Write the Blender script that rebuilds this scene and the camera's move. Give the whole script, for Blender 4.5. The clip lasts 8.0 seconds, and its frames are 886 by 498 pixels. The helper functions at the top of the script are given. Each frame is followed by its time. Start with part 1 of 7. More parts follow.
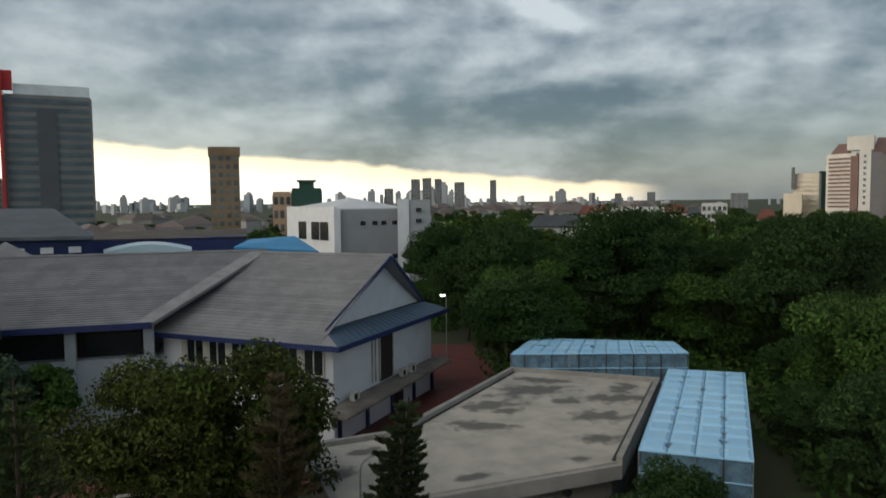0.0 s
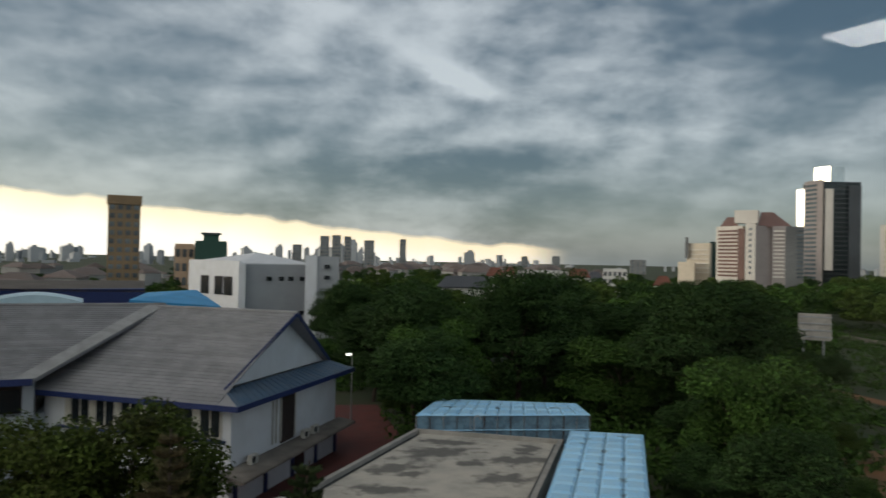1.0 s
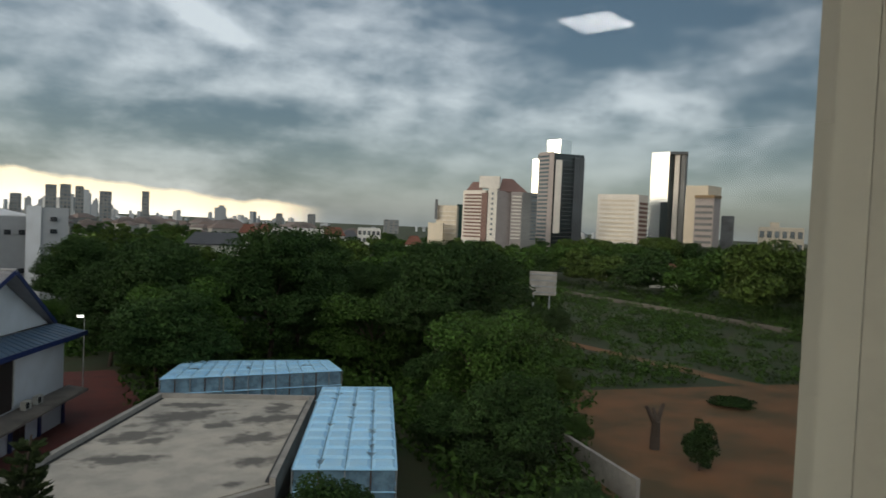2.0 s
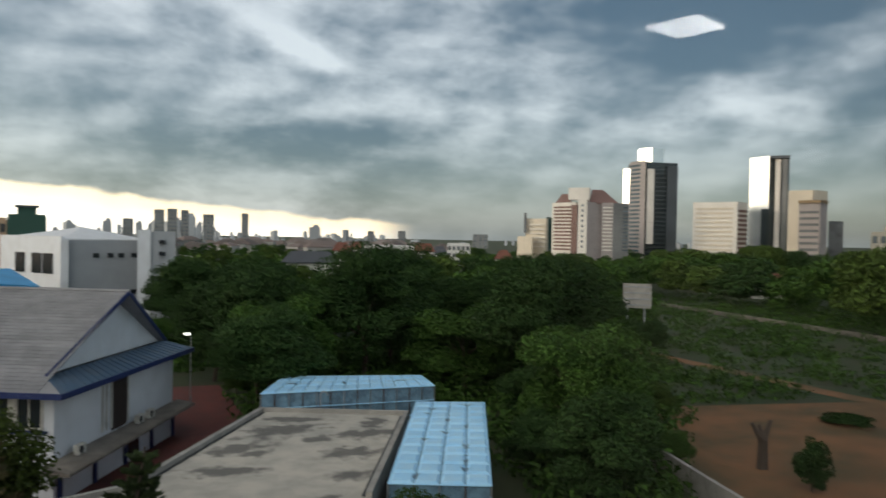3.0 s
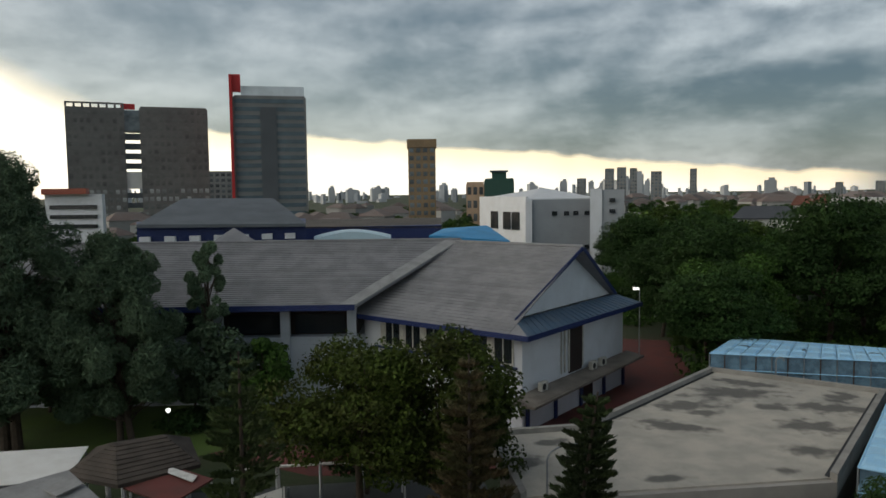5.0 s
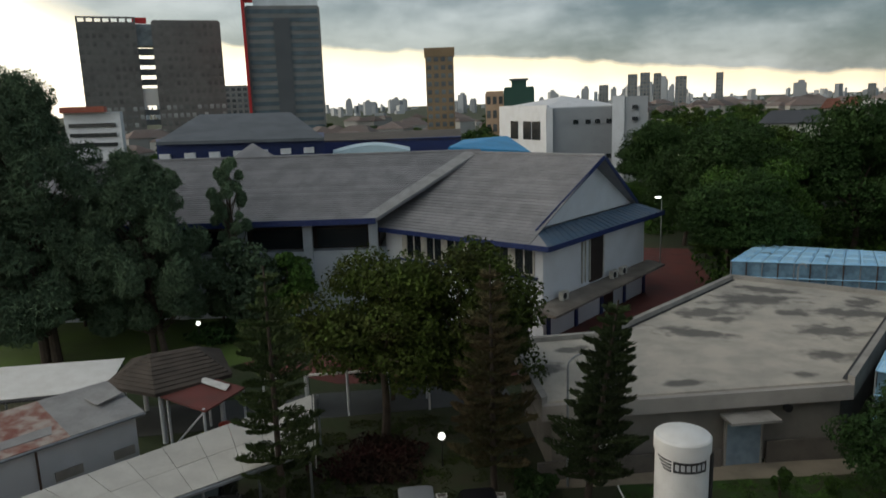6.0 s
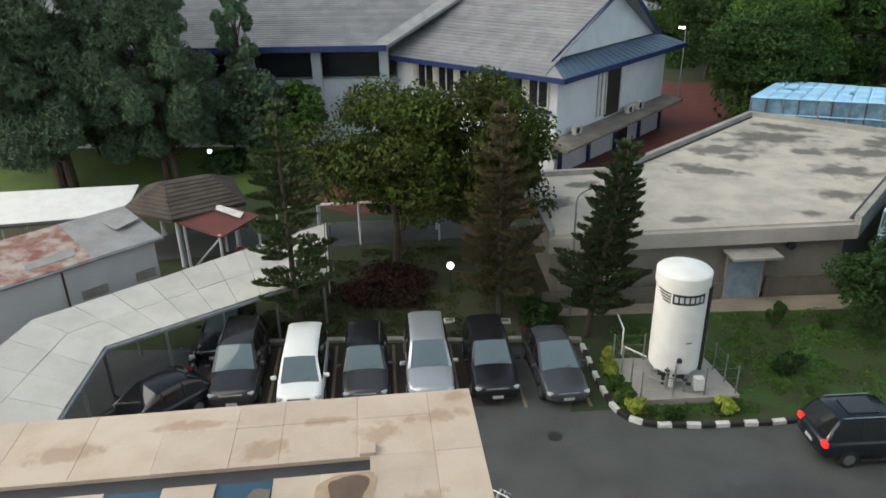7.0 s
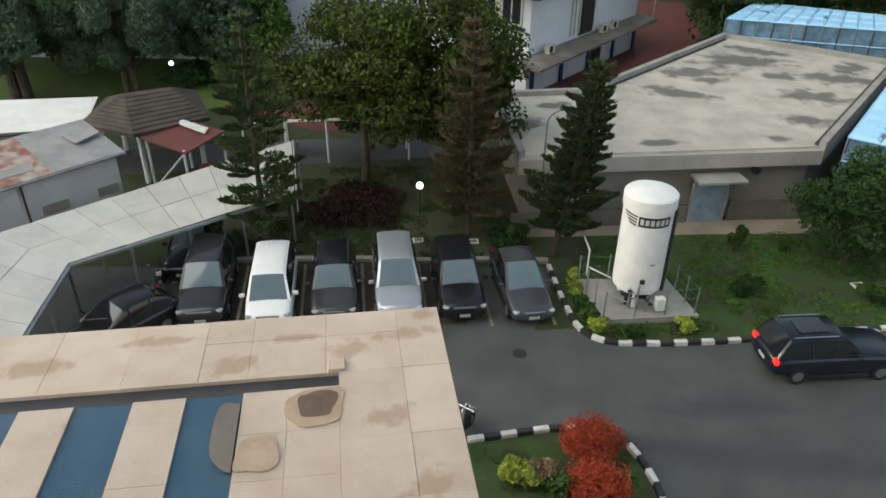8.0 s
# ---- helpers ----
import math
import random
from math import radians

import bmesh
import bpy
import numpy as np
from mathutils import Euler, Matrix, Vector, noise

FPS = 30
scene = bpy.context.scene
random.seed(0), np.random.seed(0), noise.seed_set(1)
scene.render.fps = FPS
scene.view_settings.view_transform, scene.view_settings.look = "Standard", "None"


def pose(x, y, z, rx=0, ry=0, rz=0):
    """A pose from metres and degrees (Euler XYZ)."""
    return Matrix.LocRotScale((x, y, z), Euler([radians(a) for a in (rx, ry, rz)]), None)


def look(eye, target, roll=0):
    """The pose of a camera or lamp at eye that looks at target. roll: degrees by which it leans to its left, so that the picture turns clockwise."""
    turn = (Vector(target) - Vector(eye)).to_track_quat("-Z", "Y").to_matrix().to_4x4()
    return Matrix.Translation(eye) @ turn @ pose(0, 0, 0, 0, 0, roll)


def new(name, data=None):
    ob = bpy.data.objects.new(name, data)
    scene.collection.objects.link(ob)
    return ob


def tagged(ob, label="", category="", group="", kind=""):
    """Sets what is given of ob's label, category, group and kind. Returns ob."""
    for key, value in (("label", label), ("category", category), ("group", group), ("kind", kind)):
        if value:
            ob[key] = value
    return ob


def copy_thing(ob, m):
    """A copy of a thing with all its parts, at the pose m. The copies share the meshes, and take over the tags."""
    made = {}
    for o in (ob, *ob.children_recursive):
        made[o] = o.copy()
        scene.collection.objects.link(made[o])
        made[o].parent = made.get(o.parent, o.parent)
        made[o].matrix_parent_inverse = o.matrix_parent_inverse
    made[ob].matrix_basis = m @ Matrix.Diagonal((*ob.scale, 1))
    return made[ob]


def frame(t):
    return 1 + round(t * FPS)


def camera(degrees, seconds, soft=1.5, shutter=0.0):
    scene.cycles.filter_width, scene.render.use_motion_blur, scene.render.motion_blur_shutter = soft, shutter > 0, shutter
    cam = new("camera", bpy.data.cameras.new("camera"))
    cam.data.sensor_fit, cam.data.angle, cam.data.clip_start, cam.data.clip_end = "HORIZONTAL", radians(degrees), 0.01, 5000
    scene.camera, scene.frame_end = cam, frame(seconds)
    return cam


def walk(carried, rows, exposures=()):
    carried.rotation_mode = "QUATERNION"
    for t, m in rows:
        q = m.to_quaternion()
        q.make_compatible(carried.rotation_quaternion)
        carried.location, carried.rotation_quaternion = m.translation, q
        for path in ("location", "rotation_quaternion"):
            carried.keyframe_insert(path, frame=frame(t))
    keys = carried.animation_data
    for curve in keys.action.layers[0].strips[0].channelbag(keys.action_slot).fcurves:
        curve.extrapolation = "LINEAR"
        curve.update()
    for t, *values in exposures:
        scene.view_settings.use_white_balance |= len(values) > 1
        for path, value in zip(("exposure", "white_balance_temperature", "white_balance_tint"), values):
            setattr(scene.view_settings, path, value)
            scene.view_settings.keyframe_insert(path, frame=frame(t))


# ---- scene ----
EYE = 16.5
cam = camera(62.89, 8.0, soft=1.5, shutter=0.2)
# seconds, yaw, pitch, roll: the camera turns where it stands
ROWS = [
    (0.00, -0.60, -3.87, 0.59),
    (0.50, 1.01, 1.13, -0.31),
    (1.00, -7.74, 0.83, -1.20),
    (1.50, -18.87, -0.16, -1.99),
    (1.70, -22.15, -0.74, -2.02),
    (2.25, -28.86, -2.41, -2.92),
    (2.80, -24.57, -1.91, -2.23),
    (3.00, -19.85, -0.92, -1.10),
    (3.50, -5.29, 1.18, -0.28),
    (4.00, 7.00, -0.26, 0.62),
    (4.50, 13.18, -2.69, 0.37),
    (4.70, 13.82, -3.55, 0.47),
    (5.80, 15.72, -8.97, 1.52),
    (6.00, 15.90, -11.39, 1.85),
    (6.50, 16.33, -17.83, 1.33),
    (7.00, 17.03, -24.55, 1.10),
    (7.50, 16.08, -27.29, 0.03),
    (8.00, 15.20, -30.87, -0.67),
]
EXPOSURES = [(0.0, -0.52, 6380, 9), (0.5, -0.60, 6380, 9), (1.0, -0.68, 6380, 9), (1.5, -0.62, 6380, 9), (2.8, -0.30, 6380, 9), (3.2, -0.36, 6380, 9), (3.5, -0.46, 6380, 9), (4.0, -0.56, 6380, 9), (4.7, -0.6, 6380, 9), (5.8, -0.65, 6380, 9), (6.0, -0.52, 6380, 9), (6.5, 0.2, 6380, 8), (7.0, 0.75, 6380, 8), (8.0, 0.68, 6380, 8)]
walk(cam, [(t, pose(0, 0, EYE, 90 + p, r, y)) for t, y, p, r in ROWS], EXPOSURES)

# ---- sky and sun ----
SUN_AZ, SUN_EL = -78.0, 11.0      # degrees from north, clockwise; height
world = bpy.data.worlds.new("sky")
scene.world = world
world.use_nodes = True
nt = world.node_tree
nt.nodes.clear()


def wn(kind, **kw):
    n = nt.nodes.new(kind)
    for k, val in kw.items():
        n.inputs[k].default_value = val
    return n


def wmath(op, a, b=None, c=None, clamp=False):
    n = nt.nodes.new("ShaderNodeMath")
    n.operation, n.use_clamp = op, clamp
    for i, q in enumerate((a, b, c)):
        if q is None:
            continue
        if isinstance(q, (int, float)):
            n.inputs[i].default_value = q
        else:
            nt.links.new(q, n.inputs[i])
    return n.outputs[0]


def wmix(f, a, b):
    n = nt.nodes.new("ShaderNodeMix")
    n.data_type = "RGBA"
    for i, q in ((0, f), (6, a), (7, b)):
        if isinstance(q, tuple):
            n.inputs[i].default_value = (*q, 1)
        elif isinstance(q, (int, float)):
            n.inputs[i].default_value = q
        else:
            nt.links.new(q, n.inputs[i])
    return n.outputs[2]


def wrange(x, a, b, lo=0.0, hi=1.0):
    n = nt.nodes.new("ShaderNodeMapRange")
    n.interpolation_type = "SMOOTHSTEP"
    n.inputs[1].default_value, n.inputs[2].default_value = a, b
    n.inputs[3].default_value, n.inputs[4].default_value = lo, hi
    nt.links.new(x, n.inputs[0])
    return n.outputs[0]


def wnoise(vec, scale, detail=6.0, rough=0.55, distort=0.0):
    n = wn("ShaderNodeTexNoise", Scale=scale, Detail=detail, Roughness=rough, Distortion=distort)
    nt.links.new(vec, n.inputs["Vector"])
    return n.outputs["Fac"]


sky = nt.nodes.new("ShaderNodeTexSky")
sky.sky_type, sky.sun_disc = "NISHITA", False
sky.sun_elevation, sky.sun_rotation = radians(SUN_EL), radians(SUN_AZ)
coord = nt.nodes.new("ShaderNodeTexCoord")
sep = nt.nodes.new("ShaderNodeSeparateXYZ")
nt.links.new(coord.outputs["Generated"], sep.inputs[0])
dx, dy, dz = sep.outputs
az = wmath("MULTIPLY", wmath("ARCTAN2", dx, dy), 57.2958)
el = wmath("MULTIPLY", wmath("ARCSINE", dz), 57.2958)
# cloud deck: a plane overhead, so that clouds draw together towards the horizon
low = wmath("ADD", wmath("MAXIMUM", dz, 0.0), 0.24)
comb = nt.nodes.new("ShaderNodeCombineXYZ")
nt.links.new(wmath("DIVIDE", dx, low), comb.inputs[0])
nt.links.new(wmath("DIVIDE", dy, low), comb.inputs[1])
deck = comb.outputs[0]
big = wnoise(deck, 0.9, 8.0, 0.5, 0.0)
fine = wnoise(deck, 2.3, 9.0, 0.52, 0.0)
wisp = wnoise(coord.outputs["Generated"], 7.0, 8.0, 0.54, 0.0)
shape = wmath("ADD", wmath("MULTIPLY", big, 0.66), wmath("MULTIPLY", fine, 0.34))
shape = wmath("ADD", shape, wmath("MULTIPLY", wmath("SUBTRACT", wisp, 0.5), 0.30))
# heaped cloud: the side towards the bright west is lighter
tall = nt.nodes.new("ShaderNodeMapping")
tall.inputs["Scale"].default_value = (1.0, 1.0, 2.1)
nt.links.new(coord.outputs["Generated"], tall.inputs["Vector"])
away = nt.nodes.new("ShaderNodeMapping")
away.inputs["Scale"].default_value = (1.0, 1.0, 2.1)
away.inputs["Location"].default_value = (0.022, -0.006, -0.034)
nt.links.new(coord.outputs["Generated"], away.inputs["Vector"])
heap = wnoise(tall.outputs[0], 4.9, 9.0, 0.52, 0.1)
heap_lit = wmath("SUBTRACT", heap, wnoise(away.outputs[0], 4.9, 9.0, 0.52, 0.1))
shape = wmath("ADD", shape, wmath("ADD", wmath("MULTIPLY", wmath("SUBTRACT", heap, 0.5), 0.30), wmath("MULTIPLY", heap_lit, 0.95)))
# long flat streaks of cloud low over the horizon
flat_vec = nt.nodes.new("ShaderNodeCombineXYZ")
nt.links.new(wmath("MULTIPLY", az, 0.075), flat_vec.inputs[0])
nt.links.new(wmath("MULTIPLY", wmath("ADD", el, wmath("MULTIPLY", az, 0.06)), 0.42), flat_vec.inputs[1])
streak = wnoise(flat_vec.outputs[0], 1.0, 8.0, 0.54, 0.1)
shape = wmath("ADD", shape, wmath("MULTIPLY", wmath("SUBTRACT", streak, 0.5), 0.14))


def opening(a, e, wa, we, tilt=0.0):
    """A soft thin place in the cloud deck, towards an azimuth and height."""
    da = wmath("SUBTRACT", az, a)
    de = wmath("ADD", wmath("SUBTRACT", el, e), wmath("MULTIPLY", da, tilt))
    de = wmath("ADD", de, wmath("MULTIPLY", wmath("SUBTRACT", wisp, 0.5), 4.5))
    q = wmath("ADD", wmath("POWER", wmath("DIVIDE", da, wa), 2.0), wmath("POWER", wmath("DIVIDE", de, we), 2.0))
    return wmath("EXPONENT", wmath("MULTIPLY", q, -1.0))


thin = wmath("ADD", wmath("MULTIPLY", opening(8.5, 14.4, 5.5, 1.0, 0.34), 0.38), wmath("MULTIPLY", opening(42, 10.0, 4.5, 1.6, 0.05), 0.24))
thin = wmath("ADD", thin, wmath("ADD", wmath("MULTIPLY", opening(-3, 18.5, 4.5, 1.8, 0.3), 0.14), wmath("MULTIPLY", opening(33, 13.8, 10, 0.8, -0.02), 0.10)))
dense = wmath("ADD", wmath("MULTIPLY", opening(9, 6.0, 16, 2.8, 0.05), 0.20), wmath("ADD", wmath("MULTIPLY", opening(40, 17.5, 18, 5), 0.22), wmath("MULTIPLY", opening(52, 7.5, 9, 5), 0.26)))
thin = wmath("MULTIPLY", thin, wrange(wmath("ADD", fine, wmath("MULTIPLY", wisp, 0.5)), 0.45, 0.95, 0.25, 1.5))
shade = wmath("SUBTRACT", wmath("ADD", shape, thin), dense)
grey = wmix(wrange(shade, 0.20, 0.80), (0.062, 0.112, 0.162), (0.86, 0.91, 0.93))
warmgrey = wmix(wrange(shade, 0.20, 0.80), (0.140, 0.182, 0.215), (0.70, 0.73, 0.735))
deckcol = wmix(wrange(az, -30.0, 12.0), warmgrey, grey)
# unseen sky above the view, darkened only to dim the ground
deckcol = wmix(wrange(el, 22.0, 42.0, 0.0, 0.82), deckcol, (0.09, 0.105, 0.122))
# rain haze near the horizon
deckcol = wmix(wmath("MULTIPLY", wrange(el, 10.0, 1.0, 0.0, 0.8), wrange(az, 9.0, 21.0, 0.3, 1.0)), deckcol, (0.215, 0.268, 0.295))
# bright gap under the deck, closing towards the right
edge = wmath("SUBTRACT", 2.32, wmath("MULTIPLY", az, 0.083))
edge = wmath("ADD", edge, wmath("MULTIPLY", wmath("POWER", wmath("MAXIMUM", wmath("SUBTRACT", -36.0, az), 0.0), 1.5), 0.10))
edge = wmath("ADD", edge, wmath("MULTIPLY", wmath("SUBTRACT", wnoise(coord.outputs["Generated"], 13.0, 6.0, 0.55), 0.5), 1.7))
gap = wrange(wmath("DIVIDE", wmath("SUBTRACT", edge, el), wrange(az, -34.0, -44.0, 1.0, 6.0)), -0.16, 0.32)
gap = wmath("MULTIPLY", gap, wrange(az, 18.0, 13.5))
gapcol = wmix(wrange(wmath("SUBTRACT", edge, el), 0.2, 2.4), (1.75, 1.45, 1.0), (1.9, 1.82, 1.65))
seen_sky = wmix(gap, deckcol, gapcol)
# clear sky far overhead lends the clouds its colour
tint = wmix(0.94, sky.outputs[0], seen_sky)
back = nt.nodes.new("ShaderNodeBackground")
back.inputs["Strength"].default_value = 1.0
nt.links.new(tint, back.inputs["Color"])
out = nt.nodes.new("ShaderNodeOutputWorld")
nt.links.new(back.outputs[0], out.inputs[0])

sun = new("sun", bpy.data.lights.new("sun", "SUN"))
sun.data.energy, sun.data.angle, sun.data.color = 0.9, radians(10), (1.0, 0.86, 0.66)
a, e = radians(SUN_AZ), radians(SUN_EL)
sun.matrix_world = look((0, 0, 100), (-math.sin(a) * math.cos(e), -math.cos(a) * math.cos(e), 100 - math.sin(e)))

# ---- materials ----
def mat(name, colour, rough=0.8, metal=0.0, scale=2.0, vary=0.25, second=None, amount=0.5, bump=0.15, fine=30.0, each=0.0, spec=0.4):
    """A surface with stains at one scale, grain at another, fine relief, and a little difference from piece to piece."""
    m = bpy.data.materials.new(name)
    m.use_nodes = True
    t = m.node_tree
    t.nodes.clear()
    o = t.nodes.new("ShaderNodeOutputMaterial")
    b = t.nodes.new("ShaderNodeBsdfPrincipled")
    t.links.new(b.outputs[0], o.inputs[0])
    c = t.nodes.new("ShaderNodeTexCoord")
    n1 = t.nodes.new("ShaderNodeTexNoise")
    n1.inputs["Scale"].default_value, n1.inputs["Detail"].default_value, n1.inputs["Roughness"].default_value = scale, 6, 0.6
    n2 = t.nodes.new("ShaderNodeTexNoise")
    n2.inputs["Scale"].default_value, n2.inputs["Detail"].default_value = fine, 3
    for n in (n1, n2):
        t.links.new(c.outputs["Object"], n.inputs["Vector"])
    ramp = t.nodes.new("ShaderNodeMapRange")
    ramp.interpolation_type = "SMOOTHSTEP"
    ramp.inputs[1].default_value, ramp.inputs[2].default_value = 0.35, 0.68
    t.links.new(n1.outputs["Fac"], ramp.inputs[0])
    mix = t.nodes.new("ShaderNodeMix")
    mix.data_type = "RGBA"
    other = second or tuple(x * (1 - vary) for x in colour)
    mix.inputs[6].default_value, mix.inputs[7].default_value = (*colour, 1), (*other, 1)
    sc = t.nodes.new("ShaderNodeMath")
    sc.operation = "MULTIPLY"
    sc.inputs[1].default_value = amount if second else 1.0
    t.links.new(ramp.outputs[0], sc.inputs[0])
    t.links.new(sc.outputs[0], mix.inputs[0])
    hsv = t.nodes.new("ShaderNodeHueSaturation")
    t.links.new(mix.outputs[2], hsv.inputs["Color"])
    val = t.nodes.new("ShaderNodeMapRange")
    val.inputs[3].default_value, val.inputs[4].default_value = 1 - vary * 0.6, 1 + vary * 0.6
    t.links.new(n2.outputs["Fac"], val.inputs[0])
    last = val.outputs[0]
    if each:
        info = t.nodes.new("ShaderNodeObjectInfo")
        r = t.nodes.new("ShaderNodeMapRange")
        r.inputs[3].default_value, r.inputs[4].default_value = 1 - each, 1 + each
        t.links.new(info.outputs["Random"], r.inputs[0])
        mul = t.nodes.new("ShaderNodeMath")
        mul.operation = "MULTIPLY"
        t.links.new(last, mul.inputs[0])
        t.links.new(r.outputs[0], mul.inputs[1])
        last = mul.outputs[0]
    t.links.new(last, hsv.inputs["Value"])
    t.links.new(hsv.outputs[0], b.inputs["Base Color"])
    b.inputs["Roughness"].default_value, b.inputs["Metallic"].default_value = rough, metal
    b.inputs["Specular IOR Level"].default_value = spec
    if bump:
        bp = t.nodes.new("ShaderNodeBump")
        bp.inputs["Strength"].default_value, bp.inputs["Distance"].default_value = bump, 0.02
        t.links.new(n2.outputs["Fac"], bp.inputs["Height"])
        t.links.new(bp.outputs[0], b.inputs["Normal"])
    return m


def leafmat(name, colour, other, vary=0.5):
    """Leaves: colour shifts from clump to clump and from leaf to leaf."""
    m = mat(name, colour, 0.6, scale=0.5, second=other, amount=0.9, bump=0.0, fine=6.0, vary=vary, each=0.18, spec=0.1)
    t = m.node_tree
    b = next(n for n in t.nodes if n.type == "BSDF_PRINCIPLED")
    h = next(n for n in t.nodes if n.type == "HUE_SAT")
    g = t.nodes.new("ShaderNodeNewGeometry")
    r = t.nodes.new("ShaderNodeMapRange")
    r.inputs[3].default_value, r.inputs[4].default_value = 0.6, 1.45
    t.links.new(g.outputs["Random Per Island"], r.inputs[0])
    mul = t.nodes.new("ShaderNodeMath")
    mul.operation = "MULTIPLY"
    t.links.new(h.inputs["Value"].links[0].from_socket, mul.inputs[0])
    t.links.new(r.outputs[0], mul.inputs[1])
    t.links.new(mul.outputs[0], h.inputs["Value"])
    return m


def glow(name, colour, strength):
    m = bpy.data.materials.new(name)
    m.use_nodes = True
    b = m.node_tree.nodes["Principled BSDF"]
    b.inputs["Base Color"].default_value = (*colour, 1)
    b.inputs["Emission Color"].default_value = (*colour, 1)
    b.inputs["Emission Strength"].default_value = strength
    return m


def clear_glass(name):
    """A window pane: what is behind shows through, the room mirrors in it by Fresnel."""
    m = bpy.data.materials.new(name)
    m.use_nodes = True
    t = m.node_tree
    t.nodes.clear()
    o = t.nodes.new("ShaderNodeOutputMaterial")
    tr = t.nodes.new("ShaderNodeBsdfTransparent")
    gl = t.nodes.new("ShaderNodeBsdfGlossy")
    gl.inputs["Roughness"].default_value = 0.02
    lw = t.nodes.new("ShaderNodeLayerWeight")
    lw.inputs["Blend"].default_value = 0.5
    pw = t.nodes.new("ShaderNodeMath")
    pw.operation = "POWER"
    pw.inputs[1].default_value = 4.0
    t.links.new(lw.outputs["Facing"], pw.inputs[0])
    fr = t.nodes.new("ShaderNodeMath")
    fr.operation = "MULTIPLY_ADD"
    fr.inputs[1].default_value, fr.inputs[2].default_value = 0.45, 0.012
    t.links.new(pw.outputs[0], fr.inputs[0])
    mx = t.nodes.new("ShaderNodeMixShader")
    t.links.new(fr.outputs[0], mx.inputs[0])
    t.links.new(tr.outputs[0], mx.inputs[1])
    t.links.new(gl.outputs[0], mx.inputs[2])
    t.links.new(mx.outputs[0], o.inputs[0])
    return m


ASPHALT = mat("asphalt", (0.086, 0.090, 0.087), 0.72, scale=0.5, second=(0.055, 0.058, 0.056), amount=0.85, vary=0.4, bump=0.3, fine=60, spec=0.5)
BAY = mat("brown_bay_paving", (0.060, 0.046, 0.036), 0.85, scale=0.7, second=(0.035, 0.030, 0.027), amount=0.8, fine=14, vary=0.3, bump=0.3)
GRASS = mat("grass", (0.040, 0.088, 0.017), 0.9, scale=0.8, second=(0.046, 0.040, 0.020), amount=0.95, fine=9, vary=0.7, bump=0.6)
SCRUB = mat("scrub_ground", (0.035, 0.055, 0.02), 0.95, scale=0.12, second=(0.06, 0.05, 0.03), amount=0.7, fine=5, vary=0.5, bump=0.6)
DIRT = mat("red_dirt", (0.22, 0.105, 0.046), 0.95, scale=0.16, second=(0.075, 0.062, 0.028), amount=0.9, fine=2, vary=0.45, bump=0.5)
CONCRETE = mat("concrete", (0.36, 0.34, 0.31), 0.9, scale=0.9, second=(0.22, 0.21, 0.19), amount=0.7, fine=25, bump=0.2)
ROOFCON = mat("roof_concrete", (0.50, 0.46, 0.39), 0.9, scale=0.5, second=(0.33, 0.31, 0.27), amount=0.75, fine=18, vary=0.2, bump=0.2)
DAMP = mat("damp_stain", (0.12, 0.115, 0.105), 0.7, scale=1.2, second=(0.28, 0.26, 0.23), amount=0.8, fine=10)
WHITEWALL = mat("white_wall", (0.64, 0.66, 0.69), 0.8, scale=0.6, second=(0.52, 0.53, 0.54), amount=0.5, fine=20, vary=0.08)
# white wall of the long wing; its dimmer light is painted in as blue-grey
SHADEWALL = mat("shade_grey_wall", (0.40, 0.44, 0.49), 0.85, scale=0.5, second=(0.30, 0.33, 0.36), amount=0.7, fine=12, vary=0.12)
CREAMWALL = mat("greybeige_wall", (0.42, 0.39, 0.35), 0.85, scale=0.5, second=(0.28, 0.26, 0.24), amount=0.6, fine=20, vary=0.12)
# wall below the roof edge: its shade is mixed into the taupe
TAUPE = mat("shaded_taupe_wall", (0.27, 0.245, 0.215), 0.85, scale=0.5, second=(0.17, 0.155, 0.14), amount=0.7, fine=20, vary=0.15)
ROOFTILE = mat("grey_roof_tile", (0.225, 0.225, 0.235), 0.7, scale=0.7, second=(0.14, 0.14, 0.15), amount=0.6, fine=6, vary=0.2, each=0.10)
VERGE = mat("pale_ridge_cap", (0.31, 0.31, 0.31), 0.8, scale=1.0, fine=12)
BLUEPAINT = mat("blue_paint", (0.014, 0.028, 0.115), 0.5, scale=1.5, fine=15, vary=0.2)
BLUEROOF = mat("blue_grey_sheet_roof", (0.065, 0.115, 0.18), 0.5, scale=0.8, second=(0.13, 0.15, 0.175), amount=0.5, fine=8)
DARKGLASS = mat("dark_glass", (0.02, 0.025, 0.03), 0.12, scale=1.5, fine=4, bump=0.0, spec=0.6)
CREAM = mat("cream_frame", (0.55, 0.53, 0.47), 0.7, scale=2, fine=10)
# dark brown of the door; also painted as shade in the gallery recess
DOORRECESS = mat("dark_door_and_recess", (0.035, 0.022, 0.018), 0.6, scale=2, fine=10)
TANKSEAM = mat("grimy_blue_seam", (0.10, 0.17, 0.23), 0.7, scale=1.5, second=(0.20, 0.34, 0.45), amount=0.8, fine=9)
TANKBLUE = mat("pale_blue_panel", (0.34, 0.64, 0.90), 0.45, scale=1.2, second=(0.48, 0.71, 0.85), amount=0.6, fine=10, vary=0.12, each=0.06)
RUST = mat("rust", (0.09, 0.06, 0.045), 0.85, scale=5, fine=20)
BEIGE = mat("beige_cladding", (0.56, 0.465, 0.385), 0.75, scale=0.9, second=(0.45, 0.355, 0.275), amount=0.8, fine=30, vary=0.12, each=0.05)
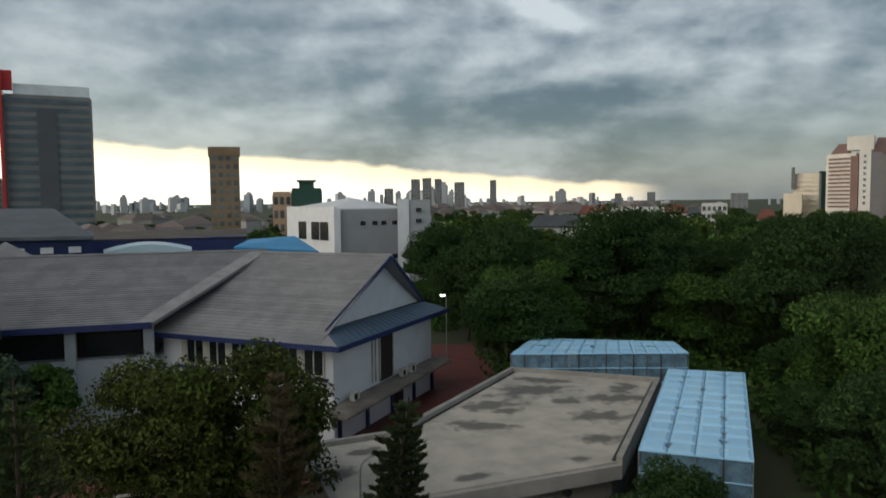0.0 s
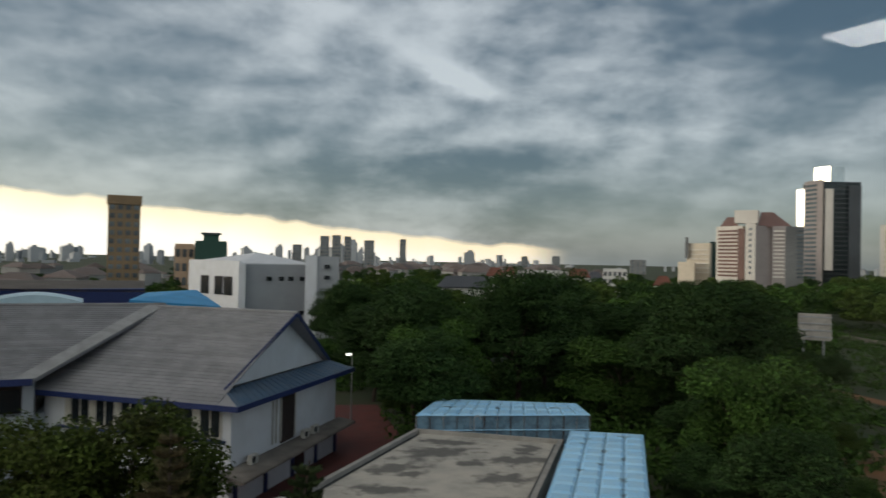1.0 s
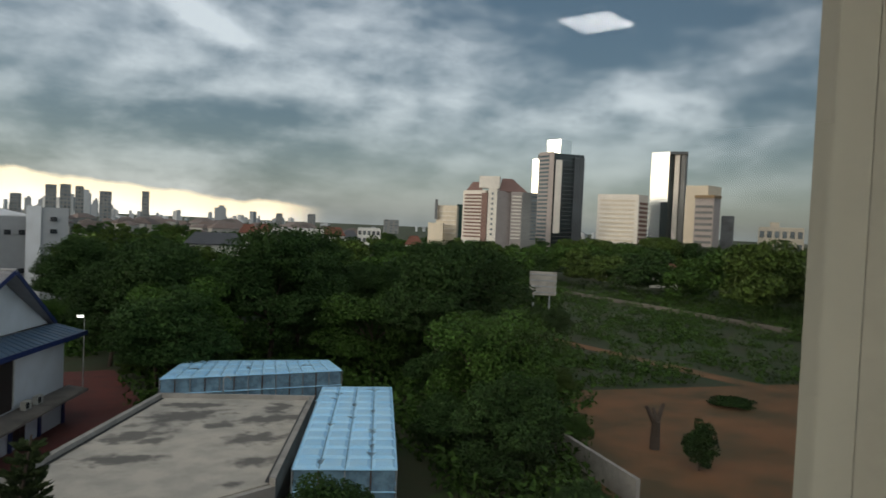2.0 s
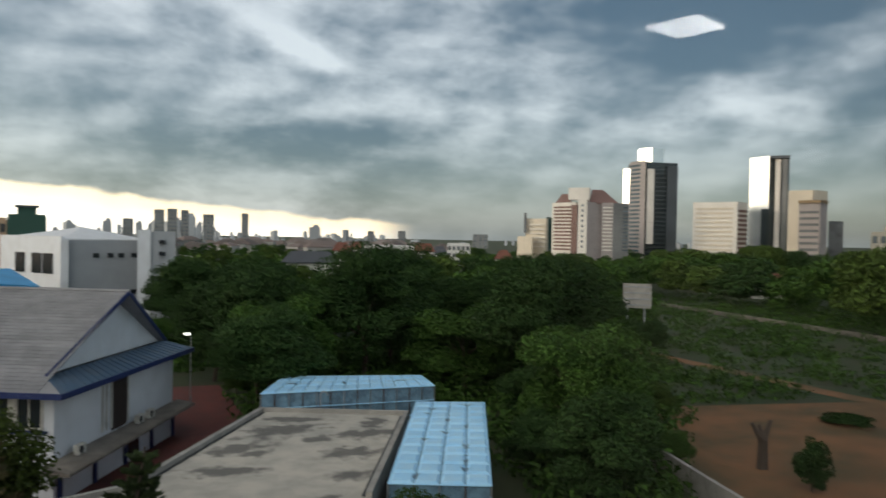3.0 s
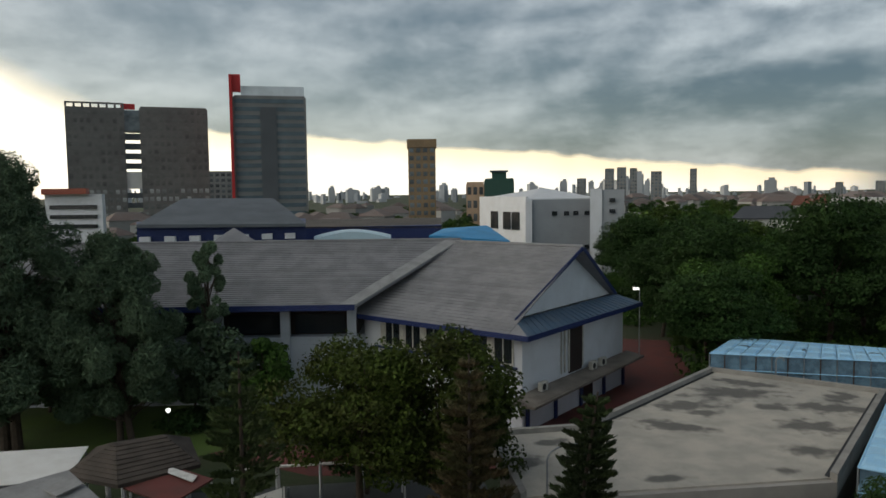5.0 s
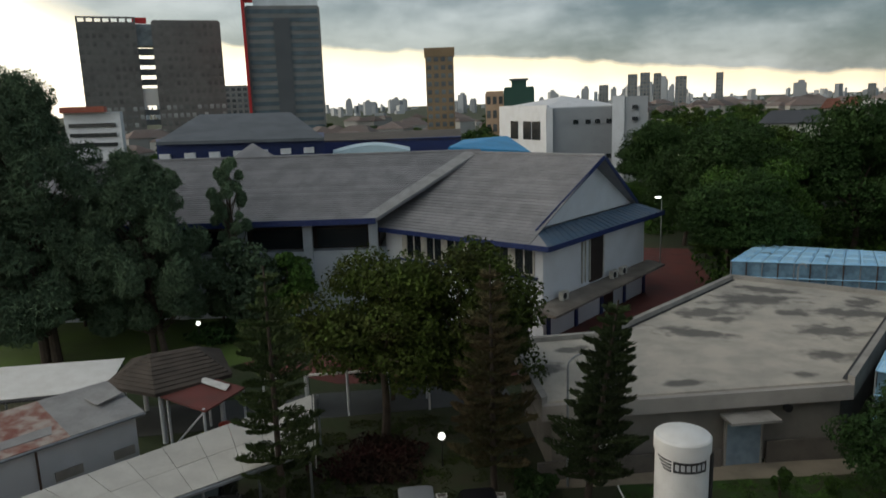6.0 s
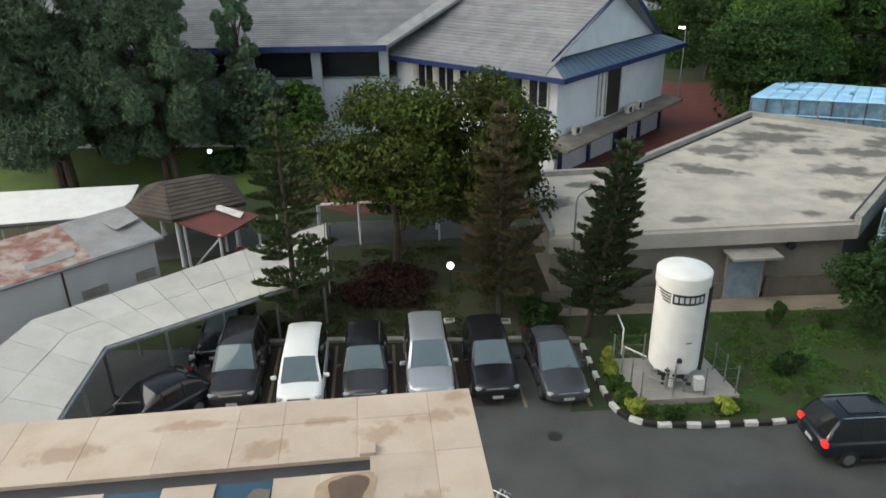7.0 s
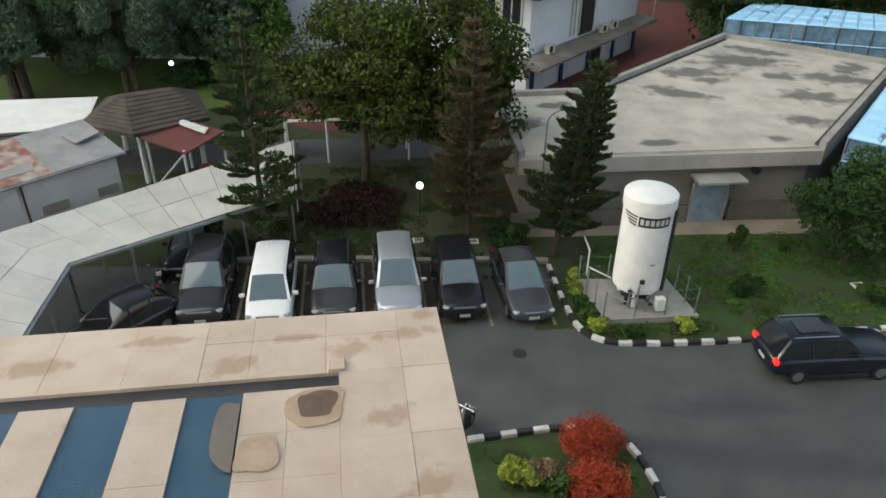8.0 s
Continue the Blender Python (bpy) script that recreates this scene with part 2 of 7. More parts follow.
SKYBLUE = mat("blue_skylight", (0.034, 0.082, 0.135), 0.25, scale=0.8, second=(0.065, 0.125, 0.18), amount=0.6, fine=9, bump=0.05)
GUTTER = mat("dark_gutter", (0.05, 0.05, 0.055), 0.7, scale=2, fine=15)
FIBRE = mat("white_sheet_canopy", (0.55, 0.54, 0.50), 0.7, scale=0.8, second=(0.42, 0.41, 0.38), amount=0.6, fine=10, vary=0.12, each=0.06)
STEEL = mat("grey_steel", (0.34, 0.36, 0.38), 0.45, 0.6, scale=3, fine=20)
WHITEMETAL = mat("white_metal", (0.80, 0.80, 0.78), 0.4, scale=1.5, second=(0.6, 0.58, 0.54), amount=0.4, fine=12, vary=0.06)
BLACK = mat("black_rubber", (0.015, 0.015, 0.016), 0.7, scale=4, fine=20)
BLACKPAINT = mat("black_paint", (0.03, 0.03, 0.03), 0.6, scale=3, fine=20)
KERBWHITE = mat("kerb_white", (0.72, 0.71, 0.68), 0.8, scale=3, second=(0.45, 0.43, 0.4), amount=0.6, fine=20)
# dark bare soil, with the shade under the trees put into the colour
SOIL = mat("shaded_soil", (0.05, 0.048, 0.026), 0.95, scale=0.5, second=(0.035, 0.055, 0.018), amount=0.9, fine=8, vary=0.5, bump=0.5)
PATH = mat("sandy_path", (0.33, 0.275, 0.205), 0.9, scale=0.8, second=(0.21, 0.18, 0.135), amount=0.7, fine=15)
PLINTH = mat("brown_plinth", (0.17, 0.15, 0.13), 0.85, scale=0.8, fine=12, vary=0.3)
LEDGE = mat("stained_ledge", (0.22, 0.195, 0.165), 0.9, scale=0.7, second=(0.12, 0.105, 0.09), amount=0.8, fine=12)
# brighter copy of the grass: open-sky light is put into its colour
LAWN = mat("skylit_lawn", (0.10, 0.16, 0.03), 0.9, scale=0.3, second=(0.07, 0.10, 0.03), amount=0.8, fine=6, vary=0.5, bump=0.5)
REDPAVE = mat("red_paving", (0.14, 0.042, 0.034), 0.85, scale=0.6, second=(0.085, 0.034, 0.03), amount=0.8, fine=10)
REDROOF = mat("red_sheet_roof", (0.17, 0.05, 0.042), 0.7, scale=0.7, second=(0.10, 0.045, 0.038), amount=0.8, fine=10)
RUSTROOF = mat("rusty_red_roof", (0.22, 0.085, 0.065), 0.8, scale=1.3, second=(0.42, 0.38, 0.34), amount=0.9, fine=9, vary=0.2)
THATCH = mat("dark_shingle_roof", (0.085, 0.07, 0.058), 0.9, scale=1.2, fine=12, vary=0.4, bump=0.4)
BARK = mat("bark", (0.075, 0.056, 0.043), 0.9, scale=3, fine=20, vary=0.4, bump=0.6)
LEAF = leafmat("broad_leaves", (0.045, 0.090, 0.016), (0.025, 0.056, 0.011))
LEAFWARM = leafmat("yellowing_leaves", (0.053, 0.082, 0.014), (0.038, 0.040, 0.011))
LEAFDARK = leafmat("dark_leaves", (0.031, 0.062, 0.016), (0.017, 0.040, 0.011))
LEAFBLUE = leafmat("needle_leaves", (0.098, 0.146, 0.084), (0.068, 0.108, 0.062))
NEEDLE = leafmat("pine_needles", (0.036, 0.055, 0.020), (0.028, 0.036, 0.016))
LEAFRED = leafmat("red_leaves", (0.42, 0.062, 0.028), (0.26, 0.062, 0.022))
LEAFLIME = leafmat("lime_leaves", (0.30, 0.34, 0.05), (0.16, 0.24, 0.04))


def stained(m, stains, dark=(0.10, 0.096, 0.088), rag=0.9, deep=0.9):
    """Damp stains of their own shape on a surface; stains: x, y and two radii in metres, ragged by noise."""
    t = m.node_tree
    b = next(n for n in t.nodes if n.type == "BSDF_PRINCIPLED")
    src = b.inputs["Base Color"].links[0].from_socket
    c = t.nodes.new("ShaderNodeTexCoord")
    nz = t.nodes.new("ShaderNodeTexNoise")
    nz.inputs["Scale"].default_value, nz.inputs["Detail"].default_value = rag, 8
    t.links.new(c.outputs["Object"], nz.inputs["Vector"])
    total = None
    for x, y, rx, ry, turn in stains:
        mp = t.nodes.new("ShaderNodeMapping")
        mp.vector_type = "TEXTURE"
        mp.inputs["Location"].default_value, mp.inputs["Rotation"].default_value, mp.inputs["Scale"].default_value = (x, y, 0), (0, 0, radians(turn)), (rx, ry, 1e3)
        t.links.new(c.outputs["Object"], mp.inputs["Vector"])
        ln = t.nodes.new("ShaderNodeVectorMath")
        ln.operation = "LENGTH"
        t.links.new(mp.outputs[0], ln.inputs[0])
        ad = t.nodes.new("ShaderNodeMath")
        ad.operation = "MULTIPLY_ADD"
        ad.inputs[1].default_value = 2.8
        t.links.new(nz.outputs["Fac"], ad.inputs[0])
        t.links.new(ln.outputs["Value"], ad.inputs[2])
        r = t.nodes.new("ShaderNodeMapRange")
        r.interpolation_type = "SMOOTHSTEP"
        r.inputs[1].default_value, r.inputs[2].default_value, r.inputs[3].default_value, r.inputs[4].default_value = 1.85, 2.7, deep, 0.0
        t.links.new(ad.outputs[0], r.inputs[0])
        if total is None:
            total = r.outputs[0]
        else:
            mx = t.nodes.new("ShaderNodeMath")
            mx.operation = "MAXIMUM"
            t.links.new(total, mx.inputs[0])
            t.links.new(r.outputs[0], mx.inputs[1])
            total = mx.outputs[0]
    mix = t.nodes.new("ShaderNodeMix")
    mix.data_type = "RGBA"
    mix.inputs[7].default_value = (*dark, 1)
    t.links.new(total, mix.inputs[0])
    t.links.new(src, mix.inputs[6])
    t.links.new(mix.outputs[2], b.inputs["Base Color"])
    return m


stained(ROOFCON, [(2.3, 40.5, 2.2, 0.9, -10), (4.3, 43.4, 1.0, .7, 0), (3.3, 44.6, 2.4, 1.0, 10), (6.3, 48.0, 2.6, 1.6, 20), (9.5, 42.0, 1.9, 1.1, -5), (8.9, 38.0, 1.6, .8, 0), (11.4, 45.8, 2.2, 1.3, 0),
                  (7.6, 50.6, 2.4, .8, -20), (1.6, 32.8, 1.3, .4, 20), (-3.6, 36.6, 1.2, .5, 20), (8.2, 45.4, 1.0, .6, 0), (7.1, 35.0, .7, .4, 0), (12.6, 48.2, 1.6, .9, 60), (-4.6, 33.5, 1.0, .6, 70)], rag=1.1, deep=.85)
TX_ = random.Random(31)
stained(TANKBLUE, [(*(Vector((9.45, 33.3)) + Vector((4.65, -1.75)) * (TX_.randint(1, 3) / 4) + Vector((6.6, 16.3)) * v), TX_.uniform(.3, .55), TX_.uniform(.10, .2), TX_.choice((68, -22))) for v in (.06, .13, .2, .27, .36, .44, .52, .61, .7, .78, .86, .93)]
        + [(8.4, 57.0, .6, .2, 0), (12.3, 56.5, .5, .2, 80), (16.6, 56.2, .6, .2, 10)], (0.05, 0.06, 0.07), 3.0, 0.9)
stained(BEIGE, [(-1.6, -1.0, .32, .26, 0), (-.5, -.7, .55, .16, 5), (-4.5, -.45, .7, .12, 0), (-2.5, -.6, .5, .1, 0), (-.6, -4.0, .4, .3, 20), (-5.2, -2.3, .4, .35, 0), (-6.5, -.9, .6, .2, 5), (-1.0, -2.6, .35, .2, 0), (-2.0, -4.4, .3, .25, 0), (-8.0, -1.2, .5, .3, 0), (-3.4, -1.2, .4, .2, 10), (-.25, -.2, .25, .14, 0)], (0.33, 0.22, 0.14), 4.5, 0.6)
# last three marks: oil, and shade painted between the parked cars
stained(ASPHALT, [(4.5, 19.5, 2.6, .5, 15), (6.0, 17.5, 3.5, .7, 10), (2.5, 17.2, 2.3, .4, 5), (-11, 20, .8, 1.2, 0), (-8.6, 20.6, .8, 1.2, 0), (-6, 21, .8, 1.2, 0)], (0.04, 0.04, 0.042), 2.0, 0.6)


# ---- building blocks ----
def part(name, bm, material, parent=None, label="", kind="", smooth=False):
    me = bpy.data.meshes.new(name)
    bm.normal_update()
    bm.to_mesh(me)
    bm.free()
    me.materials.append(material)
    if smooth:
        me.shade_smooth()
    ob = new(name, me)
    ob.parent = parent
    return tagged(ob, label, kind=kind)


def share(name, ob, m, parent=None):
    """Another object on the same mesh."""
    c = new(name, ob.data)
    c.parent = parent
    c.matrix_basis = m
    return c


def thing(name, label, category, m=None, group="", kind=""):
    ob = new(name)
    ob.matrix_basis = m or Matrix()
    return tagged(ob, label, category, group, kind)


def box(bm, c, s, rz=0.0, bevel=0.0, m=None):
    """A box round c with sides s, turned by rz degrees."""
    r = bmesh.ops.create_cube(bm, size=1.0, matrix=(m or Matrix()) @ pose(*c, 0, 0, rz) @ Matrix.Diagonal((*s, 1)))
    if bevel:
        edges = list({e for q in r["verts"] for e in q.link_edges})
        bmesh.ops.bevel(bm, geom=edges, offset=bevel, segments=2, affect="EDGES", profile=0.5)
    return bm


def tube(bm, a, b, r1, r2=None, n=10, cap=True):
    a, b = Vector(a), Vector(b)
    d = b - a
    q = d.to_track_quat("Z", "Y").to_matrix().to_4x4()
    bmesh.ops.create_cone(bm, cap_ends=cap, segments=n, radius1=r1, radius2=r1 if r2 is None else r2, depth=d.length,
                          matrix=Matrix.Translation((a + b) / 2) @ q)
    return bm


def prism(bm, pts, z0, z1):
    """A plan outline drawn up from z0 to z1."""
    lo = [bm.verts.new((x, y, z0)) for x, y in pts]
    hi = [bm.verts.new((x, y, z1)) for x, y in pts]
    n = len(pts)
    bm.faces.new(lo[::-1])
    bm.faces.new(hi)
    for i in range(n):
        bm.faces.new((lo[i], lo[(i + 1) % n], hi[(i + 1) % n], hi[i]))
    bmesh.ops.recalc_face_normals(bm, faces=bm.faces[:])
    return bm


def slab(bm, pts, thick):
    """A sloping sheet through pts, thick downwards."""
    hi = [bm.verts.new(p) for p in pts]
    lo = [bm.verts.new((p[0], p[1], p[2] - thick)) for p in pts]
    n = len(pts)
    bm.faces.new(hi)
    bm.faces.new(lo[::-1])
    for i in range(n):
        bm.faces.new((hi[i], lo[i], lo[(i + 1) % n], hi[(i + 1) % n]))
    bmesh.ops.recalc_face_normals(bm, faces=bm.faces[:])
    return bm


def B():
    return bmesh.new()


def lathe(bm, prof, n=32, c=(0, 0)):
    """A turned shape: prof holds (radius, z) from bottom to top."""
    rings = []
    for r, z in prof:
        rings.append([bm.verts.new((c[0] + r * math.cos(2 * math.pi * i / n), c[1] + r * math.sin(2 * math.pi * i / n), z)) for i in range(n)])
    for p, q in zip(rings, rings[1:]):
        for i in range(n):
            bm.faces.new((p[i], p[(i + 1) % n], q[(i + 1) % n], q[i]))
    bm.faces.new(rings[0][::-1])
    bm.faces.new(rings[-1])
    return bm


def inset(pts, d):
    """An outline (counter-clockwise) moved inwards by d."""
    out_, n = [], len(pts)
    for i in range(n):
        p0, p1, p2 = (Vector(pts[(i + k) % n]) for k in (-1, 0, 1))
        e1, e2 = (p1 - p0).normalized(), (p2 - p1).normalized()
        n1, n2 = Vector((-e1.y, e1.x)), Vector((-e2.y, e2.x))
        q = (n1 + n2) / (1 + n1.dot(n2))
        out_.append(tuple(p1 + q * d))
    return out_

# ---- ground ----
G = 22.0                                   # turn of the car park's grid, degrees
E1, E2 = Vector((math.cos(radians(G)), math.sin(radians(G)))), Vector((-math.sin(radians(G)), math.cos(radians(G))))
FAR = 4200.0
tagged(part("ground", box(B(), (0, 1500, -0.5), (2 * FAR, 2 * FAR, 1.0)), SCRUB), "dark scrub and soil reaching to the horizon", "ground", kind="structure")


def patch(name, pts, z, material, label, category):
    """A flat piece of ground with a real thickness."""
    return tagged(part(name, prism(B(), pts, -0.2, z), material), label, category, kind="structure")


patch("car_park", [(-34, 3), (30, 3), (30, 33), (12, 27.2), (-2.2, 21.9), (-2.0, 26.6), (-23, 20.5)], 0.012, ASPHALT, "worn grey asphalt of the car park", "road")
patch("parking_bays", [(-16.6, 22.3), (-14.9, 18.2), (-4.7, 21.6), (-6.3, 25.5)], 0.015, BAY, "dark brown worn paving of the parking bays", "pavement")
patch("lane", [(-34, 25), (-16.9, 33.2), (-7.2, 37.6), (-8.3, 40.4), (-18, 36.6), (-36, 29)], 0.014, ASPHALT, "narrow asphalt lane behind the trees", "road")
patch("red_paving", [(-30, 41), (-18, 38.0), (-8.4, 40.6), (-2.6, 40.0), (5.2, 54.2), (6.5, 58), (4.0, 82), (-1.2, 82), (-1.6, 61.5), (-8.6, 48.5), (-9.5, 44.5)], 0.016, REDPAVE, "red brick paving round the hall", "pavement")
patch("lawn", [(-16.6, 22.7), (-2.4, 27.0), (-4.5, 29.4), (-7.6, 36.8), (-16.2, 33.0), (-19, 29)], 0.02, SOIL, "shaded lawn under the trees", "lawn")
patch("lawn", [(-1.6, 25.2), (-0.8, 22.8), (-0.1, 22.1), (0.7, 21.95), (5.0, 23.4), (22, 29.5), (22, 40), (9.4, 34.0), (-1.0, 29.7)], 0.03, GRASS, "green lawn round the gas tank", "lawn")
patch("lawn", [(-75, 30), (-40, 33), (-28.0, 37.0), (-23, 44), (-30, 50), (-75, 44)], 0.02, LAWN, "lawn in front of the hall", "lawn")
patch("dirt_field", [(26, 30), (37, 47), (44, 60.5), (76, 55), (110, 50), (110, 20), (40, 20)], 0.02, DIRT, "bare red-brown dirt field", "ground")
patch("footpath", [(-4.2, 28.6), (9.6, 33.0), (9.2, 34.3), (-4.6, 29.8)], 0.06, PATH, "concrete walkway along the flat-roofed building", "pavement")
def pol(azd, r):
    """Plan place at an azimuth from north, in degrees, and a distance."""
    return r * math.sin(radians(azd)), r * math.cos(radians(azd))


patch("dirt_track", [pol(34.5, 112), pol(41, 99.5), pol(47, 91), pol(54, 84), pol(54, 87.5), pol(47, 94.5), pol(41, 103), pol(34.5, 115.5)], 0.022, DIRT, "brown track between the bushes", "ground")

# ---- the hall with the grey tiled roof ----
UA, WA = 66.0, 156.0
U, W = Vector((math.cos(radians(UA)), math.sin(radians(UA)), 0)), Vector((math.cos(radians(WA)), math.sin(radians(WA)), 0))
EC = Vector((-6.4, 46.5, 0))               # eave corner in plan
EAVE, RIDGE, HALF, SETBACK, APEX = 7.0, 12.25, 9.1, 1.8, 0.8


def hp(x, y, z):
    """A place in the hall: x along the gable end, y along the front, z up."""
    return EC + U * x + W * y + Vector((0, 0, z))


hall = thing("hall", "two-storey white hall with grey tiled roof and blue trim", "building")
SL = (RIDGE - EAVE) / HALF
L0 = Vector((-20.2, 51.1, 8.0))            # eave end of the long wing
V1 = Vector((-14.07, 60.4, 12.4))          # where its verge meets the ridge
LD = Vector((math.cos(radians(195.5)), math.sin(radians(195.5)), 0))


def courses(parent, a, b, c, d, n, material, name="tile_course"):
    """Overlapping tile courses from the eave a-b up to the ridge d-c."""
    a, b, c, d = (Vector(q) for q in (a, b, c, d))
    nrm = (b - a).cross(d - a).normalized()
    if nrm.z < 0:
        nrm = -nrm
    for i in range(n):
        f0, f1 = i / n, min(1.0, (i + 1.15) / n)
        p = [a.lerp(d, f0) + nrm * 0.07, b.lerp(c, f0) + nrm * 0.07, b.lerp(c, f1) + nrm * 0.015, a.lerp(d, f1) + nrm * 0.015]
        part(name, slab(B(), p, 0.05), material, parent)


# roof bodies
roof = part("roof", slab(slab(B(), [hp(0, 0, EAVE), hp(0, 16.5, EAVE), hp(HALF, 14.5, RIDGE), hp(HALF, APEX, RIDGE), hp(1.3, SETBACK, EAVE + 1.3 * SL)], 0.22),
                         [hp(2 * HALF, 0, EAVE), hp(2 * HALF, 16, EAVE), hp(HALF, 16, RIDGE), hp(HALF, APEX, RIDGE), hp(2 * HALF - 1.3, SETBACK, EAVE + 1.3 * SL)], 0.22), ROOFTILE, hall)
courses(roof, hp(0.0, 1.5, EAVE), hp(0.0, 16.0, EAVE), hp(HALF, 13.2, RIDGE), hp(HALF, APEX, RIDGE), 30, ROOFTILE)
EL, RL = L0 + LD * 46, V1 + LD * 52
wing_roof = part("roof", slab(slab(B(), [L0, V1, RL, EL], 0.25), [V1, V1 + Vector((-3, 9.5, -4.6)), RL + Vector((-3, 9.5, -4.6)), RL], 0.25), ROOFTILE, hall)
courses(wing_roof, EL, L0, V1, RL, 34, ROOFTILE)
part("verge", slab(B(), [L0 + LD * 1.2 + Vector((0, 0, .09)), L0 - LD * 0.12 + Vector((0, 0, .09)), V1 - LD * 0.12 + Vector((0, 0, .09)), V1 + LD * 1.2 + Vector((0, 0, .09))], 0.1), VERGE, hall, "pale concrete verge band")
part("ridge_cap", tube(B(), hp(HALF, APEX - .1, RIDGE + .06), hp(HALF, 14.0, RIDGE + .06), 0.13, n=8), ROOFTILE, hall)
part("ridge_cap", tube(B(), V1 + Vector((0, 0, .06)), RL + Vector((0, 0, .06)), 0.13, n=8), ROOFTILE, hall)
# skirt roof under the gable
sk = EAVE + 1.3 * SL
part("skirt_roof", slab(B(), [hp(0, 0, EAVE), hp(1.3, SETBACK, sk), hp(2 * HALF - 1.3, SETBACK, sk), hp(2 * HALF, 0, EAVE)], 0.16), BLUEROOF, hall, "blue-grey sheet roof under the gable")
for i in range(24):
    f = (i + 0.5) / 24
    part("roof_rib", tube(B(), hp(0, 0, EAVE).lerp(hp(2 * HALF, 0, EAVE), f) + Vector((0, 0, .02)), hp(1.3, SETBACK, sk).lerp(hp(2 * HALF - 1.3, SETBACK, sk), f) + Vector((0, 0, .02)), 0.03, n=5), BLUEROOF, hall)
# gable triangle, rake boards, fascias
g0, g1, ga = hp(1.5, SETBACK + .35, sk), hp(2 * HALF - 1.5, SETBACK + .35, sk), hp(HALF, SETBACK + .35, RIDGE - .25)
bm = B()
fr = [bm.verts.new(q) for q in (g0, g1, ga)]
bk = [bm.verts.new(q + W * 0.2) for q in (g0, g1, ga)]
bm.faces.new(fr), bm.faces.new(bk[::-1])
for i in range(3):
    bm.faces.new((fr[i], fr[(i + 1) % 3], bk[(i + 1) % 3], bk[i]))
bmesh.ops.recalc_face_normals(bm, faces=bm.faces[:])
part("gable", bm, WHITEWALL, hall)


def board(name, a, b, h, t, material, parent, label=""):
    """A board on edge from a to b, h high, t thick."""
    a, b = Vector(a), Vector(b)
    s = (b - a).cross(Vector((0, 0, 1))).normalized() * t / 2
    bm = B()
    top = [bm.verts.new(q) for q in (a + s, b + s, b - s, a - s)]
    low_ = [bm.verts.new(q.co - Vector((0, 0, h))) for q in top]
    bm.faces.new(top), bm.faces.new(low_[::-1])
    for i in range(4):
        bm.faces.new((top[i], low_[i], low_[(i + 1) % 4], top[(i + 1) % 4]))
    bmesh.ops.recalc_face_normals(bm, faces=bm.faces[:])
    return part(name, bm, material, parent, label)


board("rake_board", hp(1.2, SETBACK - .06, sk + .12), hp(HALF, APEX - .06, RIDGE + .14), 0.34, 0.08, BLUEPAINT, hall, "dark blue rake board")
board("rake_board", hp(2 * HALF - 1.2, SETBACK - .06, sk + .12), hp(HALF, APEX - .06, RIDGE + .14), 0.34, 0.08, BLUEPAINT, hall, "dark blue rake board")
board("fascia", hp(-.05, -.05, EAVE + .06), hp(-.05, 16.2, EAVE + .06), 0.36, 0.08, BLUEPAINT, hall, "blue fascia board")
board("fascia", hp(-.05, -.07, EAVE + .06), hp(2 * HALF, -.07, EAVE + .06), 0.36, 0.08, BLUEPAINT, hall, "blue fascia board")
FN = Vector((-LD.y, LD.x, 0))
if FN.y > 0:
    FN = -FN
board("fascia", L0 + FN * .06 + Vector((0, 0, .08)), EL + FN * .06 + Vector((0, 0, .08)), 0.45, 0.1, BLUEPAINT, hall, "blue fascia board")
# walls of the gable wing
IN = 1.15
c0, c1, c2, c3 = (hp(x, y, 0).xy for x, y in ((IN, IN), (2 * HALF - IN, IN), (2 * HALF - IN, 16), (IN, 16)))
part("wall", prism(B(), [c0, c1, c2, c3], 0.0, EAVE - 0.1), WHITEWALL, hall)
# balcony slab along the gable end
part("ledge", prism(B(), [hp(x, y, 0).xy for x, y in ((-.4, -.8), (2 * HALF - .3, -.4), (2 * HALF - .3, IN + .01), (-.4, IN + .01))], 2.38, 2.55), LEDGE, hall, "stained concrete ledge over the ground floor")
part("ledge_roof", slab(B(), [hp(-.3, 1.1, 2.8), hp(-.3, -.6, 2.58), hp(2 * HALF - .4, -.3, 2.58), hp(2 * HALF - .4, 1.1, 2.8)], 0.05), LEDGE, hall, "weathered grey ledge roofing")


def flush(name, x0, x1, z0, z1, material, parent, out=0.05, side="gable", label="", thick=0.1):
    """A plate on the hall's wall."""
    if side == "gable":
        m = Matrix.LocRotScale(hp((x0 + x1) / 2, IN - out, (z0 + z1) / 2), Euler((0, 0, radians(UA))), None)
        s = (x1 - x0, thick, z1 - z0)
    else:
        m = Matrix.LocRotScale(hp(IN - out, (x0 + x1) / 2, (z0 + z1) / 2), Euler((0, 0, radians(UA))), None)
        s = (thick, x1 - x0, z1 - z0)
    return part(name, box(B(), (0, 0, 0), s, m=m), material, parent, label)


for x in (0.35, 4.2, 8.1, 12.0, 15.6):
    flush("column", x + IN, x + IN + .4, 0, 2.36, BLUEPAINT, hall, 0.1, label="blue painted column")
flush("door", 7.6, 9.6, 2.9, 6.3, DOORRECESS, hall, 0.03, label="tall dark brown louvred door")
for i in range(9):
    flush("slat", 7.7, 9.5, 3.4 + i * .32, 3.45 + i * .32, BLACKPAINT, hall, 0.09, thick=.04)
flush("door_frame", 9.6, 9.75, 3.1, 6.4, CREAM, hall, 0.08)
flush("door_frame", 7.45, 7.6, 3.1, 6.4, CREAM, hall, 0.08)
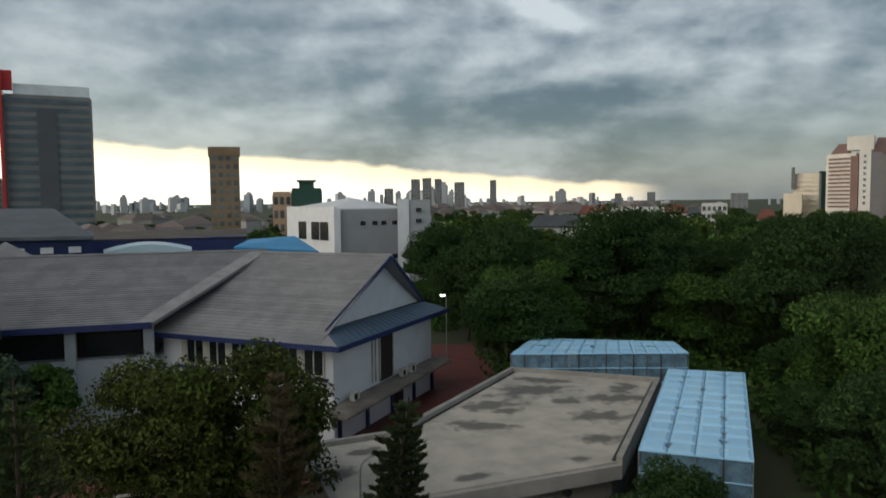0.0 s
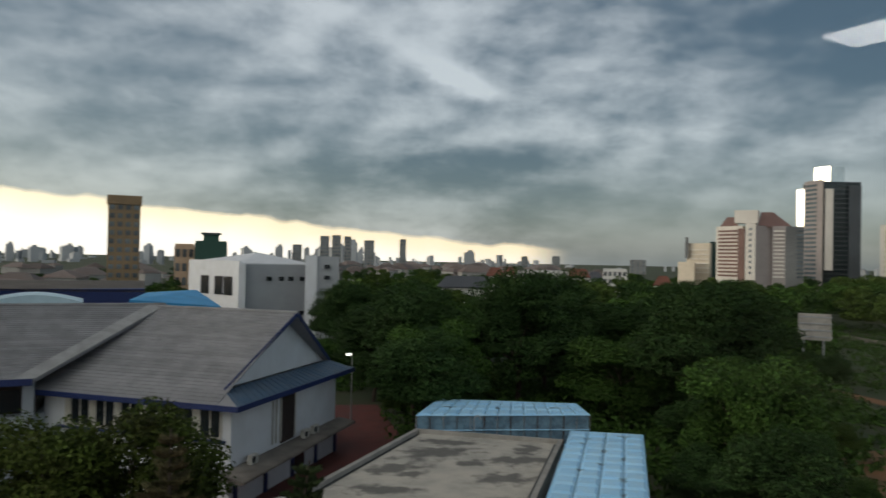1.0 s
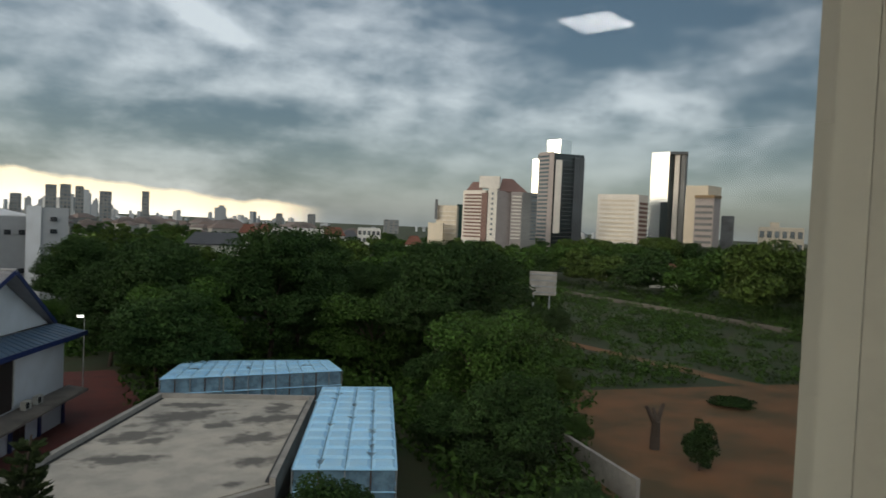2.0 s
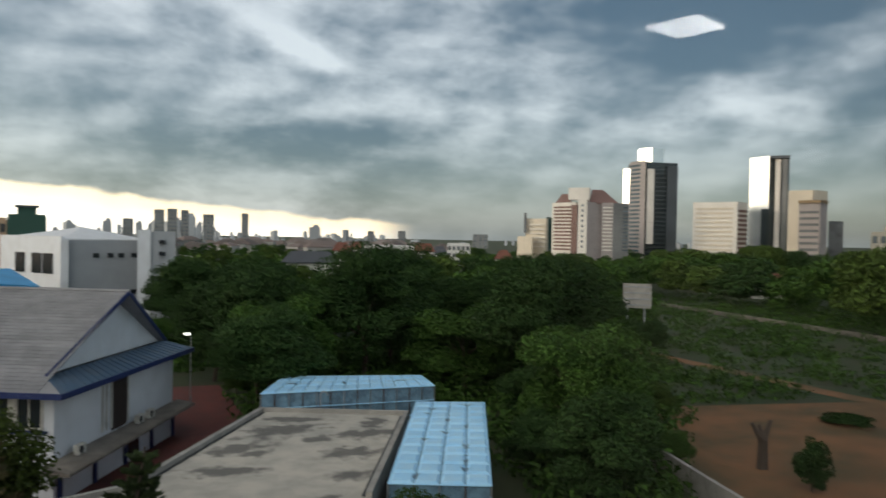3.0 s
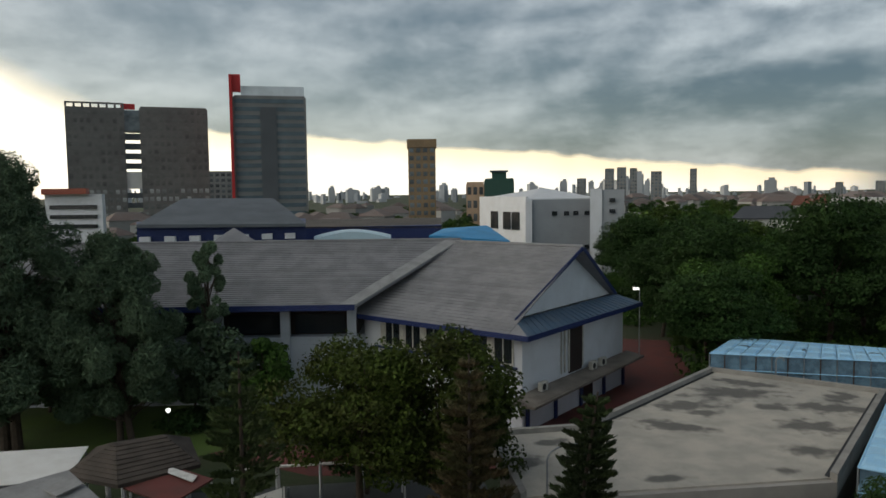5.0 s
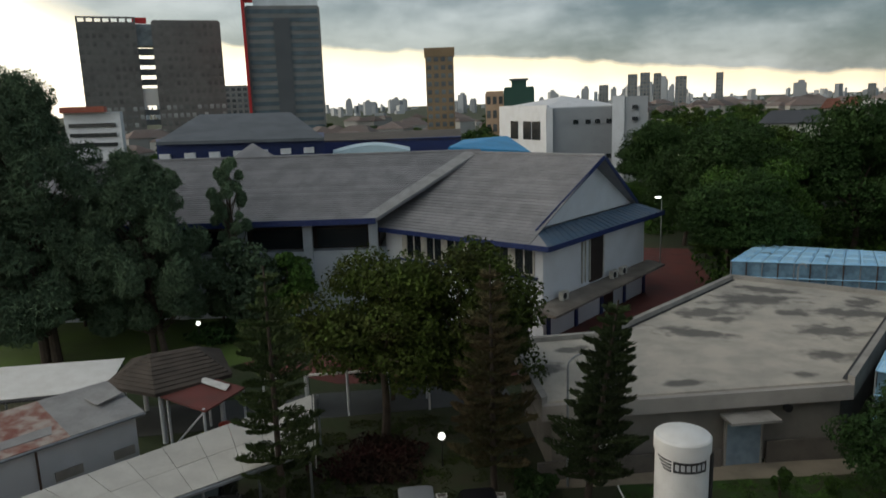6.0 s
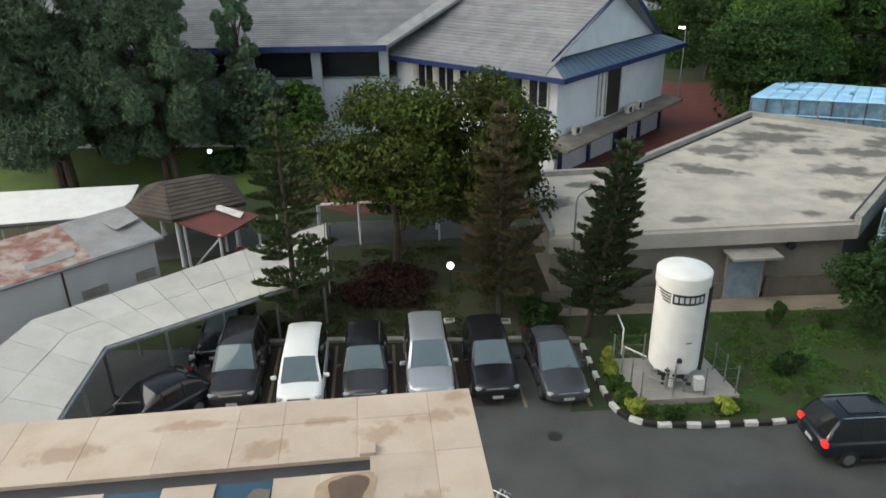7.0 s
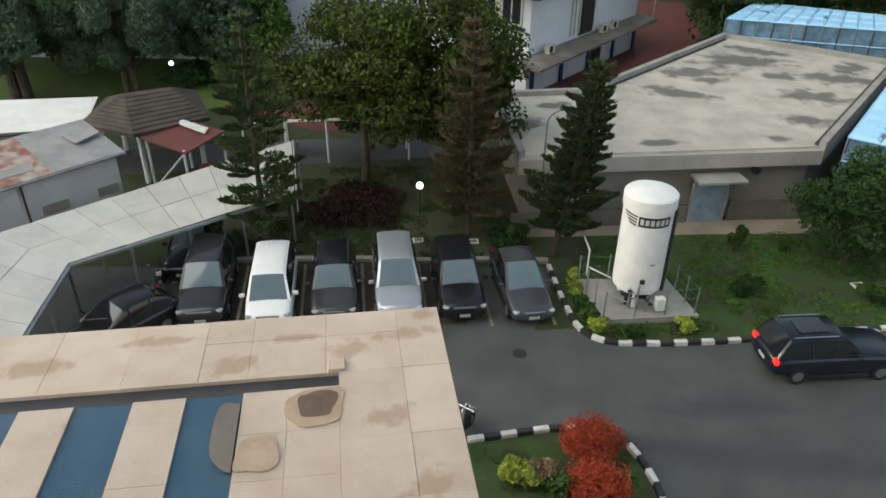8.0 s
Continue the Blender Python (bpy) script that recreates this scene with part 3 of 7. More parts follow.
for x in (6.4, 6.9):
    flush("downpipe", x - .04, x + .04, 3.1, 6.6, CREAM, hall, 0.08)
flush("ground_window", 9.4, 11.4, 0.4, 2.4, DARKGLASS, hall, 0.04)
# window band along the front
for i in range(6):
    y0 = 1.9 + i * 2.05
    w_ = flush("window", y0, y0 + 1.45, 4.75, 6.45, DARKGLASS, hall, 0.02, "front", "dark window in a cream frame")
    for a_, b_, z0, z1 in ((y0 - .12, y0, 4.6, 6.6), (y0 + 1.45, y0 + 1.57, 4.6, 6.6), (y0 - .12, y0 + 1.57, 6.45, 6.6), (y0 - .12, y0 + 1.57, 4.6, 4.75), (y0 + .68, y0 + .77, 4.75, 6.45)):
        flush("frame", a_, b_, z0, z1, CREAM, w_, 0.07, "front")
    flush("pier", y0 + 1.6, y0 + 1.95, 4.0, 6.9, CREAM, hall, 0.1, "front")
flush("sill", 1.5, 14.6, 4.4, 4.55, BLUEPAINT, hall, 0.18, "front", "blue sill band", 0.3)
# walls of the long wing
q0 = L0 - FN * 1.6 - Vector((0, 0, 8))
q1 = q0 + LD * 46
# wall and columns carry their shade in the blue-grey colour
part("wall", prism(B(), [q0.xy, (q0 - FN * 8 - LD * 3).xy, (q1 - FN * 8).xy, q1.xy], 0, 5.3), SHADEWALL, hall, "white wall with its shade painted blue-grey")
# the gallery's shade is put into this near-black wall colour
part("wall", prism(B(), [(q0 - FN * 1.2).xy, (q0 - FN * 9).xy, (q1 - FN * 9).xy, (q1 - FN * 1.2).xy], 5.3, 7.7), DOORRECESS, hall, "recessed upper gallery, shade painted dark")
for i in range(9):
    p = q0 + LD * (0.4 + i * 5.2)
    part("column", box(B(), (p.x, p.y, 3.9), (0.7, 0.5, 7.7), 15.5), SHADEWALL, hall)
for i in range(8):
    p = q0 + LD * (3.0 + i * 5.2) - FN * 0.9
    part("window", box(B(), (p.x, p.y, 6.2), (4.0, 0.1, 1.5), 15.5), DARKGLASS, hall)

# ---- the low building with the flat concrete roof ----
FZ = 3.8
FLAT = [(-4.32, 29.17), (8.95, 34.35), (15.66, 49.96), (5.55, 53.8), (-2.44, 39.11), (-7.21, 36.95)]
low_house = thing("flat_roofed_building", "low grey-beige building with a stained flat concrete roof", "building")
inn = inset(FLAT, 0.55)
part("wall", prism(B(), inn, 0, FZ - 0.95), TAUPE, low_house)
part("parapet_wall", prism(B(), FLAT, FZ - 0.95, FZ - .25), CREAMWALL, low_house, "plain grey-beige roof edge")
part("roof", prism(B(), inset(FLAT, 0.3), FZ - .25, FZ - .16), ROOFCON, low_house, "pale concrete roof with dark damp stains")
for i in range(len(FLAT)):
    if i == 0:
        continue
    a_, b_ = Vector(FLAT[i]), Vector(FLAT[(i + 1) % len(FLAT)])
    ia, ib = (Vector(inset(FLAT, 0.32)[k % len(FLAT)]) for k in (i, i + 1))
    part("kerb", prism(B(), [a_, b_, ib, ia], FZ - .25, FZ + .12), CONCRETE, low_house, "raised concrete roof edge")
for i in (1, 3):
    ia, ib = (Vector(inset(FLAT, 0.34)[k % len(FLAT)]) for k in (i, i + 1))
    ja, jb = (Vector(inset(FLAT, 0.56)[k % len(FLAT)]) for k in (i, i + 1))
    part("roof_gutter", prism(B(), [ia, ib, jb, ja], FZ - .18, FZ - .15), BLACKPAINT, low_house, "dark wet gutter along the roof edge")
DOOR_AT, DA = Vector((4.25, 32.55)), 21.5
dm = pose(DOOR_AT.x, DOOR_AT.y, 0, 0, 0, DA)
dr = part("door", box(B(), (0, 0.1, 1.05), (1.6, 0.1, 2.1), m=dm), mat("grey_blue_door", (0.25, 0.33, 0.40), 0.6), low_house, "pale blue-grey double door")
part("frame", box(box(box(B(), (-.85, 0.08, 1.1), (.1, .16, 2.2), m=dm), (.85, 0.08, 1.1), (.1, .16, 2.2), m=dm), (0, 0.08, 2.15), (1.8, .16, .1), m=dm), CONCRETE, dr)
part("canopy", box(B(), (0.1, -.3, 2.45), (2.3, 1.1, 0.12), m=dm), CONCRETE, low_house, "concrete canopy over the door")
part("plinth", box(B(), (4.2, 0.06, 0.55), (6.2, 0.12, 1.1), m=dm), PLINTH, low_house, "dark painted plinth")
part("plinth", box(B(), (-5.2, 0.06, 0.45), (8.4, 0.12, 0.9), m=dm), PLINTH, low_house, "dark painted plinth")
part("vent", tube(B(), dm @ Vector((2.0, 0.1, 2.65)), dm @ Vector((2.0, -.05, 2.65)), 0.2, n=14), BLACK, low_house, "round dark vent")
for x in (-6.3, -7.6):
    part("window", box(B(), (x, 0.02, 1.7), (0.9, 0.12, 0.7), m=dm), FIBRE, low_house)

# ---- trees ----
def leaf_mesh(name, clumps, count, size, material, seed, flat=0.35, aspect=1.6):
    """Many small leaves in clumps; clumps: centre and radii. One leaf is a bent pair of triangles."""
    rng = np.random.default_rng(seed)
    vs, n = [], 0
    tot = sum(c[1][0] * c[1][1] for c in clumps)
    for (cx, cy, cz), (rx, ry, rz) in clumps:
        k = max(6, int(count * rx * ry / tot))
        d = rng.normal(size=(k, 3))
        d /= np.linalg.norm(d, axis=1, keepdims=True)
        d[:, 2] = np.where(d[:, 2] < -0.3, d[:, 2] * 0.5, d[:, 2])
        r = rng.uniform(0.55, 1.08, (k, 1)) ** 0.7
        p = np.array((cx, cy, cz)) + d * r * np.array((rx, ry, rz))
        nn = d + rng.normal(size=(k, 3)) * 0.7 + np.array((0, 0, flat))
        nn /= np.linalg.norm(nn, axis=1, keepdims=True)
        a = np.cross(nn, rng.normal(size=(k, 3)))
        a /= np.linalg.norm(a, axis=1, keepdims=True)
        b = np.cross(nn, a)
        s = size * rng.uniform(0.6, 1.35, (k, 1))
        a, b = a * s * aspect / 2, b * s / 2
        vs.append(np.stack([p - a, p - b * 0.9 + nn * s * 0.1, p + a - nn * s * 0.22, p + b * 0.9 + nn * s * 0.1], 1).reshape(-1, 3))
    v = np.concatenate(vs)
    me = bpy.data.meshes.new(name)
    me.from_pydata(v.tolist(), [], np.arange(len(v)).reshape(-1, 4).tolist())
    me.materials.append(material)
    return me


def crown_clumps(seed, n, rx, ry, rz, z, size=(0.28, 0.45), low=-0.55):
    rng = np.random.default_rng(seed)
    out_ = []
    for i in range(n):
        d = rng.normal(size=3)
        d /= np.linalg.norm(d)
        d[2] = max(low, d[2])
        r = rng.uniform(0.45, 0.95)
        s = rng.uniform(*size)
        out_.append(((d[0] * r * rx, d[1] * r * ry, z + d[2] * r * rz), (s * rx, s * ry, s * rz * rng.uniform(0.6, 0.9))))
    return out_


def limb(bm, a, b, r1, r2, bend=0.25, steps=4, n=7, rng=random):
    a, b = Vector(a), Vector(b)
    off = Vector((rng.uniform(-1, 1), rng.uniform(-1, 1), 0.2)) * (b - a).length * bend * 0.4
    last, lr = a, r1
    for i in range(1, steps + 1):
        f = i / steps
        p = a.lerp(b, f) + off * math.sin(f * math.pi)
        r = r1 + (r2 - r1) * f
        tube(bm, last, p, lr, r, n)
        last, lr = p, r


def broad_tree(label, h, rx, ry, crown_h, leaves, leaf, material, seed, n=26, trunk=0.22, group="", stems=1, low=-0.85):
    """A broad-leaved tree: tapered trunk, limbs into the crown, a crown of many clumps of leaves."""
    rng = random.Random(seed)
    ob = thing("tree", label, "tree", group=group)
    zc = h - crown_h * 0.5
    cl = crown_clumps(seed, n, rx, ry, crown_h * 0.5, zc, low=low)
    bm = B()
    for s in range(stems):
        o = Vector((0.5 * s, 0.3 * s, 0))
        top = Vector((rng.uniform(-.4, .4), rng.uniform(-.4, .4), zc - crown_h * 0.2)) + o
        limb(bm, o + Vector((0, 0, -0.1)), top, trunk, trunk * 0.6, 0.12, 5, 9, rng)
        for c, r in cl[s::max(1, stems)][:12]:
            limb(bm, top - Vector((0, 0, rng.uniform(0, crown_h * .15))), c, trunk * 0.4, 0.03, 0.25, 3, 5, rng)
    part("trunk", bm, BARK, ob)
    c = new("crown", leaf_mesh("crown", cl, leaves, leaf, material, seed))
    c.parent = ob
    return ob


def plume_tree(label, h, rx, ry, first, needles, material, seed, n=40, trunk=0.3, lean=(0, 0), stems=1):
    """A casuarina-like tree: tall stem, rising limbs, and a soft crown of upright plumes of fine needles."""
    rng = random.Random(seed)
    ob = thing("tree", label, "tree")
    cl = []
    for i in range(n):
        f = (i + rng.random()) / n
        z = first + (h - first) * f
        reach = (math.sin(math.pi * min(0.97, 0.26 + 0.72 * f)) ** 0.6) * math.sqrt(rng.uniform(0.04, 0.95))
        a = rng.uniform(0, 6.283)
        q = rng.uniform(0.15, 0.26) * (1.1 - 0.35 * f)
        cl.append(((lean[0] * f + math.cos(a) * reach * rx, lean[1] * f + math.sin(a) * reach * ry, z), (q * rx, q * ry, q * rx * rng.uniform(1.0, 1.7))))
    bm = B()
    for k in range(stems):
        foot = Vector((0.7 * k, 0.25 * k, -0.1))
        top = Vector((lean[0] * 0.8 + 0.3 * k, lean[1] * 0.8, h * 0.86))
        limb(bm, foot, top, trunk, 0.05, 0.06, 7, 9, rng)
        for c, q in cl[k::stems]:
            f = max(0.12, (c[2] - 1.6 * q[2]) / h)
            limb(bm, foot.lerp(top, min(0.97, f)), c, 0.055, 0.015, 0.2, 3, 5, rng)
    part("trunk", bm, BARK, ob)
    c = new("crown", leaf_mesh("crown", cl, needles, 0.085, material, seed, 0.1, 5.0))
    c.parent = ob
    return ob


def norfolk(label, h, r, seed, first=0.12, material=None, whorls=17, sparse=0.0, lean=(0, 0), group=""):
    """A Norfolk pine: straight stem, whorls of upturned branches, each a rope of short needles."""
    rng = random.Random(seed)
    nr = np.random.default_rng(seed)
    ob = thing("norfolk_pine", label, "tree", group=group)
    bm = B()
    tip = Vector((lean[0], lean[1], h))
    tube(bm, (0, 0, -0.1), tip * 0.5, 0.16, 0.10, 9)
    tube(bm, tip * 0.5, tip, 0.10, 0.03, 8)
    vs = []
    for w in range(whorls):
        f = first + (1 - first) * (w / whorls) ** 0.92
        z = f * h
        length = r * (1.0 - ((f - first) / (1 - first)) ** 1.9) * rng.uniform(0.72, 1.1) + 0.28
        nb = rng.randint(5, 6)
        a0 = rng.uniform(0, 6.28)
        for k in range(nb):
            if rng.random() < sparse:
                continue
            a = a0 + k * 6.283 / nb + rng.uniform(-.2, .2)
            ln = length * rng.uniform(0.75, 1.1)
            o = tip * f
            pts = [o + Vector((math.cos(a) * ln * s, math.sin(a) * ln * s, ln * (0.42 * s * s - 0.16 * s))) for s in (0, .33, .66, 1.0)]
            for p, q in zip(pts, pts[1:]):
                tube(bm, p, q, 0.022, 0.014, 4, False)
            m_ = int(330 * ln) + 20
            s = nr.uniform(0.14, 1.0, m_)
            # short side shoots rise in a flat fan from the branch
            lat = nr.uniform(-1, 1, m_) * 0.29 * ln * np.sin(np.pi * np.minimum(1, s * 0.86 + 0.1))
            lift = ln * (0.42 * s * s - 0.16 * s) + np.abs(lat) * 0.45
            base = np.array(o)[None] + np.stack([np.cos(a) * ln * s - np.sin(a) * lat, np.sin(a) * ln * s + np.cos(a) * lat, lift], 1)
            p = base + nr.normal(size=(m_, 3)) * np.array((0.03, 0.03, 0.022))
            d = nr.normal(size=(m_, 3)) * 0.035 + np.array((math.cos(a), math.sin(a), 0.75)) * 0.085
            e_ = nr.normal(size=(m_, 3))
            b_ = np.cross(d, e_)
            b_ = b_ / np.linalg.norm(b_, axis=1, keepdims=True) * 0.045
            vs.append(np.stack([p - b_, p + d * 0.5 - b_ * .4, p + d * 1.3, p + b_], 1).reshape(-1, 3))
    part("trunk", bm, BARK, ob)
    v = np.concatenate(vs)
    me = bpy.data.meshes.new("needles")
    me.from_pydata(v.tolist(), [], np.arange(len(v)).reshape(-1, 4).tolist())
    me.materials.append(material or NEEDLE)
    c = new("needles", me)
    c.parent = ob
    return ob


def put(ob, x, y, z=0.0, rz=0.0, s=1.0):
    ob.matrix_basis = pose(x, y, z, 0, 0, rz) @ Matrix.Diagonal((s, s, s, 1))
    return ob


put(norfolk("dark green Norfolk pine beside the white gas tank", 9.0, 1.7, 3, 0.18, whorls=15, lean=(1.2, -.2)), -2.3, 27.35)
put(norfolk("brownish Norfolk pine at the edge of the lawn", 10.0, 1.85, 4, 0.14, whorls=16, sparse=0.12, material=leafmat("brown_needles", (0.072, 0.072, 0.032), (0.082, 0.056, 0.032))), -6.25, 28.1)
put(norfolk("slender sparse Norfolk pine beside the covered walkway", 10.7, 1.7, 5, 0.2, whorls=14, sparse=0.28, material=leafmat("pale_needles", (0.062, 0.088, 0.03), (0.04, 0.06, 0.022))), -14.05, 23.78)
put(broad_tree("round-crowned broad-leaved tree on the lawn", 9.9, 3.9, 3.5, 7.4, 24000, 0.145, LEAFWARM, 11, 46, 0.24), -12.4, 31.1)
put(broad_tree("leafy tree with twin stems on the lawn", 9.9, 3.4, 3.0, 7.6, 19000, 0.145, LEAFWARM, 12, 42, 0.16, stems=2), -8.1, 31.9)
put(broad_tree("low dark tree under the taller crowns on the lawn", 6.6, 3.2, 2.6, 5.6, 9000, 0.16, LEAFDARK, 25, 34, 0.14), -13.9, 36.4)
put(plume_tree("tall feathery grey-green tree in front of the hall", 18.6, 5.7, 5.2, 3.2, 110000, LEAFBLUE, 13, 170, 0.36, stems=2), -39.4, 37.6)
put(plume_tree("tall feathery grey-green tree in front of the hall", 15.0, 4.6, 4.2, 2.6, 60000, LEAFBLUE, 19, 110, 0.36), -44.5, 41.5)
put(plume_tree("bushy feathery tree with twin stems in front of the hall", 13.4, 4.3, 3.8, 2.6, 80000, LEAFBLUE, 14, 130, 0.24, stems=2), -33.2, 40.8)
put(plume_tree("slim upright feathery tree before the hall's roof", 12.9, 2.0, 1.8, 2.4, 26000, LEAFBLUE, 15, 64, 0.13), -29.4, 45.9)
put(broad_tree("dark leafy tree along the hall", 6.6, 2.8, 2.4, 6.0, 4200, 0.28, LEAFBLUE, 21, 26, 0.14), -37.5, 46.3)
put(broad_tree("dark leafy tree along the hall", 7.6, 3.0, 2.6, 7.0, 4200, 0.28, LEAFBLUE, 22, 26, 0.14), -43.0, 45.2)
put(broad_tree("dark leafy tree along the hall", 8.2, 3.3, 2.6, 7.4, 5600, 0.27, LEAFBLUE, 26, 30, 0.15), -40.2, 43.6)
put(broad_tree("dark leafy tree along the hall", 7.0, 2.3, 2.2, 6.4, 4200, 0.26, LEAFBLUE, 27, 26, 0.13), -27.6, 45.2)
put(broad_tree("small dark tree along the hall", 4.8, 1.8, 1.8, 4.4, 2600, 0.25, LEAFBLUE, 23, 20, 0.12), -31.6, 46.6)
put(broad_tree("small green tree by the hall", 6.6, 2.2, 2.1, 5.4, 4200, 0.24, LEAF, 16, 24, 0.14), -25.8, 46.4)
put(broad_tree("dense dark green tree on the lawn by the flat-roofed building", 5.5, 2.6, 2.4, 4.9, 22000, 0.11, LEAFDARK, 17, 44, 0.14), 9.9, 30.4)

# ---- woodland beyond ----
LEAFWOOD = leafmat("olive_leaves", (0.058, 0.092, 0.018), (0.034, 0.058, 0.013))
KINDS = [broad_tree("broad-leaved woodland tree with a dense crown", h, rx, rx * .92, ch, 26000, 0.20, m_, 40 + i, 46, 0.3, group="woodland")
         for i, (h, rx, ch, m_) in enumerate(((13, 6.2, 9.6, LEAFDARK), (11, 5.2, 9.0, LEAF), (14, 5.4, 11.5, LEAFDARK), (9, 4.4, 7.8, LEAFDARK), (12, 6.6, 9.0, LEAFWOOD)))]
wood = random.Random(5)
placed, far_clumps = [], ([], [], [])


def wood_ok(x, y, ad, r):
    if x < 4.5 and y < 100 or y < 63 and x < 24 or ad < 0.6 and r < 140:
        return False
    if 25 < x < 118 and 15 < y < 62 - max(0, x - 44) * 0.16 and x > 29 + (y - 36) * 0.8:
        return False
    if 31.5 < ad < 37.5 and 70 < r < 119:
        return False
    if ad > 34 and 82 < r < 168 + (45 - ad) * 3:
        return False
    return all((x - a) ** 2 + (y - b) ** 2 > q for a, b, q in placed)


first = set()
for ring, (r0, r1, n, gap) in enumerate(((40, 80, 300, 24.0), (80, 120, 300, 36.0), (120, 300, 700, 85.0), (300, 620, 400, 240.0))):
    for _ in range(n):
        ad, r = wood.uniform(-3, 60), wood.uniform(r0, r1)
        x, y = r * math.sin(radians(ad)), r * math.cos(radians(ad))
        k = wood.randrange(5)
        if not wood_ok(x, y, ad, r):
            continue
        placed.append((x, y, gap))
        s = wood.uniform(0.66, 1.02)
        if ad > 33 and r < 120:
            s *= 0.42
        elif ad > 33:
            s *= 1.3
        if r > 300:
            s *= 0.95
        if r > 120:
            h, rx = s * (11, 9, 12.5, 8.5, 10)[k], s * 5.6
            for c, q in crown_clumps(900 + len(placed), 9, rx, rx, h * .42, h * .58, (.38, .6), -.8):
                far_clumps[k % 3].append(((x + c[0], y + c[1], c[2]), q))
            continue
        m = pose(x, y, -0.1, 0, 0, wood.uniform(0, 360)) @ Matrix.Diagonal((s * wood.uniform(1.0, 1.25), s * 1.1, s * wood.uniform(.85, 1.15), 1))
        if k in first:
            copy_thing(KINDS[k], m)
        else:
            first.add(k)
            KINDS[k].matrix_basis = m
for x, y, s, k in ((7.2, 71.5, .62, 0), (1.2, 112, .82, 2), (-1.2, 118, .74, 0), (3.6, 84, .7, 2), (10.5, 67.5, .55, 3), (-1.5, 98, .55, 1), (-3.6, 104, .5, 3), (5.5, 77, .6, 4), (62.4, 91.5, .7, 3), (65.0, 89.5, .68, 3)):
    copy_thing(KINDS[k], pose(x, y, -.1, 0, 0, 40 * k) @ Matrix.Diagonal((s * 1.1, s * 1.1, s, 1)))
for _ in range(170):
    ad, r = wood.uniform(-46, -3), wood.uniform(150, 520)
    if -13.5 < ad < 0 and r < 165:
        continue
    x, y, s = r * math.sin(radians(ad)), r * math.cos(radians(ad)), wood.uniform(.45, .85)
    for c, q in crown_clumps(wood.randrange(9999), 6, 5 * s, 5 * s, 4 * s, 5.5 * s, (.4, .6), -.8):
        far_clumps[wood.randrange(3)].append(((x + c[0], y + c[1], c[2]), q))
for cl, m_ in zip(far_clumps, (LEAFDARK, LEAF, LEAFWOOD)):
    fw = new("far_woodland", leaf_mesh("far_woodland", cl, 190000, 0.62, m_, len(cl)))
    tagged(fw, "dense crowns of woodland trees far off", "woodland", kind="stuff")

# ---- farther buildings ----
def zat(eld, r):
    return EYE + r * math.tan(radians(eld))


def tower(label, a0, a1, r, el_top, depth, material, rows, cols, pane, category="tower block", band=False, base=0.0, turn=0.0, panes=True, name="tower_block", upper=None, split=5):
    """A tall block that spans the azimuths a0..a1 at distance r, with storeys of windows on its two sides in view."""
    x0, y0 = pol(a0, r)
    x1, y1 = pol(a1, r)
    w = math.hypot(x1 - x0, y1 - y0)
    h = zat(el_top, r) - base
    rz = math.degrees(math.atan2(y1 - y0, x1 - x0)) + turn
    ob = thing(name, label, category, pose((x0 + x1) / 2, (y0 + y1) / 2, base, 0, 0, rz))
    part("wall", box(B(), (0, depth / 2, h / 2), (w, depth, h)), material, ob)
    part("roof_edge", box(B(), (0, depth / 2, h + .4), (w * .96, depth * .96, 0.8)), material, ob)
    if panes:
        fh, fw = h / rows, w / cols
        for i in range(rows):
            if band:
                part("window_band", box(B(), (0, -.1, (i + .5) * fh), (w * .94, .3, fh * .5)), pane, ob)
                continue
            first_ = None
            for j in range(cols):
                if first_ is None:
                    first_ = part("window", box(B(), (0, 0, 0), (fw * .62, .4, fh * .55)), upper if upper and i >= split else pane, ob)
                    first_.matrix_basis = pose(-w / 2 + fw * .5, 0, (i + .5) * fh)
                else:
                    share("window", first_, pose(-w / 2 + fw * (j + .5), 0, (i + .5) * fh), ob)
    return ob, w, h


FACE = mat("grey_facade", (0.225, 0.225, 0.22), 0.6, scale=0.05, fine=0.6, vary=0.3, bump=0)
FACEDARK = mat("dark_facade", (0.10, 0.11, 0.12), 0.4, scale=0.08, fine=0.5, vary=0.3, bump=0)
FACEBROWN = mat("brown_facade", (0.28, 0.195, 0.11), 0.7, scale=0.1, fine=0.7, vary=0.25, bump=0)
FACEWHITE = mat("pale_facade", (0.62, 0.61, 0.58), 0.6, scale=0.08, fine=0.5, vary=0.15, bump=0)
FACECREAM = mat("cream_facade", (0.62, 0.55, 0.44), 0.7, scale=0.08, fine=0.5, vary=0.12, bump=0)
FACEMIRROR = mat("mirror_facade", (0.72, 0.76, 0.78), 0.3, 0.3, scale=0.1, fine=0.5, vary=0.2, bump=0)
FACEGREEN = mat("green_net", (0.035, 0.09, 0.07), 0.8, scale=0.1, fine=0.8, vary=0.2, bump=0)
FACERED = mat("red_facade", (0.50, 0.03, 0.03), 0.5, scale=0.1, fine=0.5, vary=0.1, bump=0)
PANE = mat("far_window", (0.13, 0.14, 0.15), 0.2, scale=0.3, fine=1, vary=0.4, bump=0, each=0.4)
PANEGREY = mat("far_window_pale", (0.17, 0.20, 0.22), 0.2, scale=0.3, fine=1, vary=0.4, bump=0, each=0.4)
PANEBLUE = mat("blue_grey_glass", (0.10, 0.145, 0.175), 0.2, scale=0.2, fine=0.8, vary=0.4, bump=0)
DARKROOF = mat("dark_brown_roof", (0.10, 0.085, 0.07), 0.8, scale=0.2, fine=2, vary=0.3, bump=0)
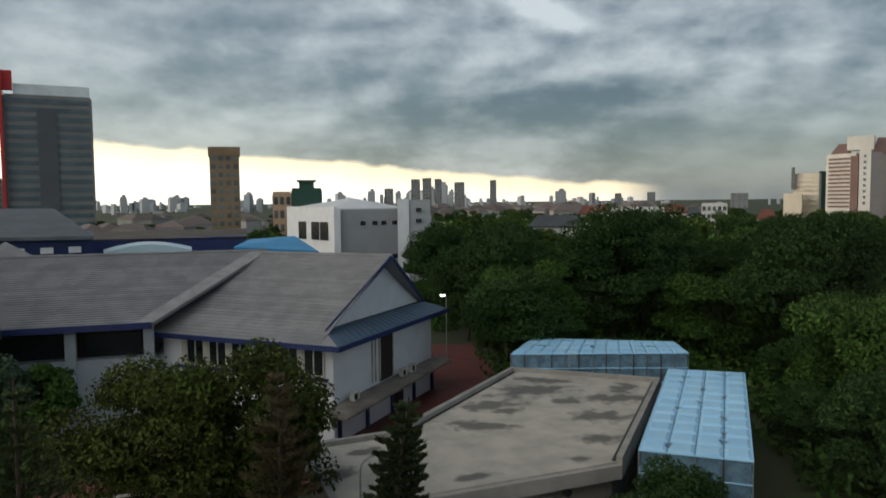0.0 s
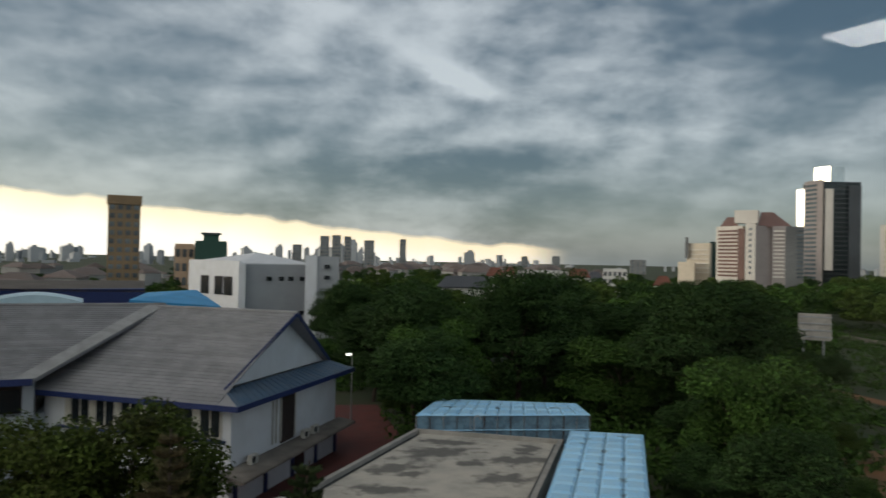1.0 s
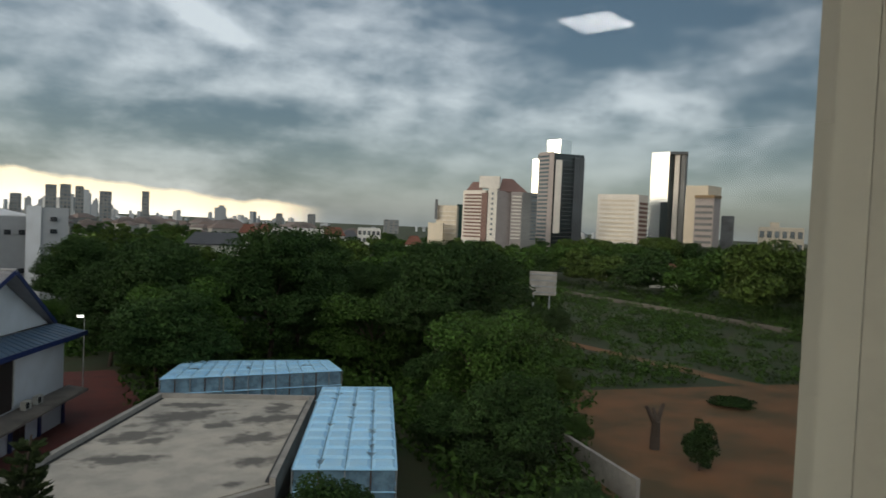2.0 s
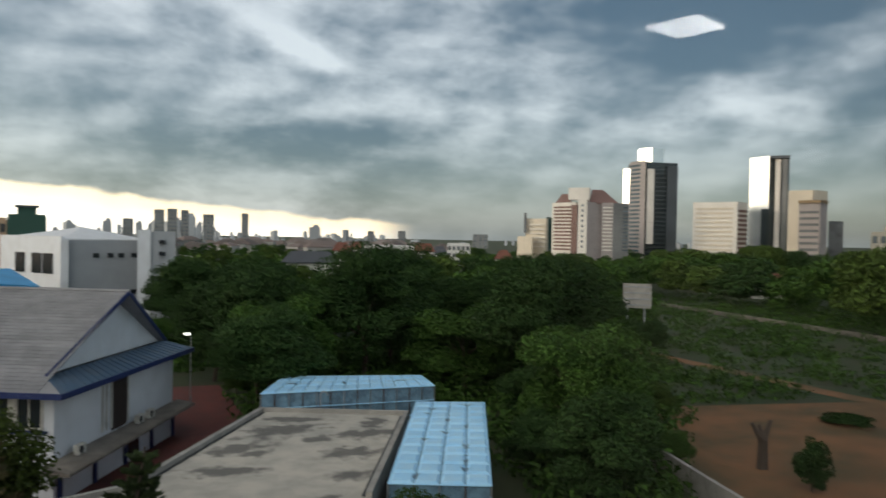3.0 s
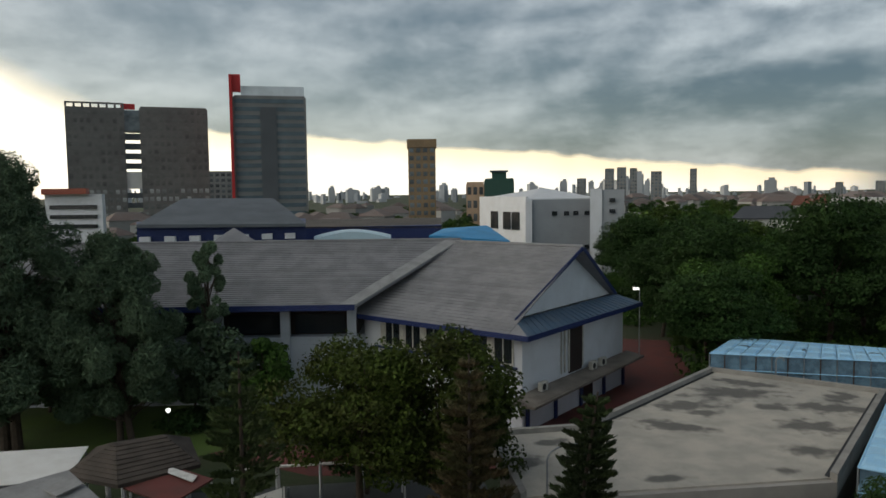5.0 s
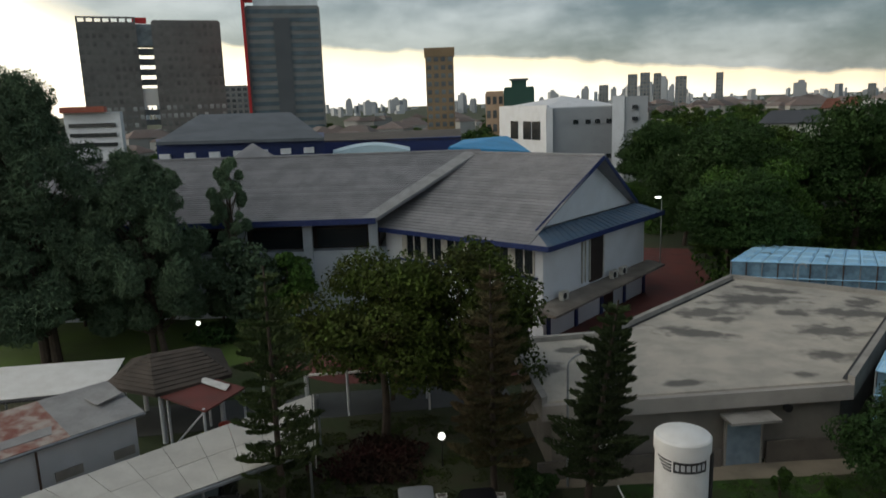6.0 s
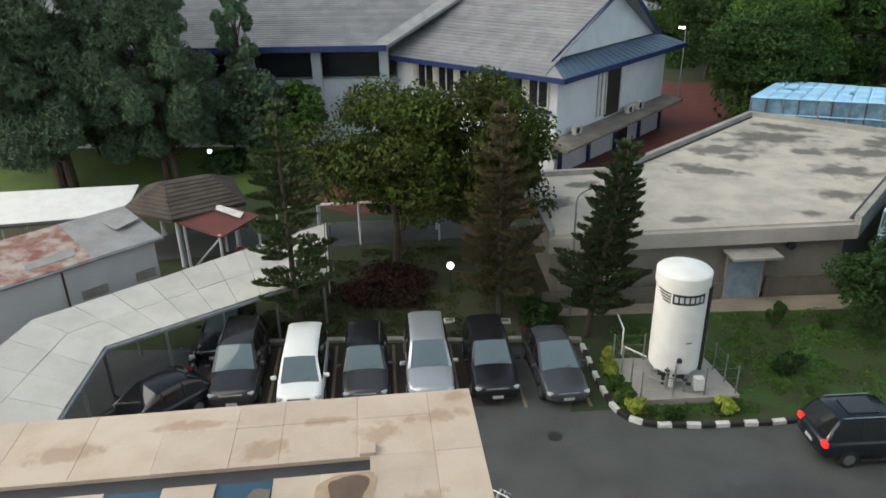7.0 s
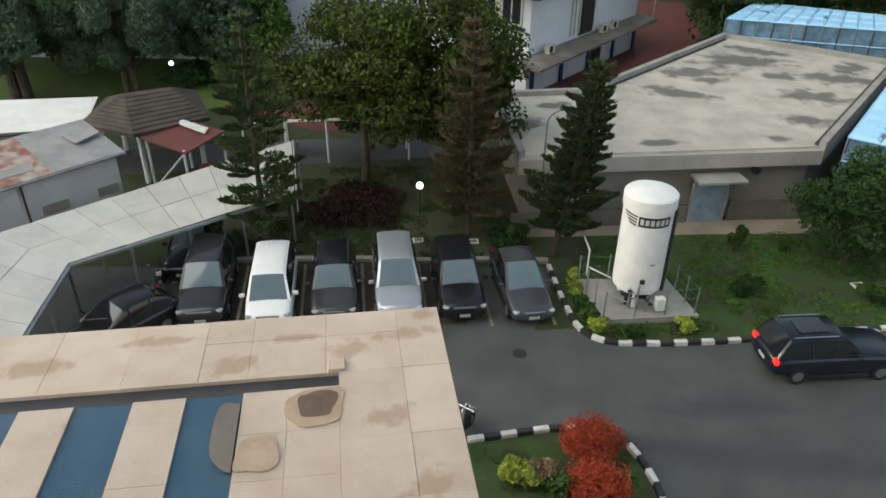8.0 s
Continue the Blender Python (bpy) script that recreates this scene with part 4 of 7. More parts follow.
SLATE = mat("slate_roof", (0.13, 0.145, 0.16), 0.7, scale=0.3, fine=2, vary=0.25, bump=0)
PALEBLUE = mat("pale_blue_vault", (0.50, 0.66, 0.74), 0.5, scale=0.3, fine=2, vary=0.1, bump=0)
BLUESHEET = mat("bright_blue_roof", (0.05, 0.30, 0.58), 0.5, scale=0.3, fine=2, vary=0.2, bump=0)

HALLGREY = mat("grey_shed_roof", (0.07, 0.075, 0.085), 0.7, scale=0.2, fine=2, vary=0.2, bump=0)
SLABWALL = mat("mottled_slab_facade", (0.17, 0.165, 0.155), 0.6, scale=0.06, second=(0.12, 0.115, 0.11), amount=0.8, fine=0.35, vary=0.3, bump=0)
PANEPALE = mat("pale_slab_window", (0.30, 0.31, 0.30), 0.3, scale=0.3, fine=1, vary=0.4, bump=0, each=0.6)
PANEDULL = mat("dull_slab_window", (0.15, 0.148, 0.14), 0.3, scale=0.3, fine=1, vary=0.3, bump=0, each=0.3)
R = 420
ob, w, h = tower("grey office slab with rows of small windows", -41.7, -37.9, R, 6.15, 24, SLABWALL, 15, 9, PANEPALE, upper=PANEDULL)
for k in range(8):
    part("roof_post", box(B(), (-w / 2 + .5 + k * (w - 1) / 7, .8, h + 1.6), (1.0, 1.0, 2.4)), SLABWALL, ob)
part("roof_rail", box(B(), (0, .8, h + 3.0), (w, 1.2, .8)), SLABWALL, ob)
gap_w = R * math.tan(radians(1.0)) * 1.28
ob2, w2, h2 = tower("grey office slab with rows of small windows", -36.9, -32.2, R, 6.3, 24, SLABWALL, 15, 11, PANEPALE, upper=PANEDULL)
part("bridge", box(B(), (w / 2 + gap_w * .5, 8, h - 5.5), (gap_w + 8, 12, 11)), PANEGREY, ob, "pale glazed bridge between the slabs")
part("link_block", box(B(), (w / 2 + gap_w * .4, 6, h * .40), (gap_w + 3, 10, 9)), FACEWHITE, ob, "pale block in the gap")
for i in range(9):
    part("link_floor", box(B(), (w / 2 + gap_w * .5, 8, h * .1 + i * h * .085), (gap_w + 3, 10, 2.8)), FACEDARK, ob)
part("roof_sign", box(B(), (w / 2 + 2, 4, h + 2), (7, .6, 3)), FACERED, ob, "red rooftop sign")
ob, w, h = tower("grey glass office tower with a tall red fin", -30.4, -24.95, R - 20, 7.3, 24, FACE, 16, 1, PANEBLUE, band=True)
part("core", box(B(), (-w * .02, -.4, h * .46), (w * .22, 1.0, h * .92)), FACEDARK, ob, "dark glass stair core")
part("fin", box(B(), (-w / 2 - .6, 3, h * .5 + 5), (1.4, 12, h + 12)), FACERED, ob, "tall red fin")
part("fin_head", box(B(), (-w / 2 + 1.6, 1, h + 7), (5.6, 3, 9)), FACERED, ob)
part("crown_screen", box(B(), (w * .05, 8, h + 3.2), (w * .86, 12, 5.5)), FACEMIRROR, ob)
ob, w, h = tower("slim brown tower with ochre ribs", -17.15, -15.0, 300, 3.6, 11, FACEBROWN, 11, 4, PANEGREY)
part("crown", box(B(), (0, 5.5, h + 1.2), (w * 1.08, 12, 3.4)), FACEBROWN, ob, "flared brown top storey")
tower("tower block behind the red-finned tower", -32.3, -30.6, 600, 1.7, 20, FACE, 8, 4, PANE)
ob, w, h = tower("dark green netted block with a flared top", -11.2, -8.85, 250, 0.85, 12, FACEGREEN, 1, 1, PANE, panes=False)
part("roof_top", box(B(), (0, 6, h + 1.6), (5, 5, 3.0)), FACEGREEN, ob)
part("roof_cap", box(B(), (0, 6, h + 3.3), (6.4, 6.4, 0.6)), FACEDARK, ob)
tower("pale orange block of a few storeys", -12.6, -11.2, 262, 0.6, 12, mat("peach_facade", (0.55, 0.38, 0.26), 0.7, scale=.1, fine=.5), 4, 3, PANE)
# towers beyond the woods
def block(ob, name, plan, el0, el1, material, label="", rf=None):
    """A part of a far building: a plan of (azimuth, distance) corners between two heights of view."""
    rf = rf or plan[0][1]
    z0 = 0.0 if el0 is None else zat(el0, rf)
    return part(name, prism(B(), [pol(*q) for q in plan], z0, zat(el1, rf)), material, ob, label)


def strips(ob, name, p, q, el0, el1, n, material, thick=0.45, f0=0.04, f1=0.96, proud=0.5):
    """Level strips of windows or balconies, each a part, over the face from p to q."""
    a, b = Vector(pol(*p)), Vector(pol(*q))
    out_ = Vector(((b - a).y, -(b - a).x)).normalized() * proud
    lo, hi = zat(el0, p[1]), zat(el1, p[1])
    c, d = a.lerp(b, f0), a.lerp(b, f1)
    for i in range(n):
        z = lo + (hi - lo) * i / n
        part(name, prism(B(), [c + out_, d + out_, d - out_, c - out_], z, z + (hi - lo) / n * thick), material, ob)


TOWERGLASS = mat("dark_tower_glass", (0.045, 0.06, 0.065), 0.12, 0.2, scale=0.05, fine=0.4, vary=0.4, bump=0, spec=0.7)
# near-white mirror; its facets are turned to catch the bright western gap
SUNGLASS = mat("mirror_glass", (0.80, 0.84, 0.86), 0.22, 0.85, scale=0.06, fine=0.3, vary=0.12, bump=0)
ROSE = mat("rose_brown_facade", (0.20, 0.12, 0.105), 0.7, scale=0.1, fine=0.6, vary=0.2, bump=0)
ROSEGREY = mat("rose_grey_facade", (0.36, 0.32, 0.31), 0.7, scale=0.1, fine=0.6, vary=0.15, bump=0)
WARMWHITE = mat("warm_white_facade", (0.70, 0.66, 0.60), 0.7, scale=0.08, fine=0.5, vary=0.12, bump=0)

ob = thing("tower_block", "cream block with a dark green side and low front wing", "tower block")
block(ob, "wall", [(26.33, 520), (27.95, 512), (28.6, 530), (27.0, 540)], None, 1.6, FACECREAM)
block(ob, "green_side", [(27.95, 513), (28.67, 528), (28.67, 540), (27.95, 540)], None, 1.75, FACEGREEN, "dark green glazed side")
block(ob, "dark_pier", [(26.2, 517), (26.42, 516), (26.42, 522), (26.2, 522)], .5, 2.05, FACEDARK)
block(ob, "low_front", [(25.72, 508), (26.9, 502), (26.95, 512), (25.75, 516)], None, .2, FACECREAM)
strips(ob, "window_band", (26.5, 518.6), (27.9, 511.8), -.6, 1.4, 6, WARMWHITE, .25)

ob = thing("tower_block", "white and rose-brown apartment tower with stepped roofs", "tower block")
block(ob, "wall", [(28.38, 470), (30.16, 458), (30.6, 475), (28.8, 485)], None, 2.85, WARMWHITE, "white balcony wing")
strips(ob, "window_band", (28.5, 469.2), (29.9, 459.8), -.8, 2.7, 13, ROSE, .5)
block(ob, "brown_strip", [(29.85, 459), (30.3, 456.5), (30.4, 470), (29.9, 470)], None, 2.72, ROSE, "dark rose-brown strip")
block(ob, "core", [(30.36, 455), (31.05, 454), (31.2, 470), (30.4, 470)], None, 3.12, WARMWHITE, "plain white core")
# this side of the white tower is grey to hold its shade
block(ob, "wall", [(31.05, 454.2), (32.16, 462), (32.2, 476), (31.1, 474)], None, 2.95, ROSEGREY, "grey side, shade painted in")
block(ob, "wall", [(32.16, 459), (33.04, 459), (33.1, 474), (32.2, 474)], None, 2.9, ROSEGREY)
strips(ob, "balcony", (32.2, 458.8), (33.0, 458.8), -.8, 2.75, 13, WARMWHITE, .42)
block(ob, "wall", [(33.04, 459.5), (34.2, 464), (34.2, 476), (33.1, 474)], None, 2.88, FACE)
strips(ob, "window_band", (33.75, 462), (34.18, 463.6), -.8, 2.75, 13, PANEGREY, .45)
block(ob, "roof_box", [(29.6, 458), (31.2, 456), (31.3, 466), (29.7, 468)], 3.12, 4.05, WARMWHITE, "bright white roof box")
for p in ([(28.6, 470, 2.85), (29.9, 462, 2.85), (29.7, 468, 3.55), (29.1, 472, 3.55)], [(31.2, 458, 2.95), (33.4, 462, 2.9), (32.2, 468, 3.9), (31.4, 468, 3.9)]):
    part("stepped_roof", slab(B(), [(*pol(a, q), zat(e, q)) for a, q, e in p], 1.0), ROSE, ob, "rose-brown sloping roof")
for k in range(9):
    block(ob, "window", [(30.62, 454.4), (30.78, 454.2), (30.78, 456), (30.62, 456)], -.6 + k * .4, -.42 + k * .4, PANEGREY)

ob = thing("tower_block", "dark mirrored office tower with bright edge and glass crown", "tower block")
block(ob, "wall", [(34.1, 556), (35.4, 540), (37.66, 552), (37.4, 580), (34.6, 585)], None, 5.84, TOWERGLASS)
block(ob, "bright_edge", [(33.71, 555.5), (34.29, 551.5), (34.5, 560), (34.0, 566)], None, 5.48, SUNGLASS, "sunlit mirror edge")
block(ob, "wall", [(34.2, 552), (35.36, 538.5), (35.5, 560), (34.5, 565)], None, 6.0, ROSEGREY, "banded pale face")
strips(ob, "window_band", (34.25, 551.2), (35.0, 542.6), -.8, 5.9, 22, PANEBLUE, .5)
block(ob, "pilaster", [(35.5, 539), (36.0, 540), (36.0, 545), (35.5, 545)], -.2, 5.5, WARMWHITE, "pale pilaster")
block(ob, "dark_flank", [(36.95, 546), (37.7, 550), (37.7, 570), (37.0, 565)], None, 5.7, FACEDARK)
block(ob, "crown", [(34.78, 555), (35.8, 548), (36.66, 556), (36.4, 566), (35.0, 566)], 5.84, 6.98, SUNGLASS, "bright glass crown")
strips(ob, "floor_line", (35.45, 540.2), (37.6, 551.6), -.8, 5.8, 20, FACEDARK, .16, proud=.3)

ob = thing("tower_block", "wide cream office block with ribbon windows and brown side", "tower block")
block(ob, "wall", [(38.83, 486), (41.9, 476), (42.6, 490), (39.4, 500)], None, 2.96, WARMWHITE)
strips(ob, "window_band", (38.95, 485.6), (41.75, 476.4), -.6, 2.75, 10, FACECREAM, .4, proud=.3)
strips(ob, "window_band", (41.95, 477), (42.55, 489), -.8, 2.6, 10, ROSE, .55)

ob = thing("tower_block", "slim mirrored glass slab tower with grey fins", "tower block")
block(ob, "wall", [(42.69, 508), (43.98, 500), (44.4, 503), (45.18, 500), (45.3, 520), (43.0, 524)], None, 6.1, FACE)
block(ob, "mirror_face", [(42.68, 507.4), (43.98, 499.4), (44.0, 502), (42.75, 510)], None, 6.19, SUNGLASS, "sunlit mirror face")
block(ob, "dark_recess", [(43.98, 499.6), (44.38, 502.5), (44.38, 506), (44.0, 506)], None, 6.12, TOWERGLASS)
block(ob, "fin", [(44.38, 500.5), (44.72, 499), (44.72, 503), (44.38, 504)], None, 6.1, WARMWHITE)
block(ob, "fin", [(44.86, 499), (45.15, 498.6), (45.15, 503), (44.86, 503)], None, 6.1, FACE)
block(ob, "roof_edge", [(44.0, 498.5), (45.3, 497.5), (45.3, 512), (44.0, 512)], 6.1, 6.3, FACEDARK, "dark roof slab")
block(ob, "dark_foot", [(43.5, 501.9), (43.98, 498.9), (44.05, 500), (43.55, 503)], None, 2.5, TOWERGLASS)

ob = thing("tower_block", "cream stepped block with dark banded front wing", "tower block")
block(ob, "wall", [(45.25, 480), (46.84, 474), (47.75, 488), (46.0, 496)], None, 3.79, FACECREAM)
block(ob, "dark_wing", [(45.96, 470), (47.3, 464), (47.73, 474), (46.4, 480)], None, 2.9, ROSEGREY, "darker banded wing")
strips(ob, "window_band", (46.0, 469.8), (47.28, 464.1), -.9, 2.6, 8, FACEDARK, .42)
block(ob, "cornice", [(45.9, 469), (47.32, 462.6), (47.8, 474), (46.4, 480)], 2.9, 3.1, FACEBROWN)
tower("low grey block with dark windows", 47.85, 48.75, 500, 1.55, 16, FACEDARK, 6, 2, PANE)
ob, w, h = tower("low pale block on the skyline", 50.4, 53.4, 520, .85, 20, FACECREAM, 3, 6, PANEGREY)
part("roof_house", box(B(), (-w * .15, 8, h + 2), (w * .2, 8, 4)), FACECREAM, ob)
# white block with a red roof, far beyond the feathery trees
ob = thing("white_block", "pale block with a red tiled roof behind the trees", "building")
block(ob, "wall", [(-43.2, 205), (-39.6, 198), (-39.4, 212), (-43.0, 220)], None, .15, WHITEWALL)
block(ob, "roof", [(-43.4, 203), (-40.6, 197), (-40.4, 213), (-43.2, 221)], .15, .55, mat("block_red_roof", (0.30, 0.09, 0.06), 0.8, scale=0.2, fine=2, vary=0.2, bump=0))
strips(ob, "window_band", (-43.0, 204.6), (-39.8, 198.4), -2.2, -.2, 3, DARKGLASS, .4)

# white building behind the hall
ob = thing("white_building", "white and grey block with a stair tower and small windows", "building")
PW = mat("grey_panel", (0.33, 0.35, 0.37), 0.7, scale=0.3, fine=4, vary=0.1)
r = 135.0
A, Bq, C, D_ = (Vector(pol(a, q)) for a, q in ((-11.5, 150), (-7.85, r), (-2.4, 140), (-6.5, 158)))
zt = zat(-0.68, r)
part("wall", prism(B(), [A, Bq, C, D_], 0, zt), PW, ob)
lft = (Bq - A).normalized()
nl = Vector((lft.y, -lft.x))
part("white_face", prism(B(), [A + nl * .2, Bq + nl * .2, Bq - nl * .3, A - nl * .3], 0, zt + .6), WHITEWALL, ob, "white painted side")
s0, s1 = Vector(pol(-3.0, 133)), Vector(pol(-.42, 133))
part("stair_tower", prism(B(), [s0, s1, s1 * 1.06, s0 * 1.06], 0, zat(0.05, 133)), PW, ob)
part("white_edge", prism(B(), [s0 * .997, (s0 * .65 + s1 * .35) * .997, (s0 * .65 + s1 * .35) * 1.01, s0 * 1.01], 0, zat(0.12, 133)), WHITEWALL, ob)
fc = (C - Bq)
for i, f in enumerate((.38, .55, .68, .84)):
    p = Bq + fc * f
    for zz in (zt - 2.6, zt - 9.0):
        part("window", box(B(), (p.x, p.y, zz), (0.95, .5, .8), math.degrees(math.atan2(fc.y, fc.x))), DARKGLASS, ob)
for f in (.35, .62, .8):
    p = A + (Bq - A) * f + nl * .25
    part("window", box(B(), (p.x, p.y, zt - 4), (2.6, .3, 3.4), math.degrees(math.atan2(lft.y, lft.x))), DARKGLASS, ob)
for zz in (zat(-.75, 133), zat(-1.6, 133), zat(-2.8, 133)):
    p = (s0 * .35 + s1 * .65) * .998
    part("window", box(B(), (p.x, p.y, zz), (1.0, .5, .7)), DARKGLASS, ob)
p = Bq * .999
part("corner_pier", box(B(), (p.x + .3, p.y - .1, zt / 2), (1.2, 1.2, zt), 10), WHITEWALL, ob)
pk = Vector((*pol(-6.6, 150), zat(0.25, 150)))
part("roof", slab(slab(B(), [(A.x, A.y, zt + .2), (Bq.x, Bq.y, zt + .2), tuple(pk)], .2), [(Bq.x, Bq.y, zt + .2), (C.x, C.y, zt + .2), tuple(pk)], .2), WHITEWALL, ob)

# roofs right behind the hall
ob = thing("hipped_roof_house", "low building with a grey hipped roof and blue walls", "building")
pts = [Vector((*pol(a, q), zat(e, q))) for a, q, e in ((-37.4, 95, -2.1), (-25.2, 95, -2.3), (-27.6, 108, -.3), (-34.2, 108, -.25))]
part("roof", slab(B(), pts, .4), SLATE, ob)
part("wall", prism(B(), [pts[0].xy * 1.01, pts[1].xy * 1.01, pts[1].xy * 1.2, pts[0].xy * 1.2], 0, pts[0].z - .3), BLUEPAINT, ob)
for i in range(7):
    p = pts[0].xy.lerp(pts[1].xy, (i + .3) / 7) * 1.008
    part("pier", box(B(), (p.x, p.y, pts[0].z - 1.9), (1.3, .5, .7), 20), WHITEWALL, ob)
pk = Vector((*pol(-30.6, 84), zat(-2.5, 84)))
pl, pr_ = Vector((*pol(-32.3, 82), zat(-3.6, 82))), Vector((*pol(-28.9, 82), zat(-3.6, 82)))
part("porch_roof", slab(B(), [pl, pr_, pk], .3), ROOFTILE, ob)
ob = thing("long_shed", "long low building with a brown roof and blue walls", "building")
a_, b_ = Vector(pol(-25.5, 118)), Vector(pol(-14.6, 118))
part("wall", prism(B(), [a_, b_, b_ * 1.1, a_ * 1.1], 0, zat(-2.6, 118)), BLUEPAINT, ob)
part("roof", slab(B(), [(*a_, zat(-2.55, 118)), (*b_, zat(-2.7, 118)), (*(b_ * 1.12), zat(-2.0, 132)), (*(a_ * 1.12), zat(-2.0, 132))], .3), DARKROOF, ob)
ob = thing("barrel_roof", "pale blue barrel-vaulted canopy roof", "roof")
bm = B()
q0, q1 = Vector(pol(-24.6, 98)), Vector(pol(-18.6, 98))
prof = [(q0.lerp(q1, i / 16), zat(-3.55, 98) + .9 * math.sin(math.pi * i / 16)) for i in range(17)]
for (p, z), (q, z2) in zip(prof, prof[1:]):
    slab(bm, [(*p, z), (*q, z2), (*(q * 1.08), z2), (*(p * 1.08), z)], 1.1)
part("vault", bm, PALEBLUE, ob)
part("wall", prism(B(), [q0 * 1.005, q1 * 1.005, q1 * 1.07, q0 * 1.07], 0, zat(-3.55, 98) - 1.0), BLUEPAINT, ob)
ob = thing("blue_sheet_roof_house", "low building with a bright blue metal roof", "building")
pts = [Vector((*pol(a, q), zat(e, q))) for a, q, e in ((-15.6, 100, -3.4), (-9.2, 104, -3.9), (-11.0, 114, -2.65), (-14.4, 114, -2.85))]
part("roof", slab(B(), pts, .3), BLUESHEET, ob)
part("wall", prism(B(), [p.xy * 1.005 for p in pts], 0, pts[1].z - .3), WHITEWALL, ob)

# buildings among and beyond the woods
for a0, a1, e_ in ((-1.9, -1.2, 1.62), (-1.0, -.3, 1.7), (-.05, .5, 1.62), (1.5, 2.3, 1.35), (4.3, 4.8, 1.5), (9.5, 10.2, .55), (16.3, 16.9, .4), (-4.0, -3.3, .9), (13.9, 14.4, .35), (22.2, 23.4, .25)):
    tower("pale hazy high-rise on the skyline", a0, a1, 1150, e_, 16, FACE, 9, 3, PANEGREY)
tower("low white block beyond the woods", 13.6, 17.6, 330, -.85, 16, FACEWHITE, 2, 9, PANE, "building", name="low_block")
tower("white block of three storeys beyond the woods", 20.2, 22.0, 420, -.55, 16, FACEWHITE, 3, 5, PANE, "building", name="low_block")
ROOFRED = mat("brick_red_roof", (0.17, 0.068, 0.045), 0.8, scale=0.2, fine=2, vary=0.3, bump=0)
for a0, a1, r_, e_, m_ in ((11.2, 12.6, 360, -.55, ROOFRED), (12.5, 13.8, 390, -.45, ROOFRED), (17.5, 19.2, 370, -.5, ROOFRED), (24.0, 25.3, 330, -.9, ROOFRED), (19.0, 20.2, 390, -.7, HALLGREY), (7.4, 11.6, 190, -1.3, HALLGREY), (50, 51.2, 380, -1.1, ROOFRED), (39.6, 41.2, 250, -2.0, ROOFRED), (43.0, 45.2, 235, -2.1, ROOFRED)):
    x0, y0 = pol(a0, r_)
    x1, y1 = pol(a1, r_)
    w = math.hypot(x1 - x0, y1 - y0)
    ob = thing("house", "long house with a pitched roof beyond the woods", "house", pose((x0 + x1) / 2, (y0 + y1) / 2, 0, 0, 0, math.degrees(math.atan2(y1 - y0, x1 - x0))))
    zt_ = zat(e_, r_)
    rise = min(4.0, r_ * .0145)
    part("wall", box(B(), (0, 5, (zt_ - rise) / 2), (w, 10, zt_ - rise)), FACEWHITE, ob)
    part("roof", slab(slab(B(), [(-w / 2 - .5, -.8, zt_ - rise), (w / 2 + .5, -.8, zt_ - rise), (w / 2 - 2, 5, zt_), (-w / 2 + 2, 5, zt_)], .3), [(w / 2 + .5, 10.8, zt_ - rise), (-w / 2 - .5, 10.8, zt_ - rise), (-w / 2 + 2, 5, zt_), (w / 2 - 2, 5, zt_)], .3), m_, ob)

# ---- city to the horizon ----
city = random.Random(9)
HOUSEROOF = mat("far_tile_roof", (0.15, 0.11, 0.095), 0.8, scale=0.05, second=(0.15, 0.145, 0.14), amount=0.9, fine=0.5, bump=0, each=0.3)
HOUSEWALL = mat("far_wall", (0.34, 0.335, 0.32), 0.8, scale=0.05, fine=0.5, vary=0.2, bump=0, each=0.25)
# distance haze is painted into this pale blue-grey; no air is modelled
FARBLUE = mat("haze_painted_tower", (0.40, 0.42, 0.44), 0.8, scale=0.01, fine=0.1, vary=0.15, bump=0, each=0.2)


def house_mesh(w, d, h, rise):
    bm = B()
    prism(bm, [(-w / 2, -d / 2), (w / 2, -d / 2), (w / 2, d / 2), (-w / 2, d / 2)], 0, h)
    bm2 = B()
    e = [(-w / 2 - .6, -d / 2 - .6, h), (w / 2 + .6, -d / 2 - .6, h), (w / 2 + .6, d / 2 + .6, h), (-w / 2 - .6, d / 2 + .6, h)]
    r0_, r1_ = (-w / 4, 0, h + rise), (w / 4, 0, h + rise)
    vv = [bm2.verts.new(q) for q in (*e, r0_, r1_)]
    for f in ((0, 1, 5, 4), (1, 2, 5), (2, 3, 4, 5), (3, 0, 4), (3, 2, 1, 0)):
        bm2.faces.new([vv[i] for i in f])
    return bm, bm2


def far_house(w, d, h, rise, group):
    ob = thing("house", "low city house with a tiled roof, far off", "house", group=group)
    a, b = house_mesh(w, d, h, rise)
    part("wall", a, HOUSEWALL, ob)
    part("roof", b, HOUSEROOF, ob)
    return ob


HK = [far_house(18, 12, 6, 3.5, "city houses"), far_house(28, 14, 8, 4, "city houses"), far_house(14, 12, 9, 3, "city houses")]
for i in range(300):
    a = city.uniform(-44, 58)
    r = city.uniform(230, 640) if a < -3 else city.uniform(480, 900)
    if -42.5 < a < -24 and r > 380:
        continue
    if a < -3 and r < 150 or 21 < a < 58 or -17.6 < a < -14.4 and r < 330 or -13.0 < a < 0 and r < 275:
        continue
    m = pose(*pol(a, r), 0, 0, 0, city.uniform(0, 180)) @ Matrix.Diagonal((*(city.uniform(.55, .95) if a < -3 else city.uniform(.8, 1.2),) * 3, 1))
    k = i % 3
    if i < 3:
        HK[k].matrix_basis = m
    else:
        copy_thing(HK[k], m)


